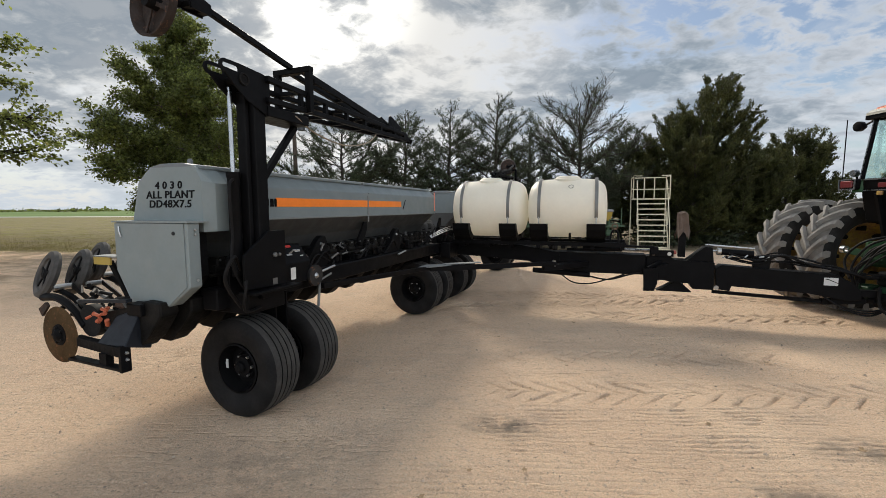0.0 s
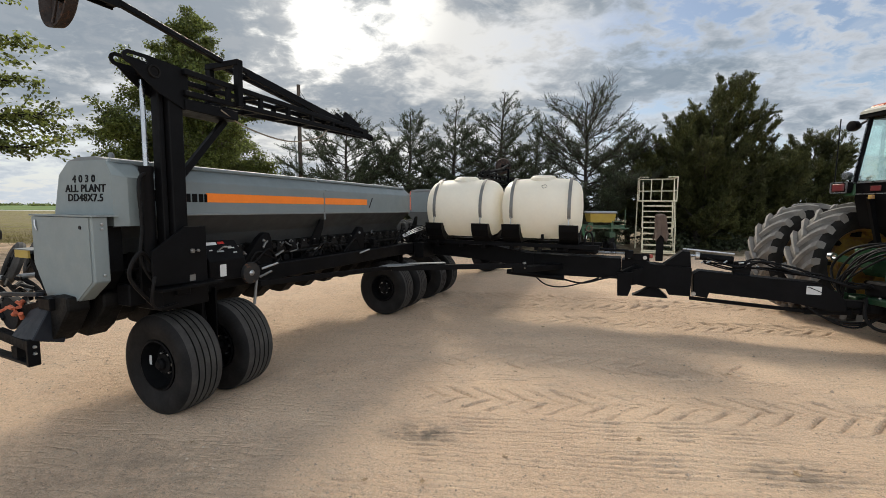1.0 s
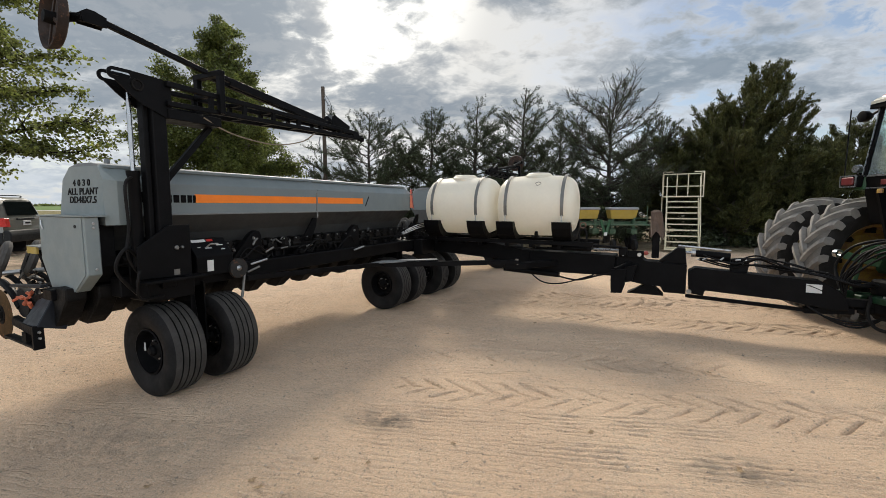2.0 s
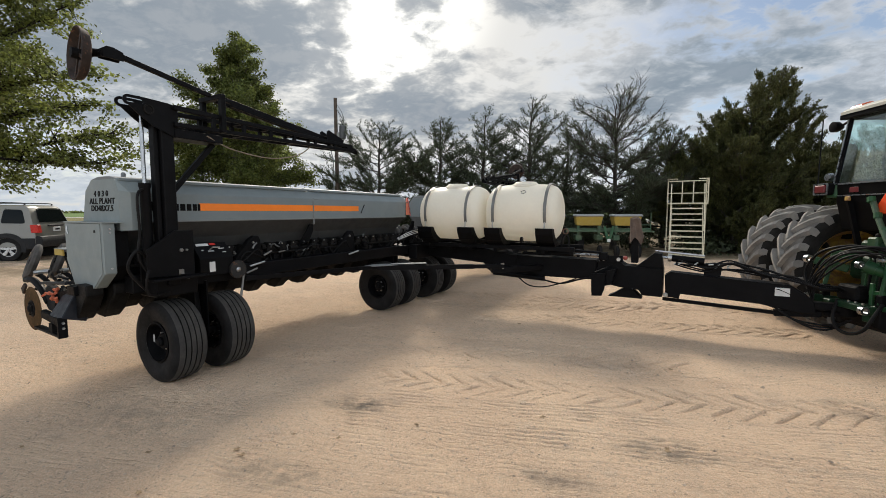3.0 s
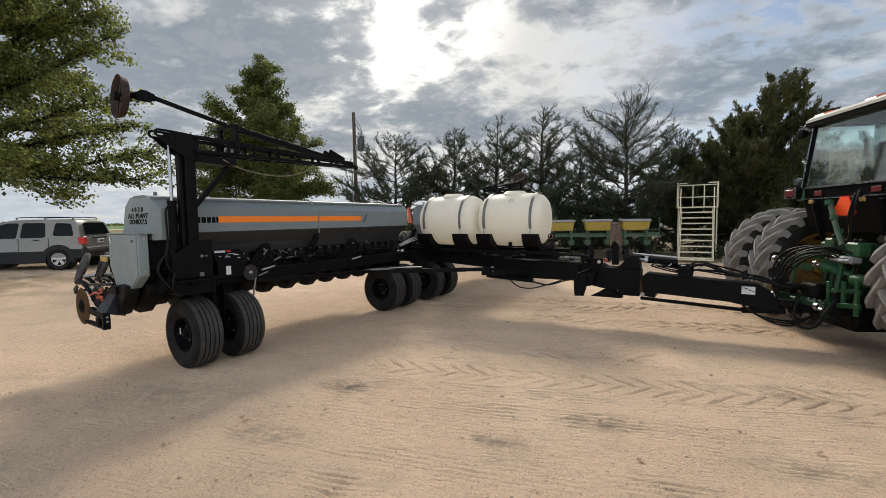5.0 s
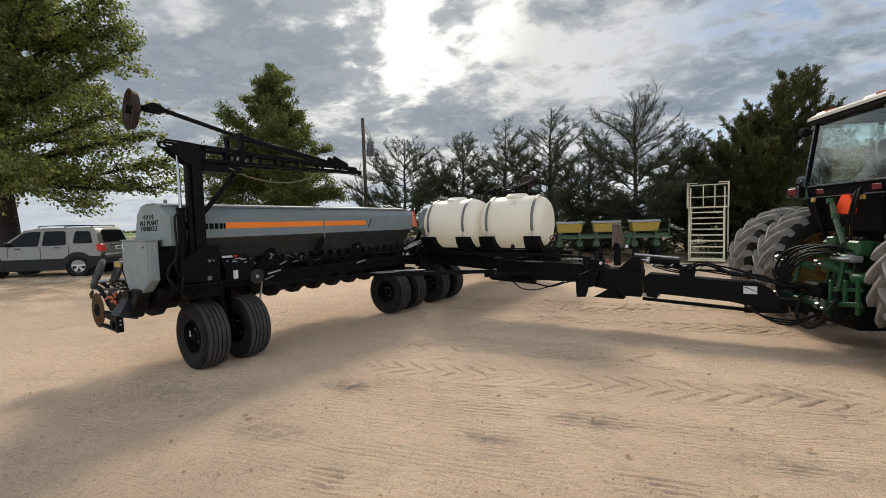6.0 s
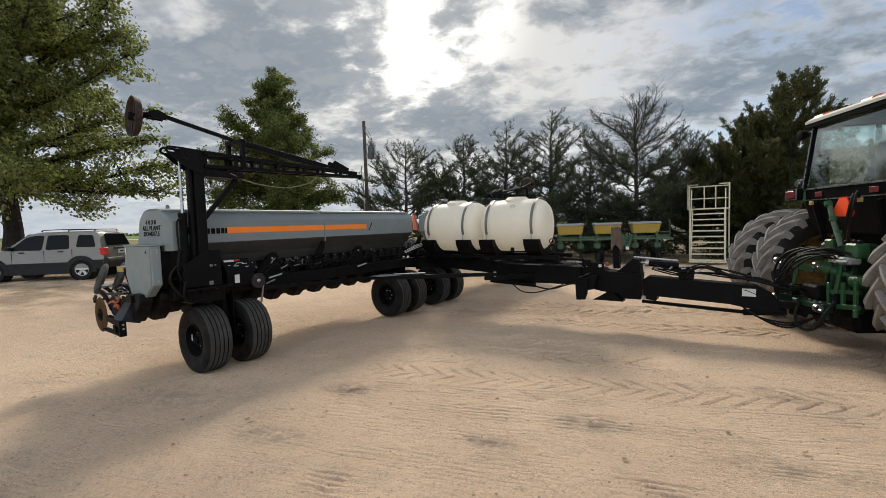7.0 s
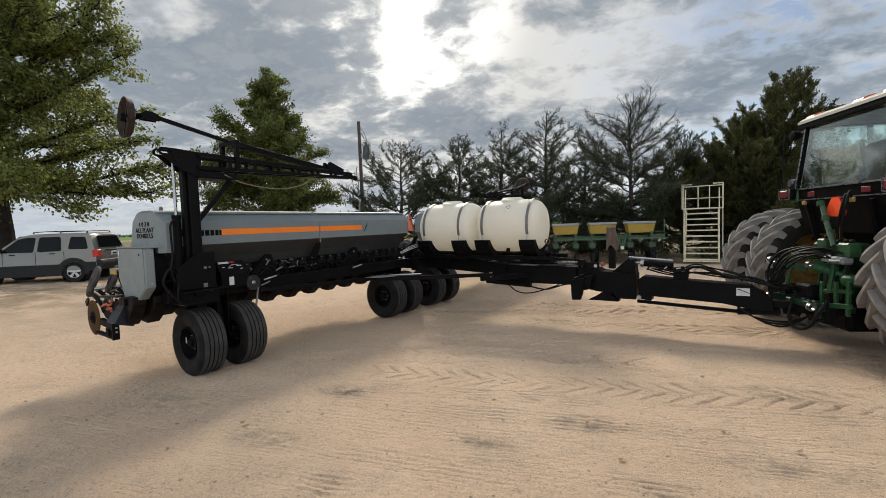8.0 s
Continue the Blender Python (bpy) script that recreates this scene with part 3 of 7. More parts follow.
    for k, (cy, ang, x0, x1, bend) in enumerate(((1.25, 0.02, -1.5, 4.5, 0), (1.72, -0.03, -2.2, 5, 0.002), (2.2, 0.03, -3, 4.5, 0), (2.62, 0.0, -1.8, 5, 0.003),
                                                 (3.05, 0.05, -2.5, 5, 0), (0.85, 0.08, -1.0, 4.4, 0), (4.05, 0.03, -3, 5, 0), (5.3, -0.05, -3, 5, 0.0), (0.45, -0.02, -1, 4, 0))):
        tr = tr + ribs(4.4, cy, ang, x0, x1, 0.42, 0.064, 0.022, bend)
    tr = tr + ribs(3.05, 1.2, 1.25, -0.45, 0.45, 0.28, 0.06, 0.026) + ribs(3.75, 1.15, 1.05, -0.4, 0.4, 0.3, 0.064, 0.024)
    tr = tr + ribs(-0.6, 2.9, 2.55, -2, 2.2, 0.34, 0.066, 0.02) + ribs(1.5, 4.6, 2.1, -1.5, 2.6, 0.36, 0.066, 0.02)
    z = (h + tr) * near + rise(X, Y + 0 * X)
    z = z - 0.004
    V = np.stack([np.broadcast_to(X, z.shape), np.broadcast_to(Y, z.shape), z], -1).reshape(-1, 3)
    nx, ny = z.shape
    i = np.arange(nx - 1)[:, None] * ny + np.arange(ny - 1)[None, :]
    F = np.stack([i, i + ny, i + ny + 1, i + 1], -1).reshape(-1, 4)
    me = bpy.data.meshes.new("ground")
    me.vertices.add(len(V))
    me.vertices.foreach_set("co", V.ravel())
    me.loops.add(F.size)
    me.loops.foreach_set("vertex_index", F.ravel())
    me.polygons.add(len(F))
    me.polygons.foreach_set("loop_start", np.arange(0, F.size, 4))
    me.update(calc_edges=True)
    me.shade_smooth()
    me.materials.append(ground_material())
    return tagged(new("ground", me), "pale tan sandy farmyard with tyre tracks, grass and field beyond", "ground", kind="structure")


build_ground()
bm = B()
prism(bm, [(-900, 79.0), (900, 79.0), (900, 84.5), (-900, 84.5)], "z", -0.02, 0.50)
tagged(part("road", bm, CONCRETE), "pale gravel country road between grass and field", "road", kind="structure")


# ---- the grain drill: local x runs along the seed box, local y to its rear ----
DRILL = pose(0.865, 2.97, 0, 0, 0, 72.42)


def ribbed_tyre(r, w, rim_r):
    """Profile of an implement tyre with straight grooves."""
    h = w / 2
    prof = [(-h * 0.62, rim_r), (-h * 0.80, rim_r + 0.02), (-h * 0.98, (r + rim_r) / 2), (-h * 0.97, r * 0.86), (-h * 0.86, r * 0.955), (-h * 0.80, r * 0.975)]
    n = 5
    for k in range(n):
        a = -0.78 + 1.56 * k / n + 0.035
        b = -0.78 + 1.56 * (k + 1) / n - 0.035
        crown = lambda t: r * (1 - 0.028 * abs(t) ** 2.2)
        prof += [(h * a, crown(a)), (h * b, crown(b))]
        if k < n - 1:
            prof += [(h * (b + 0.012), crown(b) - 0.018), (h * (b + 0.058), crown(b) - 0.018)]
    prof += [(h * 0.80, r * 0.975), (h * 0.86, r * 0.955), (h * 0.97, r * 0.86), (h * 0.98, (r + rim_r) / 2), (h * 0.80, rim_r + 0.02), (h * 0.62, rim_r)]
    return prof


def implement_wheel(parent, x, y, r=0.44, w=0.33, side=-1, label="", sticker=False):
    """A wheel: tyre > rim > hub; the rim's dish opens to the given side."""
    hub = part("wheel", lathe(B(), [(-0.10, 0.05), (-0.09, 0.085), (0.04, 0.085), (0.06, 0.06)], 16, "x"), BLACK_MATT, parent, label, True, pose(x, y, r))
    t = part("tyre", lathe(B(), ribbed_tyre(r, w, 0.20), 56, "x", closed=True), RUBBER, hub, "dusty ribbed implement tyre", True)
    t.data.materials.append(TREAD)
    for f in t.data.polygons:
        f.material_index = int(min(math.hypot(t.data.vertices[v].co.y, t.data.vertices[v].co.z) for v in f.vertices) > r * 0.966)
    s = side
    bm = lathe(B(), [(s * 0.145, 0.215), (s * 0.15, 0.20), (s * 0.10, 0.19), (s * 0.05, 0.175), (s * 0.03, 0.165), (s * 0.035, 0.12), (s * 0.06, 0.10), (s * 0.06, 0.03)], 32, "x", cap=False)
    part("rim", bm, BLACK, hub, "black steel rim", True)
    bm = lathe(B(), [(-s * 0.145, 0.215), (-s * 0.15, 0.20), (-s * 0.05, 0.185), (-s * 0.02, 0.17)], 32, "x", cap=False)
    part("rim", bm, BLACK, hub, "", True)
    bm = lathe(B(), [(s * 0.05, 0.055), (s * 0.12, 0.05), (s * 0.14, 0.03), (s * 0.142, 0.0)], 14, "x")
    part("hub_cap", bm, BLACK_MATT, hub, "", True)
    for k in range(6):
        a = 2 * math.pi * k / 6
        part("wheel_nut", lathe(B(), [(s * 0.058, 0.013), (s * 0.082, 0.013), (s * 0.084, 0.0)], 6, "x", (0, 0.085 * math.cos(a), 0.085 * math.sin(a))), STEEL, hub)
    if sticker:
        part("sticker", box(B(), s * 0.068, s * 0.064, 0.158, 0.186, -0.035, 0.045), WHITE, hub, "white paper sticker",
             at=pose(s * 0.02, 0, 0))
    return hub


drill = thing("grain_drill", DRILL, "silver-grey and black grain drill with orange stripe, parked in transport", "grain drill")

# wheels: a pair under each wing's end, two pairs in the middle
implement_wheel(drill, 0.03, -0.02, r=0.43, w=0.345, sticker=True)
implement_wheel(drill, 0.585, -0.03, r=0.43, w=0.345)
for wx in (3.77, 4.28, 5.15, 5.71, 9.2, 9.8):
    implement_wheel(drill, wx, 0.11)


def axle(x0, x1, y, top):
    """Axle with a fork leg up to the frame."""
    bm = sweep(B(), [(x0, y, 0.44), (x1, y, 0.44)], 0.045, 12)
    ax = part("axle", bm, BLACK_MATT, drill, "", True)
    mid = (x0 + x1) / 2
    bm = B()
    beam(bm, (mid, y, 0.36), (mid, y + 0.10, top), 0.10, 0.14, 0.008, (0, 1, 0))
    box(bm, mid - 0.075, mid - 0.06, y - 0.12, y + 0.16, 0.40, top, 0)
    box(bm, mid + 0.06, mid + 0.075, y - 0.12, y + 0.16, 0.40, top, 0)
    part("wheel_leg", bm, BLACK, ax)


axle(-0.03, 0.63, -0.025, 1.02)
axle(3.73, 4.33, 0.11, 1.0)
axle(5.11, 5.75, 0.11, 1.0)
axle(9.15, 9.85, 0.11, 1.0)

# the near wing swings a little ahead of the tongue, about its outer end
WING = Matrix.Translation((0.3, -0.05, 0)) @ Matrix.Rotation(radians(1.75), 4, "Z") @ Matrix.Translation((-0.3, 0.023, 0))

# ---- seed boxes ----
BOX_TOP = [(0.055, 2.075), (-0.035, 1.965), (-0.035, 1.68), (0.0, 1.675), (0.62, 1.675), (0.66, 1.68), (0.66, 1.965), (0.57, 2.075)]
BOX_LOW = [(-0.028, 1.677), (0.17, 1.49), (0.25, 1.36), (0.43, 1.36), (0.52, 1.50), (0.65, 1.677)]


def seed_box(x0, x1, seam, stripe, end_mark):
    top = part("seed_box", prism(B(), BOX_TOP, "x", x0, x1, 0.006), SILVER, drill, "silver-grey steel seed box with orange stripe")
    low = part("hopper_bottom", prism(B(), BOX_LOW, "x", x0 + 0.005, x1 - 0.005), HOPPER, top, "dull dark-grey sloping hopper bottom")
    bm = prism(B(), [(0.075, 2.078), (0.07, 2.10), (0.20, 2.125), (0.42, 2.125), (0.55, 2.10), (0.545, 2.078)], "x", x0 - 0.01, seam - 0.03, 0.004)
    part("lid", bm, GALV, top, "grey steel lid")
    bm = prism(B(), [(0.075, 2.078), (0.07, 2.10), (0.20, 2.125), (0.42, 2.125), (0.55, 2.10), (0.545, 2.078)], "x", seam + 0.03, x1 - 0.06, 0.004)
    part("lid", bm, GALV, top)
    for a, b in ((x0 - 0.012, seam - 0.05), (seam + 0.0, x1 - 0.07)):
        part("lid_lip", box(B(), a, b, 0.03, 0.075, 2.072, 2.104, 0.006), SILVER, top, "rolled grey lid edge")
    # the seam between the two sheets, and the triangular cap at its head
    bm = box(B(), seam - 0.012, seam + 0.012, -0.043, -0.034, 1.60, 1.93, 0.002)
    part("seam", bm, GALV, top)
    for sx in (seam, x1 - 0.03):
        bm = B()
        vs = [bm.verts.new(p) for p in ((sx - 0.10, 0.09, 2.084), (sx + 0.05, 0.09, 2.084), (sx + 0.10, -0.042, 1.965), (sx + 0.02, -0.042, 1.965))]
        vt = [bm.verts.new(v.co + Vector((0, 0.01, -0.012))) for v in vs]
        bm.faces.new(vs)
        bm.faces.new(vt[::-1])
        for k in range(4):
            bm.faces.new((vs[k], vt[k], vt[(k + 1) % 4], vs[(k + 1) % 4]))
        part("lid_corner", bm, SILVER, top)
    for a, b in stripe:
        bm = B()
        box(bm, a, b, -0.039, -0.036, 1.79, 1.872)
        part("stripe", bm, ORANGE, top, "orange decal stripe")
    if end_mark:
        bm = prism(B(), [(3.125, 1.76), (3.14, 1.75), (3.23, 1.895), (3.215, 1.90)], "y", -0.040, -0.036)
        part("decal_slash", bm, BLACK, top, "thin black decal slash")
    # hem along the lower edge of the face, and ribs under it
    part("hem", box(B(), x0, x1, -0.045, -0.03, 1.672, 1.69, 0.003), GALV, top)
    return top


left_box = seed_box(-0.36, 4.48, 2.07, ((0.375, 2.055), (2.085, 3.07)), True)
left_box.matrix_basis = WING
seed_box(5.45, 10.16, 7.75, ((5.75, 7.735), (7.765, 9.4)), False)
# brand decal: plain dark bars of its size
for a, b in ((-0.30, -0.20), (-0.17, -0.07), (-0.03, 0.06), (0.09, 0.15), (0.165, 0.22), (0.235, 0.285), (0.30, 0.345), (0.355, 0.385)):
    part("decal_bar", box(B(), a, b, -0.040, -0.036, 1.79, 1.862 + (0.02 if a < -0.1 else 0), 0.0015), BLACK, left_box, "bold black decal bar")
# orange reflector on the far end of the near box, and small breather on its lid
TURN = pose(4.475, -0.05, 0, 0, 0, 24)
bm = prism(B(), [(0.0, 1.72), (0.44, 1.72), (0.10, 2.045), (0.0, 2.045)], "y", 0.0, 0.006)
part("reflector", bm, SALMON, left_box, "faded salmon slow-vehicle triangle with red edge", at=TURN)
bm = prism(B(), [(0.45, 1.70), (0.55, 1.70), (0.22, 2.06), (0.10, 2.06)], "y", -0.003, 0.006)
part("reflector_edge", bm, RED, left_box, "dark red edge strip", at=TURN)
bm = lathe(B(), [(2.12, 0.022), (2.165, 0.022), (2.18, 0.012)], 12, "z", (-0.18, 0.33, 0))
part("breather", bm, GALV, left_box, "", True)

# ---- end covers ----
UPPER = [(0.715, 1.60), (0.70, 1.70), (0.61, 1.99), (0.47, 2.095), (-0.01, 2.09), (-0.075, 1.98), (-0.075, 1.60)]


def end_cover(face, back, sign):
    bm = B()
    inner = [(0.73, 1.60), (0.715, 1.70), (0.63, 2.0), (0.48, 2.105), (0.02, 2.10), (-0.115, 1.965), (-0.115, 1.60)]
    a = [bm.verts.new((face, y, z)) for y, z in UPPER]
    m = [bm.verts.new((face - sign * 0.085, y, z)) for y, z in inner]
    c = [bm.verts.new((back, y, z)) for y, z in inner]
    n = len(a)
    bm.faces.new(a)
    bm.faces.new(c[::-1])
    for p, q in ((a, m), (m, c)):
        for k in range(n):
            bm.faces.new((p[k], q[k], q[(k + 1) % n], p[(k + 1) % n]))
    cov = part("end_cover", bm, COVER, drill, "light grey sheet-metal end cover with black lettering")
    f2 = face + sign * 0.16
    bm = prism(B(), [(0.68, 1.672), (-0.10, 1.672), (-0.10, 1.20), (0.12, 1.045), (0.54, 1.045), (0.69, 1.30)], "x", f2, face + sign * 0.055, 0.008)
    low = part("chain_guard", bm, COVER, cov, "light grey lower guard box")
    part("guard_lip", prism(B(), [(0.70, 1.672), (-0.12, 1.672), (-0.12, 1.684), (0.70, 1.684)], "x", f2 + sign * 0.012, face - sign * 0.01), COVER, cov)
    part("guard_back", prism(B(), [(0.66, 1.66), (0.02, 1.66), (0.02, 1.25), (0.15, 1.10), (0.5, 1.10), (0.66, 1.32)], "x", face + sign * 0.05, face - sign * 0.10), BLACK_MATT, cov)
    bm = prism(B(), [(0.677, 1.665), (-0.072, 1.665), (-0.072, 1.205), (0.128, 1.05), (0.53, 1.05), (0.68, 1.30)], "x", f2 + sign * 0.006, f2 + sign * 0.001)
    part("guard_door", bm, COVER, low)
    bm = lathe(B(), [(f2 + sign * 0.004, 0.014), (f2 + sign * 0.012, 0.014), (f2 + sign * 0.014, 0.0)], 10, "x", (0, 0.03, 1.595))
    part("latch_hole", bm, INTERIOR, low, "", True)
    for z in (1.62, 1.585, 1.25):
        part("bolt", lathe(B(), [(-0.106, 0.010), (-0.112, 0.010), (-0.114, 0)], 8, "y", (face + sign * 0.10, 0, z)), STEEL, low)
    bm = B()
    sweep(bm, [(f2 + sign * 0.012, 0.62, 1.64), (f2 + sign * 0.018, 0.61, 1.60), (f2 + sign * 0.012, 0.60, 1.56)], 0.006, 6)
    part("latch", bm, STEEL, low)
    return cov


near_cover = end_cover(-0.40, -0.20, -1)
end_cover(10.20, 10.0, 1)
TEXT = Matrix(((0, 0, -1, -0.402), (-1, 0, 0, 0), (0, 1, 0, 0), (0, 0, 0, 1)))
for words, size, ty, tz in (("4 0 3 0", 0.078, 0.275, 1.93), ("ALL PLANT", 0.080, 0.265, 1.857), ("DD48X7.5", 0.080, 0.27, 1.786)):
    lettering("letter", words, size, Matrix.Translation((0, ty, tz)) @ TEXT, BLACK, near_cover, 0.002, "black stencilled character", 1.24, 0.10, 0.0016)

# ---- main frame under the boxes ----
def wing_frame(x0, x1, name="toolbar"):
    bm = B()
    box(bm, x0, x1, -0.10, 0.06, 0.98, 1.15, 0.01)
    bar = part(name, bm, BLACK, drill, "black square-tube toolbar")
    # dark sheet added to stop daylight showing through behind the seed cups
    part("dark_backing", prism(B(), [(0.20, 0.95), (0.23, 0.95), (0.30, 1.37), (0.27, 1.37)], "x", x0, x1), BLACK_MATT, bar)
    part("rear_bar", box(B(), x0, x1, 0.60, 0.72, 0.99, 1.11, 0.008), BLACK, bar)
    part("drive_shaft", sweep(B(), [(x0 + 0.05, 0.02, 1.245), (x1, 0.02, 1.245)], 0.014, 8), CASTING, bar, "", True)
    k = x0 + 0.2
    while k < x1:
        bm = B()
        beam(bm, (k, 0.0, 1.06), (k, 0.66, 1.05), 0.09, 0.11, 0.006)
        part("cross_tube", bm, BLACK, bar)
        k += 0.88
    return bar


left_bar = wing_frame(-0.34, 4.32)
right_bar = wing_frame(5.48, 10.14)

# hopper props: curved plates that stand up from the toolbar
def hopper_prop(x, w=0.05, lean=0.0):
    bm = prism(B(), [(x - 0.22, 1.0), (x - 0.28, 1.15), (x - 0.14, 1.31), (x - 0.02, 1.44), (x + 0.05, 1.485), (x + 0.11, 1.475), (x + 0.135, 1.42), (x + 0.12, 1.30), (x + 0.14, 1.2), (x + 0.10, 1.0)], "y", -0.04, 0.04, 0.01)
    pr = part("hopper_prop", bm, BLACK, left_bar, "black curved support plate")
    part("bolt", lathe(B(), [(-0.055, 0.012), (-0.04, 0.018)], 8, "y", (x + 0.02, 0, 1.40)), STEEL, pr)
    part("prop_pin", sweep(B(), [(x - 0.09, -0.12, 1.12), (x + 0.10, -0.15, 1.16)], 0.012, 6), STEEL, pr)


for px, lean in ((1.02, 0), (2.76, 0)):
    hopper_prop(px, 0.09, lean)
for px in (1.86, 4.48):
    bm = prism(B(), [(px - 0.22, 1.12), (px - 0.08, 1.26), (px + 0.17, 1.60), (px + 0.23, 1.60), (px + 0.22, 1.50), (px + 0.12, 1.32), (px + 0.10, 1.12)], "y", 0.02, 0.05, 0.003)
    part("hopper_strut", bm, BLACK, left_bar, "black diagonal strut")

# feed-shaft clutter between hopper and toolbar: clips, levers, short hoses
rc = random.Random(21)
for bar, x0, x1 in ((left_bar, 0.75, 4.35), (right_bar, 5.6, 10.0)):
    for k in range(34):
        x, y, z = rc.uniform(x0, x1), rc.uniform(-0.08, 0.06), rc.uniform(1.17, 1.40)
        d = Vector((rc.uniform(-0.06, 0.06), rc.uniform(-0.03, 0.03), rc.uniform(-0.05, 0.05)))
        part("feed_lever", sweep(B(), [(x, y, z), Vector((x, y, z)) + d, Vector((x + 0.02, y, z)) + d * 1.5], rc.uniform(0.006, 0.013), 6), rc.choice((STRAP, CASTING, CASTING, BLACK_MATT, HOPPER)), bar)
    for k in range(20):
        x, y, z = rc.uniform(x0, x1), rc.uniform(-0.06, 0.06), rc.uniform(1.18, 1.36)
        a = rc.uniform(0.018, 0.04)
        part("feed_casting", box(B(), x - a, x + a, y - a, y + a, z - a, z + a, 0.008), rc.choice((CASTING, BLACK_MATT, BLACK)), bar)
    for k in range(12):
        x, y = rc.uniform(x0, x1 - 0.4), rc.uniform(-0.09, 0.03)
        bm = B()
        hose(bm, [(x, y, 1.16), (x + 0.10, y - 0.02, 1.20 + 0.12 * rc.random()), (x + 0.28, y, 1.20 + 0.16 * rc.random()), (x + 0.42, y + 0.02, 1.17)], 0.009, 5, 5)
        part("feed_hose", bm, HOSE, bar, "", True)
part("feed_lever", sweep(B(), [(1.16, -0.08, 1.23), (1.26, -0.10, 1.28)], 0.012, 8), STRAP, left_bar)

# seed cups and their drop tubes, one for every row
cup_me = None
for wing, (x0, bar) in enumerate(((-0.17, left_bar), (5.62, right_bar))):
    for k in range(24):
        x = x0 + 0.1905 * k
        if cup_me is None:
            bm = B()
            box(bm, -0.045, 0.045, -0.05, 0.06, -0.07, 0.05, 0.012)
            lathe(bm, [(-0.065, 0.03), (-0.05, 0.035), (0.05, 0.035), (0.065, 0.03)], 10, "x", (0, -0.02, -0.045))
            sweep(bm, [(0.03, -0.06, 0.0), (0.03, -0.085, 0.03)], 0.008, 5)
            ob = part("seed_cup", bm, CASTING, bar, "", False, pose(x, 0.07, 1.33))
            cup_me = ob.data
            tb = B()
            hose(tb, [(0, 0.0, -0.08), (0.01, 0.02, -0.22), (-0.01, 0.20, -0.34), (0, 0.38, -0.42)], 0.017, 6, 5)
            tube_me = part("seed_tube", tb, HOSE, ob, "", True).data
            bt = B()
            lathe(bt, [(-0.062, 0.009), (-0.052, 0.009), (-0.05, 0)], 6, "y", (-0.025, 0, 0.03))
            bolt_me = part("bolt", bt, STEEL, ob).data
        else:
            ob = new("seed_cup", cup_me)
            ob.parent, ob.matrix_basis = bar, pose(x, 0.07, 1.33)
            for nm, me in (("seed_tube", tube_me), ("bolt", bolt_me)):
                t = new(nm, me)
                t.parent = ob

# row units: arm > opener disc, gauge wheel, press arm, press wheel
def row_unit(at, bar):
    bm = B()
    prism(bm, [(0.14, 0.98), (0.14, 1.08), (0.30, 1.09), (0.55, 1.0), (0.85, 0.95), (1.08, 0.94), (1.08, 0.87), (0.80, 0.83), (0.64, 0.80), (0.56, 0.725), (0.40, 0.715), (0.30, 0.80)], "x", -0.075, 0.075, 0.012)
    unit = part("row_unit", bm, CASTING, bar, "", False, at)
    bm = lathe(B(), [(-0.006, 0.02), (-0.004, 0.155), (-0.001, 0.16), (0.002, 0.155), (0.006, 0.02)], 26, "x", (0.085, 0.78, 0.89))
    part("opener_disc", bm, RUST, unit, "", True)
    bm = lathe(B(), [(-0.03, 0.05), (-0.035, 0.11), (-0.03, 0.13), (0.03, 0.13), (0.035, 0.11), (0.03, 0.05)], 24, "x", (-0.07, 0.92, 0.89))
    part("gauge_wheel", bm, RUBBER, unit, "", True)
    bm = B()
    sweep(bm, [(0.04, 0.34, 1.10), (0.04, 0.80, 1.04)], 0.024, 8)
    part("spring", bm, BLACK_MATT, unit, "", True)
    part("spring_rod", sweep(B(), [(0.04, 0.80, 1.04), (0.04, 1.02, 1.01)], 0.009, 6), STEEL, unit, "", True)
    bm = B()
    sweep(bm, curve_pts([(0, 1.0, 0.90), (0.0, 1.13, 0.93), (0.0, 1.28, 1.02), (0, 1.44, 1.07), (0, 1.54, 1.08)], 5), 0.024, 8)
    part("press_arm", bm, BLACK_MATT, unit, "", True)
    part("pivot_sleeve", sweep(B(), [(-0.06, 1.46, 1.115), (0.07, 1.44, 1.115)], 0.026, 10), STEEL, unit, "bright pivot sleeve", True)
    bm = B()
    beam(bm, (0.06, 1.18, 1.0), (0.06, 1.42, 1.12), 0.012, 0.04)
    part("press_lever", bm, CASTING, unit)
    lean = pose(-0.01, 1.62, 1.215, 0, 20, -14)
    bm = lathe(B(), [(-0.012, 0.03), (-0.012, 0.135), (-0.028, 0.14), (-0.038, 0.17), (-0.026, 0.20), (0.0, 0.212), (0.026, 0.20), (0.038, 0.17), (0.028, 0.14), (0.012, 0.135), (0.012, 0.03)], 32, "x")
    part("press_wheel", bm, GREYTYRE, unit, "grey rubber-tyred press wheel", True, lean)
    for k in range(5):
        part("spoke", box(B(), -0.022, 0.022, -0.014, 0.014, 0.03, 0.14, 0.004), BLACK_MATT, unit, "", at=lean @ pose(0, 0, 0, 72 * k, 0, 0))
    part("press_hub", lathe(B(), [(-0.035, 0.0), (-0.035, 0.03), (-0.02, 0.045), (0.02, 0.045), (0.035, 0.03), (0.035, 0.0)], 12, "x"), BLACK_MATT, unit, "", True, lean)
    return unit


first_unit = row_unit(pose(-0.55, 0, 0), left_bar)
for k in range(1, 24):
    copy_thing(first_unit, pose(-0.55 + 0.205 * k, -0.06 if k % 2 else 0.03, 0.0 if k % 2 else 0.05))
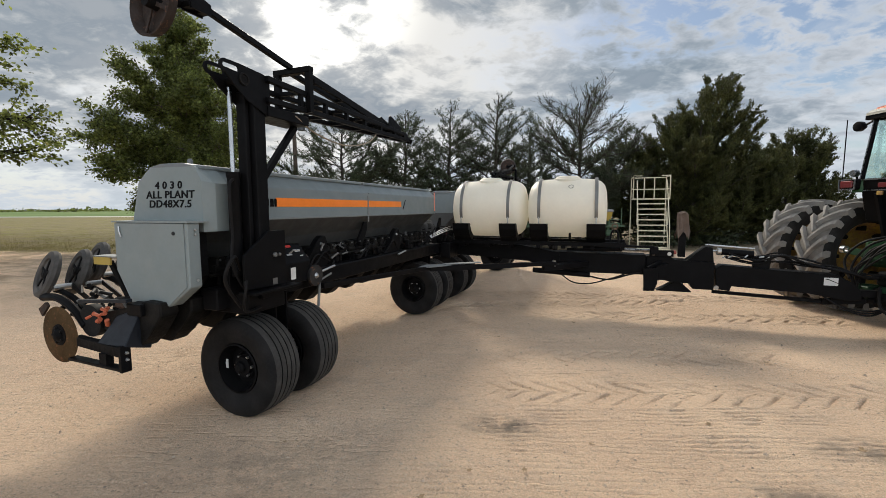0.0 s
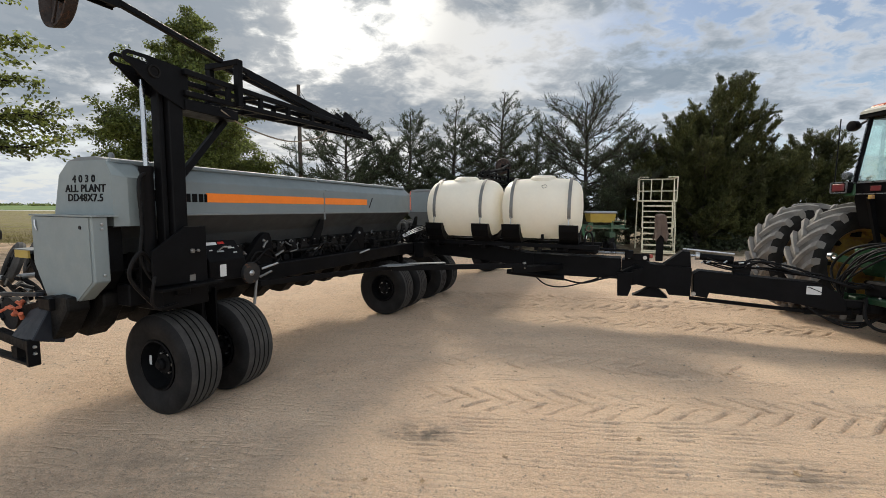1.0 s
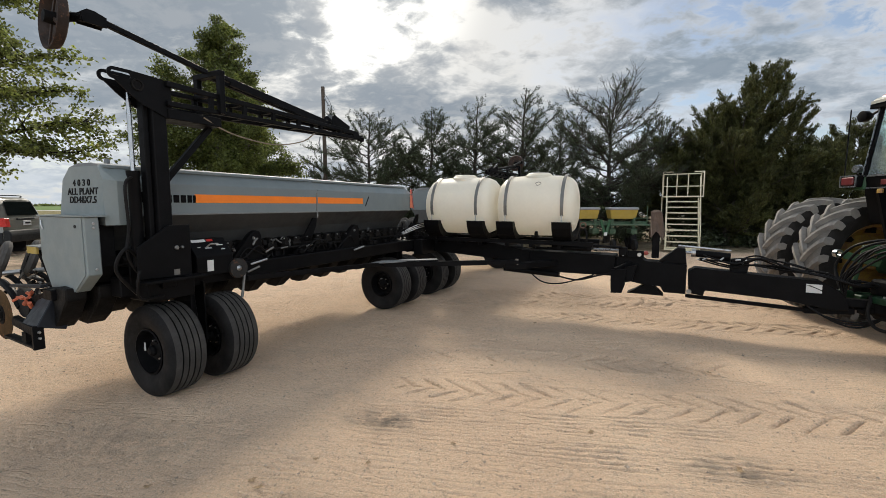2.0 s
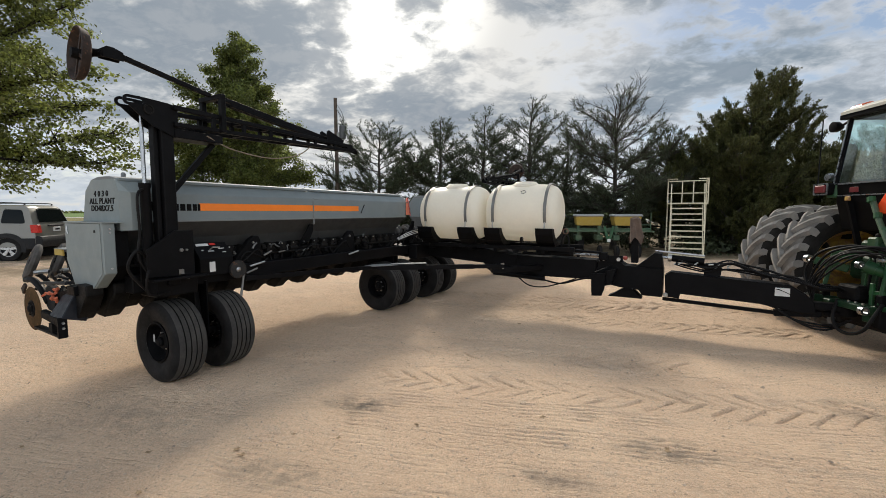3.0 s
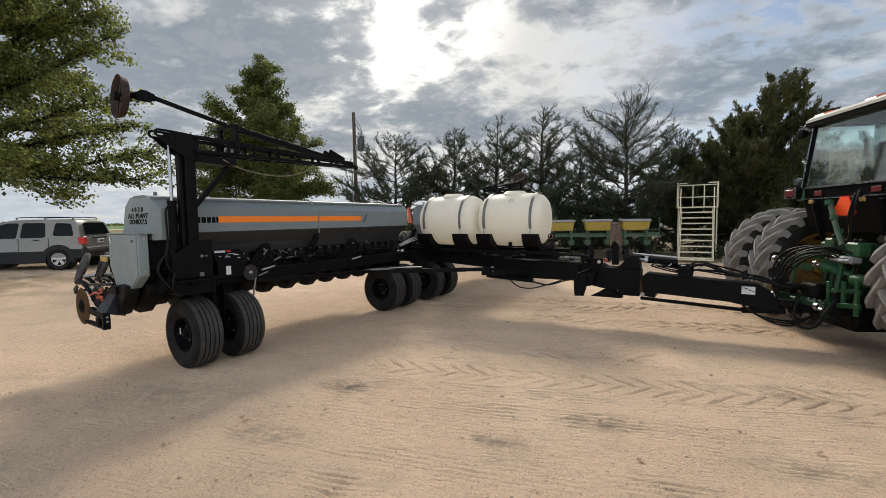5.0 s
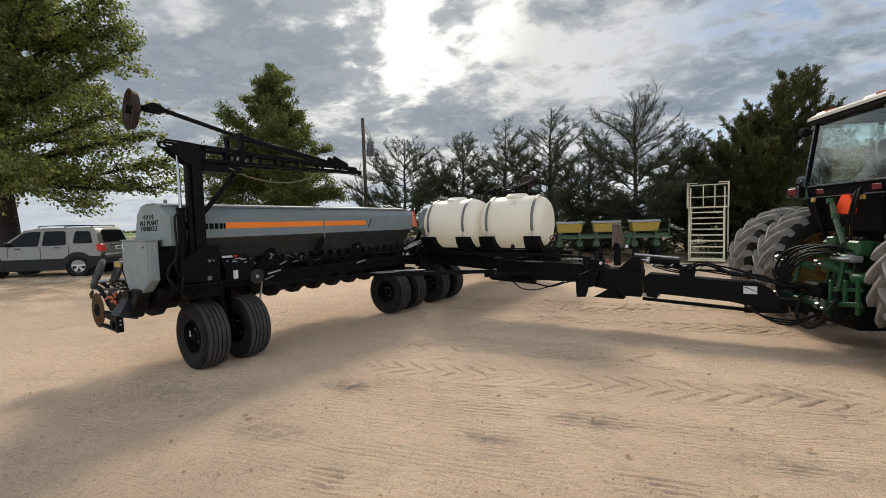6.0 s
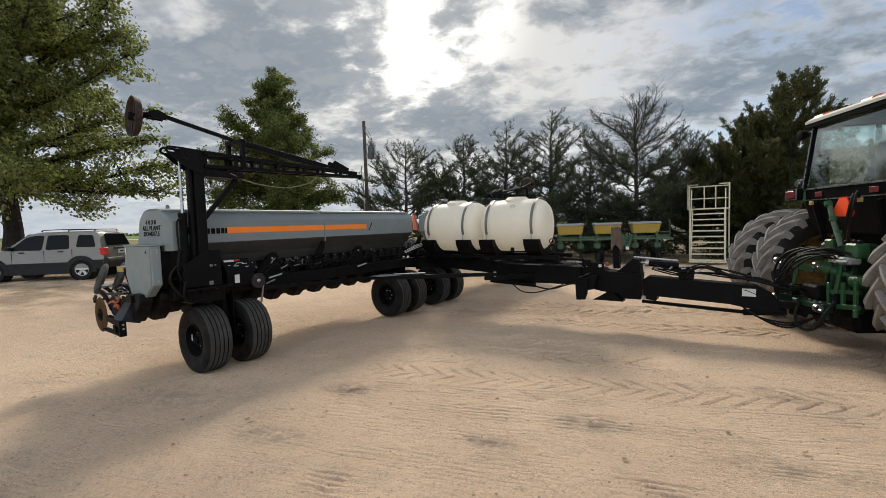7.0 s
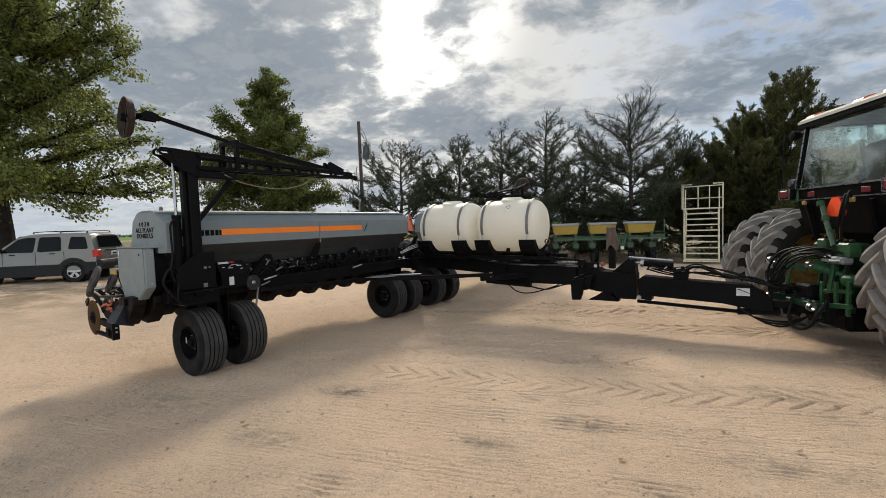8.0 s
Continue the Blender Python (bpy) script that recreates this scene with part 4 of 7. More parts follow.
for k in range(24):
    copy_thing(first_unit, pose(5.52 + 0.1905 * k, -0.06 if k % 2 else 0.03, 0.0 if k % 2 else 0.05)).parent = right_bar

# the outermost row: folded channel, foot, soil-coated disc and hose end
bm = B()
quad = ((-0.61, 0.37, 1.03), (-0.65, 0.60, 0.955), (-0.735, 0.72, 0.745), (-0.75, 0.37, 0.765)), ((-0.45, 0.37, 1.03), (-0.47, 0.58, 0.955), (-0.55, 0.72, 0.74), (-0.55, 0.37, 0.70))
fr, bk = ([bm.verts.new(p) for p in q] for q in quad)
bm.faces.new(fr)
bm.faces.new(bk[::-1])
for k in range(4):
    bm.faces.new((fr[k], bk[k], bk[(k + 1) % 4], fr[(k + 1) % 4]))
bmesh.ops.bevel(bm, geom=bm.edges[:], offset=0.007, segments=1, affect="EDGES")
br = part("end_bracket", bm, BLUEBLACK, left_bar, "blue-black folded end channel")
part("bracket_arm", beam(B(), (-0.36, 0.38, 1.03), (-0.66, 0.38, 1.02), 0.16, 0.09, 0.006), BLACK, br)
bm = B()
box(bm, -0.775, -0.70, 0.375, 0.405, 0.575, 0.775, 0.003)
part("bracket_foot", bm, BLACK, br)
for x, z, d in ((-0.735, 0.72, 0.0), (-0.735, 0.67, 0.0), (-0.56, 0.93, -0.01), (-0.56, 0.88, -0.01), (-0.40, 0.93, 0.0)):
    part("bolt", lathe(B(), [(0.355 + d, 0.009), (0.372 + d, 0.014)], 6, "y", (x, 0, z)), STEEL, br)
part("lower_bar", beam(B(), (-0.735, 0.40, 0.59), (-0.72, 1.05, 0.595), 0.07, 0.022, 0.003), BLACK, br)
part("upper_bar", beam(B(), (-0.73, 0.41, 0.72), (-0.67, 1.06, 0.725), 0.06, 0.075, 0.004), BLACK_MATT, br)
part("bar_spacer", box(B(), -0.755, -0.70, 0.58, 0.66, 0.60, 0.69), BLACK_MATT, br)
bm = lathe(B(), [(-0.010, 0.03), (-0.004, 0.225), (0.0, 0.232), (0.004, 0.225), (0.010, 0.03)], 40, "x", (-0.70, 1.23, 0.76))
part("outer_disc", bm, DISC_TAN, br, "tan soil-coated opener disc", True)
bm = lathe(B(), [(-0.045, 0.0), (-0.04, 0.03), (-0.02, 0.055), (0.02, 0.055)], 14, "x", (-0.70, 1.23, 0.76))
part("disc_hub", bm, BLACK_MATT, br, "", True)
part("disc_plate", lathe(B(), [(-0.716, 0.0), (-0.714, 0.085), (-0.706, 0.09)], 22, "x", (0, 1.23, 0.76)), BLACK_MATT, br, "dark greasy hub plate")
for k in range(5):
    a = 2 * math.pi * k / 5
    part("bolt", lathe(B(), [(-0.73, 0.009), (-0.715, 0.013)], 6, "x", (0, 1.23 + 0.06 * math.cos(a), 0.76 + 0.06 * math.sin(a))), CASTING, br)
part("disc_scraper", prism(B(), [(1.42, 0.90), (1.46, 0.96), (1.36, 1.02), (1.33, 0.99)], "x", -0.72, -0.70), DARKRUST, br, "rusty scraper blade")
bm = B()
sweep(bm, curve_pts([(-0.66, 1.50, 1.04), (-0.66, 1.30, 1.05), (-0.65, 1.12, 0.97), (-0.64, 1.0, 0.84)], 6), 0.032, 8)
part("disc_arm", bm, BLACK, br, "", True)
part("lever_bar", beam(B(), (-0.66, 0.42, 1.09), (-0.70, 0.92, 1.06), 0.05, 0.025, 0.003), BLUEBLACK, br)
bm = B()
rk = random.Random(6)
for k in range(9):
    a = Vector((-0.70 + rk.uniform(-0.04, 0.06), 0.70 + rk.uniform(-0.08, 0.08), 0.96 + rk.uniform(-0.05, 0.05)))
    sweep(bm, [a, a + Vector((rk.uniform(-0.03, 0.03), rk.uniform(-0.07, 0.07), rk.uniform(-0.05, 0.05)))], rk.uniform(0.009, 0.019), 7)
part("hose_end", bm, material("faded_orange_rubber", (0.42, 0.085, 0.03), 0.6, dust=0.15), br, "faded orange hose coupling")
rk = random.Random(8)
for k in range(26):
    a = Vector((rk.uniform(-0.62, -0.35), rk.uniform(0.66, 1.35), rk.uniform(0.86, 1.12)))
    d = Vector((rk.uniform(-0.08, 0.08), rk.uniform(-0.16, 0.16), rk.uniform(-0.07, 0.07)))
    part("linkage_rod", sweep(B(), [a, a + d], rk.uniform(0.008, 0.02), 7), rk.choice((BLACK_MATT, CASTING, CASTING, STRAP)), br, "", True)
part("warning_plate", prism(B(), [(0.74, 1.335), (0.94, 1.335), (0.94, 1.395), (0.74, 1.395)], "x", -0.58, -0.565), YELLOW_OLD, left_bar, "yellow warning plate")
part("plate_shelf", box(B(), -0.58, -0.46, 0.68, 0.95, 1.397, 1.405), GALV, left_bar)
bm = B()
beam(bm, (-0.50, 0.66, 1.05), (-0.54, 0.80, 1.36), 0.03, 0.03)
part("plate_bracket", bm, BLACK_MATT, left_bar)

# ---- marker mast and folded marker arm ----
bm = B()
box(bm, -0.125, -0.01, -0.345, -0.215, 1.05, 2.76, 0.008)
mast = part("mast", bm, BLACK, drill, "black square-tube marker mast")
part("mast_post", box(B(), -0.175, -0.135, -0.30, -0.21, 1.10, 2.66, 0.006), BLACK, mast)
def slotted_plate(y0, y1):
    """Head plate whose nose ends in an eye with a long slot."""
    bm = B()
    out, hole = [], []
    for k in range(16):
        a = radians(90 + 180 * k / 15)
        out.append((-0.395 + 0.045 * math.cos(a), 2.782 + 0.045 * math.sin(a)))
        hole.append((-0.395 + 0.021 * math.cos(a), 2.782 + 0.021 * math.sin(a)))
    for k in range(16):
        a = radians(-90 + 180 * k / 15)
        hole.append((-0.295 + 0.021 * math.cos(a), 2.782 + 0.021 * math.sin(a)))
        out.append((-0.262, 2.70 + 0.127 * k / 15))
    ring = [[bm.verts.new((x, y, z)) for x, z in loop] for y in (y0, y1) for loop in (out, hole)]
    m = len(out)
    for k in range(m):
        j = (k + 1) % m
        for p, q in ((0, 1), (2, 3), (0, 2), (1, 3)):
            bm.faces.new((ring[p][k], ring[p][j], ring[q][j], ring[q][k]))
    prism(bm, [(-0.263, 2.827), (-0.05, 2.815), (0.03, 2.80), (0.03, 2.60), (0.0, 2.50), (-0.20, 2.58), (-0.31, 2.66), (-0.395, 2.737), (-0.263, 2.737)], "y", y0 + 0.001, y1 - 0.001)
    return bm


for y0 in (-0.362, -0.215):
    part("head_plate", slotted_plate(y0, y0 + 0.014), BLACK, mast, "black mast head plate with slotted eye")
bm = lathe(B(), [(-0.366, 0.032), (-0.376, 0.034), (-0.376, 0.045), (-0.366, 0.047)], 20, "y", (-0.235, 0, 2.725), closed=True)
part("pivot_ring", bm, CASTING, mast, "greasy steel pivot ring", True)
part("pivot_pin", lathe(B(), [(-0.37, 0.03), (-0.19, 0.03)], 14, "y", (-0.235, 0, 2.725)), BLACK_MATT, mast, "", True)
bm = lathe(B(), [(1.25, 0.045), (2.0, 0.045), (2.02, 0.052), (2.05, 0.052), (2.05, 0.02)], 16, "z", (-0.235, -0.215, 0))
part("cylinder_barrel", bm, BLACK, mast, "black hydraulic cylinder", True)
part("cylinder_rod", lathe(B(), [(2.05, 0.018), (2.68, 0.018)], 12, "z", (-0.235, -0.215, 0)), CHROME, mast, "polished chrome cylinder rod", True)
bm = B()
hose(bm, [(-0.26, -0.24, 2.0), (-0.33, -0.27, 1.92), (-0.33, -0.28, 1.6), (-0.36, -0.30, 1.35), (-0.24, -0.3, 1.12)], 0.012)
hose(bm, [(-0.25, -0.26, 1.30), (-0.40, -0.36, 1.42), (-0.47, -0.34, 1.25), (-0.30, -0.30, 1.02)], 0.014)
hose(bm, [(-0.22, -0.28, 1.28), (-0.34, -0.40, 1.20), (-0.32, -0.36, 1.0), (-0.1, -0.3, 0.98)], 0.012)
part("mast_hose", bm, HOSE, mast, "black hydraulic hose", True)
# gusset plate at the mast's foot
bm = prism(B(), [(-0.33, 1.42), (-0.07, 1.595), (0.11, 1.595), (0.11, 1.14), (-0.33, 1.16)], "y", -0.385, -0.36, 0.003)
gus = part("gusset_plate", bm, BLACK, mast, "black angled gusset plate")
part("gusset_flange", box(B(), -0.32, 0.20, -0.47, -0.30, 1.12, 1.142, 0.003), BLACK, gus)
part("gusset_back", prism(B(), [(-0.30, 1.40), (-0.07, 1.55), (0.09, 1.55), (0.09, 1.10), (-0.30, 1.10)], "y", -0.20, -0.17), BLACK, gus)
part("gusset_side", box(B(), 0.09, 0.11, -0.365, -0.05, 1.10, 1.56), BLACK, gus)
for x, z, r in ((-0.02, 1.40, 0.02), (0.03, 1.40, 0.013), (-0.18, 1.12, 0.012), (-0.12, 1.115, 0.012), (0.08, 1.105, 0.013)):
    part("bolt", lathe(B(), [(-0.405, r * 0.7), (-0.40, r), (-0.385, r)], 6, "y", (x, -0.0 if z > 1.2 else 0.08, z)), STRAP, gus)
part("serial_plate", box(B(), -0.05, 0.0, -0.389, -0.386, 1.16, 1.21), STRAP, gus, "small white data plate")
bm = box(B(), -0.22, 0.18, -0.30, 0.02, 0.94, 1.12, 0.008)
part("foot_block", bm, BLACK, gus)

# shelf beam and its brace
part("shelf_beam", box(B(), -0.01, 0.48, -0.38, -0.12, 2.50, 2.585, 0.006), BLACK, mast)
bm = beam(B(), (0.44, -0.25, 2.50), (0.0, -0.25, 1.98), 0.05, 0.05, 0.004, (0, 1, 0))
part("shelf_brace", bm, BLACK, mast)
# first arm section: four chords that close towards the tip
tip = Vector((2.52, -0.33, 2.70))
CH = []
for y0, z0, z1 in ((-0.375, 2.785, 2.735), (-0.375, 2.625, 2.675), (-0.09, 2.785, 2.735), (-0.09, 2.625, 2.675)):
    a, b = Vector((-0.02, y0, z0)), Vector((tip.x, tip.y + (0.06 if y0 > -0.2 else -0.02), z1))
    CH.append((a, b))
first = part("marker_arm", beam(B(), *CH[0], 0.045, 0.045, 0.003), BLACK, mast, "black trussed row-marker arm")
for a, b in CH[1:]:
    part("chord", beam(B(), a, b, 0.042, 0.042, 0.003), BLACK, first)
for k, f in enumerate((0.16, 0.30, 0.44, 0.58, 0.72, 0.86)):
    for i, j in ((0, 1), (2, 3), (0, 2), (1, 3)):
        a, b = CH[i][0].lerp(CH[i][1], f), CH[j][0].lerp(CH[j][1], f)
        part("strut", beam(B(), a, b, 0.035, 0.035, 0, (1, 0, 0)), BLACK, first)
bm = B()
beam(bm, (0.47, -0.055, 2.62), (0.47, -0.055, 3.0), 0.06, 0.05, 0.004, (1, 0, 0))
beam(bm, (0.47, -0.40, 2.62), (0.47, -0.40, 3.0), 0.06, 0.05, 0.004, (1, 0, 0))
beam(bm, (0.47, -0.43, 2.99), (0.47, -0.025, 2.99), 0.06, 0.05, 0.004)
part("rest_hoop", bm, BLACK, first, "black arm rest hoop")
bm = B()
prism(bm, [(2.0, 2.74), (2.32, 2.74), (2.34, 2.80), (2.05, 2.90), (2.02, 2.88)], "y", -0.37, -0.355)
prism(bm, [(2.0, 2.74), (2.32, 2.74), (2.34, 2.80), (2.05, 2.90), (2.02, 2.88)], "y", -0.24, -0.225)
part("fold_bracket", bm, BLACK, first)
bm = B()
beam(bm, (2.40, -0.36, 2.70), (2.62, -0.36, 2.68), 0.03, 0.05)
beam(bm, (2.40, -0.28, 2.70), (2.62, -0.30, 2.68), 0.03, 0.05)
beam(bm, (2.58, -0.38, 2.66), (2.62, -0.28, 2.70), 0.05, 0.06)
part("arm_tip", bm, BLACK, first)
# second section lies back over the first and carries the disc
bm = beam(B(), (0.46, -0.22, 3.02), (-0.38, -0.16, 3.205), 0.042, 0.044, 0.004)
second = part("marker_boom", bm, BLACK, mast, "slender black folded marker boom")
for y in (-0.30, -0.17):
    part("boom_rail", beam(B(), (0.50, y + 0.01, 3.005), (2.28, y, 2.76), 0.04, 0.045, 0.003), BLACK, second)
for f in (0.15, 0.4, 0.65, 0.88):
    x, z = 0.50 + 1.78 * f, 3.005 - 0.245 * f
    part("strut", beam(B(), (x, -0.31, z), (x, -0.15, z), 0.035, 0.035), BLACK, second)
bm = B()
beam(bm, (0.62, -0.33, 2.94), (1.9, -0.34, 2.76), 0.03, 0.03)
part("fold_cylinder", bm, BLACK, second)
bm = B()
for y in (-0.20, -0.115):
    prism(bm, [(-0.34, 3.15), (-0.34, 3.225), (-0.42, 3.25), (-0.47, 3.25), (-0.51, 3.22), (-0.50, 3.15)], "y", y, y + 0.015)
box(bm, -0.40, -0.34, -0.19, -0.11, 3.16, 3.215, 0.004)
box(bm, -0.51, -0.46, -0.19, -0.11, 3.16, 3.20, 0.004)
sweep(bm, [(-0.44, -0.14, 3.20), (-0.52, -0.06, 3.20), (-0.54, 0.04, 3.19)], 0.035, 10)
part("disc_bracket", bm, BLACK, second)
bm = lathe(B(), [(-0.032, 0.225), (-0.028, 0.236), (-0.01, 0.232), (0.04, 0.215), (0.048, 0.20), (0.045, 0.12), (0.035, 0.04), (0.025, 0.04), (0.032, 0.12), (0.034, 0.19), (-0.01, 0.212)], 40, "x", (0, 0, 0), closed=True)
part("marker_disc", bm, DARKRUST, second, "rusty brown drum-shaped marker disc, open on one face", True, pose(-0.585, 0.06, 3.19, 0, 3, -6))
for k in range(4):
    bm = beam(B(), (0.0, 0.0, 0.035), (0.0, 0.0, 0.205), 0.03, 0.012, 0.002, (1, 0, 0))
    part("disc_spoke", bm, DARKRUST, second, "", False, pose(-0.585, 0.06, 3.19, 0, 3, -6) @ pose(0, 0, 0, 25 + 90 * k))
bm = lathe(B(), [(-0.06, 0.0), (-0.055, 0.045), (0.04, 0.05), (0.06, 0.03)], 14, "x")
part("disc_hub", bm, BLACK_MATT, second, "", True, pose(-0.585, 0.06, 3.19, 0, 3, -6))
bm = B()
hose(bm, [(0.30, -0.38, 2.56), (0.6, -0.36, 2.46), (1.1, -0.34, 2.42), (1.5, -0.36, 2.50), (1.7, -0.36, 2.62)], 0.007, 6)
part("arm_hose", bm, material("tan_rope", (0.20, 0.165, 0.12), 0.9), first, "thin slack tan rope", True)

# ---- drive box, spool, labels beside the mast ----
bm = prism(B(), [(-0.20, 1.08), (-0.20, 1.27), (-0.06, 1.43), (0.05, 1.43), (0.05, 1.08)], "x", 0.27, 0.66, 0.006)
db = part("drive_box", bm, BLACK, drill, "black drive box with warning labels")
for x0, x1, s0, s1, mat in ((0.30, 0.44, 0.80, 0.95, WHITE), (0.455, 0.52, 0.82, 0.95, RED), (0.40, 0.47, 0.40, 0.48, STEEL), (0.53, 0.60, 0.55, 0.60, WHITE), (0.33, 0.36, 0.5, 0.54, WHITE),
                            (0.56, 0.60, 0.30, 0.34, WHITE)):
    bm = B()
    q = [(-0.20 + 0.14 * s - 0.003, 1.27 + 0.16 * s + 0.003) for s in (s0, s1)]
    vs = [bm.verts.new((x, y, z)) for (y, z) in q for x in (x0, x1)]
    bm.faces.new((vs[0], vs[1], vs[3], vs[2]))
    r = bmesh.ops.extrude_face_region(bm, geom=bm.faces[:])
    bmesh.ops.translate(bm, vec=(0, -0.002, 0.002), verts=[v for v in r["geom"] if isinstance(v, bmesh.types.BMVert)])
    part("warning_label", bm, mat, db, "small white or red warning label")
part("paper_label", box(B(), 0.375, 0.44, -0.2045, -0.2015, 1.12, 1.23), WHITE, db, "white paper label")
bm = B()
sweep(bm, [(0.40, -0.17, 1.36), (0.42, -0.20, 1.39), (0.50, -0.20, 1.385)], 0.008, 6)
part("lever", bm, STEEL, db)
bm = lathe(B(), [(-0.235, 0.02), (-0.235, 0.10), (-0.225, 0.105), (-0.205, 0.105), (-0.20, 0.06), (-0.12, 0.05)], 28, "y", (0.70, 0, 1.115))
sp = part("drive_spool", bm, SPOOL, drill, "round black drive pulley", True)
part("hub_bolt", lathe(B(), [(-0.255, 0.012), (-0.235, 0.03)], 8, "y", (0.70, 0, 1.115)), STEEL, sp)
bm = B()
sweep(bm, [(0.80, -0.20, 1.12), (0.72, -0.23, 0.80)], 0.014, 8)
sweep(bm, [(0.84, -0.18, 1.05), (0.96, -0.22, 1.10)], 0.012, 8)
part("adjuster_rod", bm, STRAP, sp, "", True)

# ---- folding brace from the wing to the tongue ----
bm = B()
beam(bm, (0.78, -0.24, 1.00), (2.84, -0.54, 0.925), 0.055, 0.055, 0.004)
br2 = part("wing_brace", bm, BLACK, drill, "long black folding brace")
part("brace_knuckle", prism(B(), [(2.62, -0.46), (2.76, -0.62), (3.02, -0.80), (3.08, -0.70), (2.90, -0.45)], "z", 0.945, 0.962, 0.003), GALV, br2, "scuffed grey knuckle plate")
part("brace_plate", prism(B(), [(2.94, -0.74), (3.02, -0.66), (3.38, -1.10), (3.30, -1.16)], "z", 0.964, 0.976, 0.002), GALV, br2)
bm = B()
beam(bm, (2.82, -0.54, 0.915), (3.80, -1.74, 0.905), 0.07, 0.07, 0.004)
part("brace_arm", bm, BLACK, br2)
for off in (-0.045, 0.045):
    bm = beam(B(), (3.74, -1.66, 0.905), (4.12 + off * 0.8, -2.12 + off * 0.6, 0.90), 0.035, 0.06, 0.004)
    part("brace_fork", bm, BLACK, br2)
part("brace_pin", lathe(B(), [(0.86, 0.03), (0.945, 0.03), (0.95, 0.02)], 12, "z", (4.10, -2.11, 0)), STEEL, br2, "", True)
bm = prism(B(), [(3.95, -1.98), (4.03, -1.93), (4.72, -2.35), (4.72, -2.6), (4.18, -2.24)], "z", 0.80, 0.88, 0.004)
part("brace_end", bm, BLACK, br2)

# ---- centre frame and tongue ----
bm = B()
box(bm, 4.30, 5.50, -0.30, -0.12, 0.90, 1.16, 0.01)
centre = part("centre_frame", bm, BLACK, drill, "black centre frame")
part("frame_rear", box(B(), 4.30, 5.50, 0.45, 0.63, 0.92, 1.12, 0.01), BLACK, centre)
for x in (4.38, 5.28):
    part("frame_side", box(B(), x, x + 0.14, -0.14, 0.47, 0.93, 1.14, 0.008), BLACK, centre)
for x in (4.55, 4.9, 5.2):
    bm = B()
    prism(bm, [(-0.30, 1.16), (0.10, 1.16), (0.10, 1.26), (-0.12, 1.30), (-0.28, 1.24)], "x", x - 0.04, x + 0.04, 0.006)
    part("manifold", bm, CASTING, centre)
bm = B()
rg = random.Random(4)
for k in range(14):
    x0, y0 = 4.25 + rg.random() * 0.5, 0.1 - rg.random() * 0.5
    x1, y1 = 4.4 + rg.random() * 0.7, -0.1 - rg.random() * 0.6
    hose(bm, [(x0, y0, 1.20), (x0 + 0.1, y0 - 0.05, 1.30 + rg.random() * 0.16), (x1, y1 + 0.1, 1.28 + rg.random() * 0.1), (x1, y1, 1.18)], 0.011, 6, 6)
part("frame_hose", bm, HOSE, centre, "tangle of black hydraulic hoses", True)
bm = B()
for k in range(3):
    hose(bm, [(4.1, 0.0, 1.25 + 0.02 * k), (4.3, -0.2, 1.36 + 0.03 * k), (4.5, -0.28, 1.38 + 0.02 * k), (4.52, -0.30, 1.20)], 0.008, 6, 6)
part("steel_line", bm, STEEL, centre, "bright steel hydraulic line", True)

bm = prism(B(), [(-0.14, 0.93), (-0.14, 1.14), (-1.5, 1.12), (-2.0, 1.02), (-3.45, 1.015), (-3.455, 0.70), (-2.05, 0.69), (-1.6, 0.86)], "x", 4.72, 5.08, 0.01)
tongue = part("tongue", bm, BLACK, drill, "black welded box-section tongue")
part("tongue_rib", box(B(), 4.708, 4.719, -2.12, -2.02, 0.69, 1.02), BLACK, tongue)
for x in (4.52, 5.18):
    part("tank_rail", box(B(), x - 0.035, x + 0.035, -3.15, 0.05, 1.15, 1.215, 0.005), BLACK, tongue)
for y in (-0.05, -0.48, -0.92, -1.32, -1.8, -2.2, -2.65, -3.1):
    part("tank_crossbar", box(B(), 4.50, 5.20, y - 0.03, y + 0.03, 1.10, 1.150, 0.004), BLACK, tongue)
bm = B()
sweep(bm, [(4.68, -2.5, 1.10), (4.68, -3.10, 1.10)], 0.04, 12)
cy = part("fold_cylinder", bm, BLACK, tongue, "black hydraulic fold cylinder", True)
part("cylinder_rod", sweep(B(), [(4.68, -3.1, 1.10), (4.68, -3.50, 1.10)], 0.018, 10), CHROME, cy, "", True)
part("cylinder_eye", box(B(), 4.63, 4.73, -3.62, -3.50, 1.03, 1.15, 0.01), BLACK, cy)
bm = B()
sweep(bm, [(4.66, -2.25, 1.08), (4.66, -2.75, 1.08)], 0.022, 10)
sweep(bm, [(4.60, -2.72, 1.17), (4.60, -3.55, 1.15)], 0.018, 10)
part("thin_cylinder", bm, BLACK, tongue, "", True)
# under-slung cylinder and hose loop
bm = B()
sweep(bm, [(4.70, -1.72, 0.70), (4.70, -2.62, 0.66)], 0.045, 12)
part("lower_cylinder", bm, BLACK, tongue, "", True)
bm = B()
box(bm, 4.68, 4.74, -1.68, -1.98, 0.66, 0.74, 0.006)
part("lower_lug", bm, BLACK, tongue)
bm = B()
hose(bm, [(4.70, -2.15, 0.66), (4.68, -2.35, 0.53), (4.68, -2.62, 0.52), (4.70, -2.95, 0.62), (4.70, -3.15, 0.70)], 0.011)
hose(bm, [(4.70, -2.6, 0.64), (4.69, -2.9, 0.60), (4.70, -3.2, 0.69), (4.70, -3.4, 0.74)], 0.014)
part("tongue_hose", bm, HOSE, tongue, "slack black hose below the tongue", True)

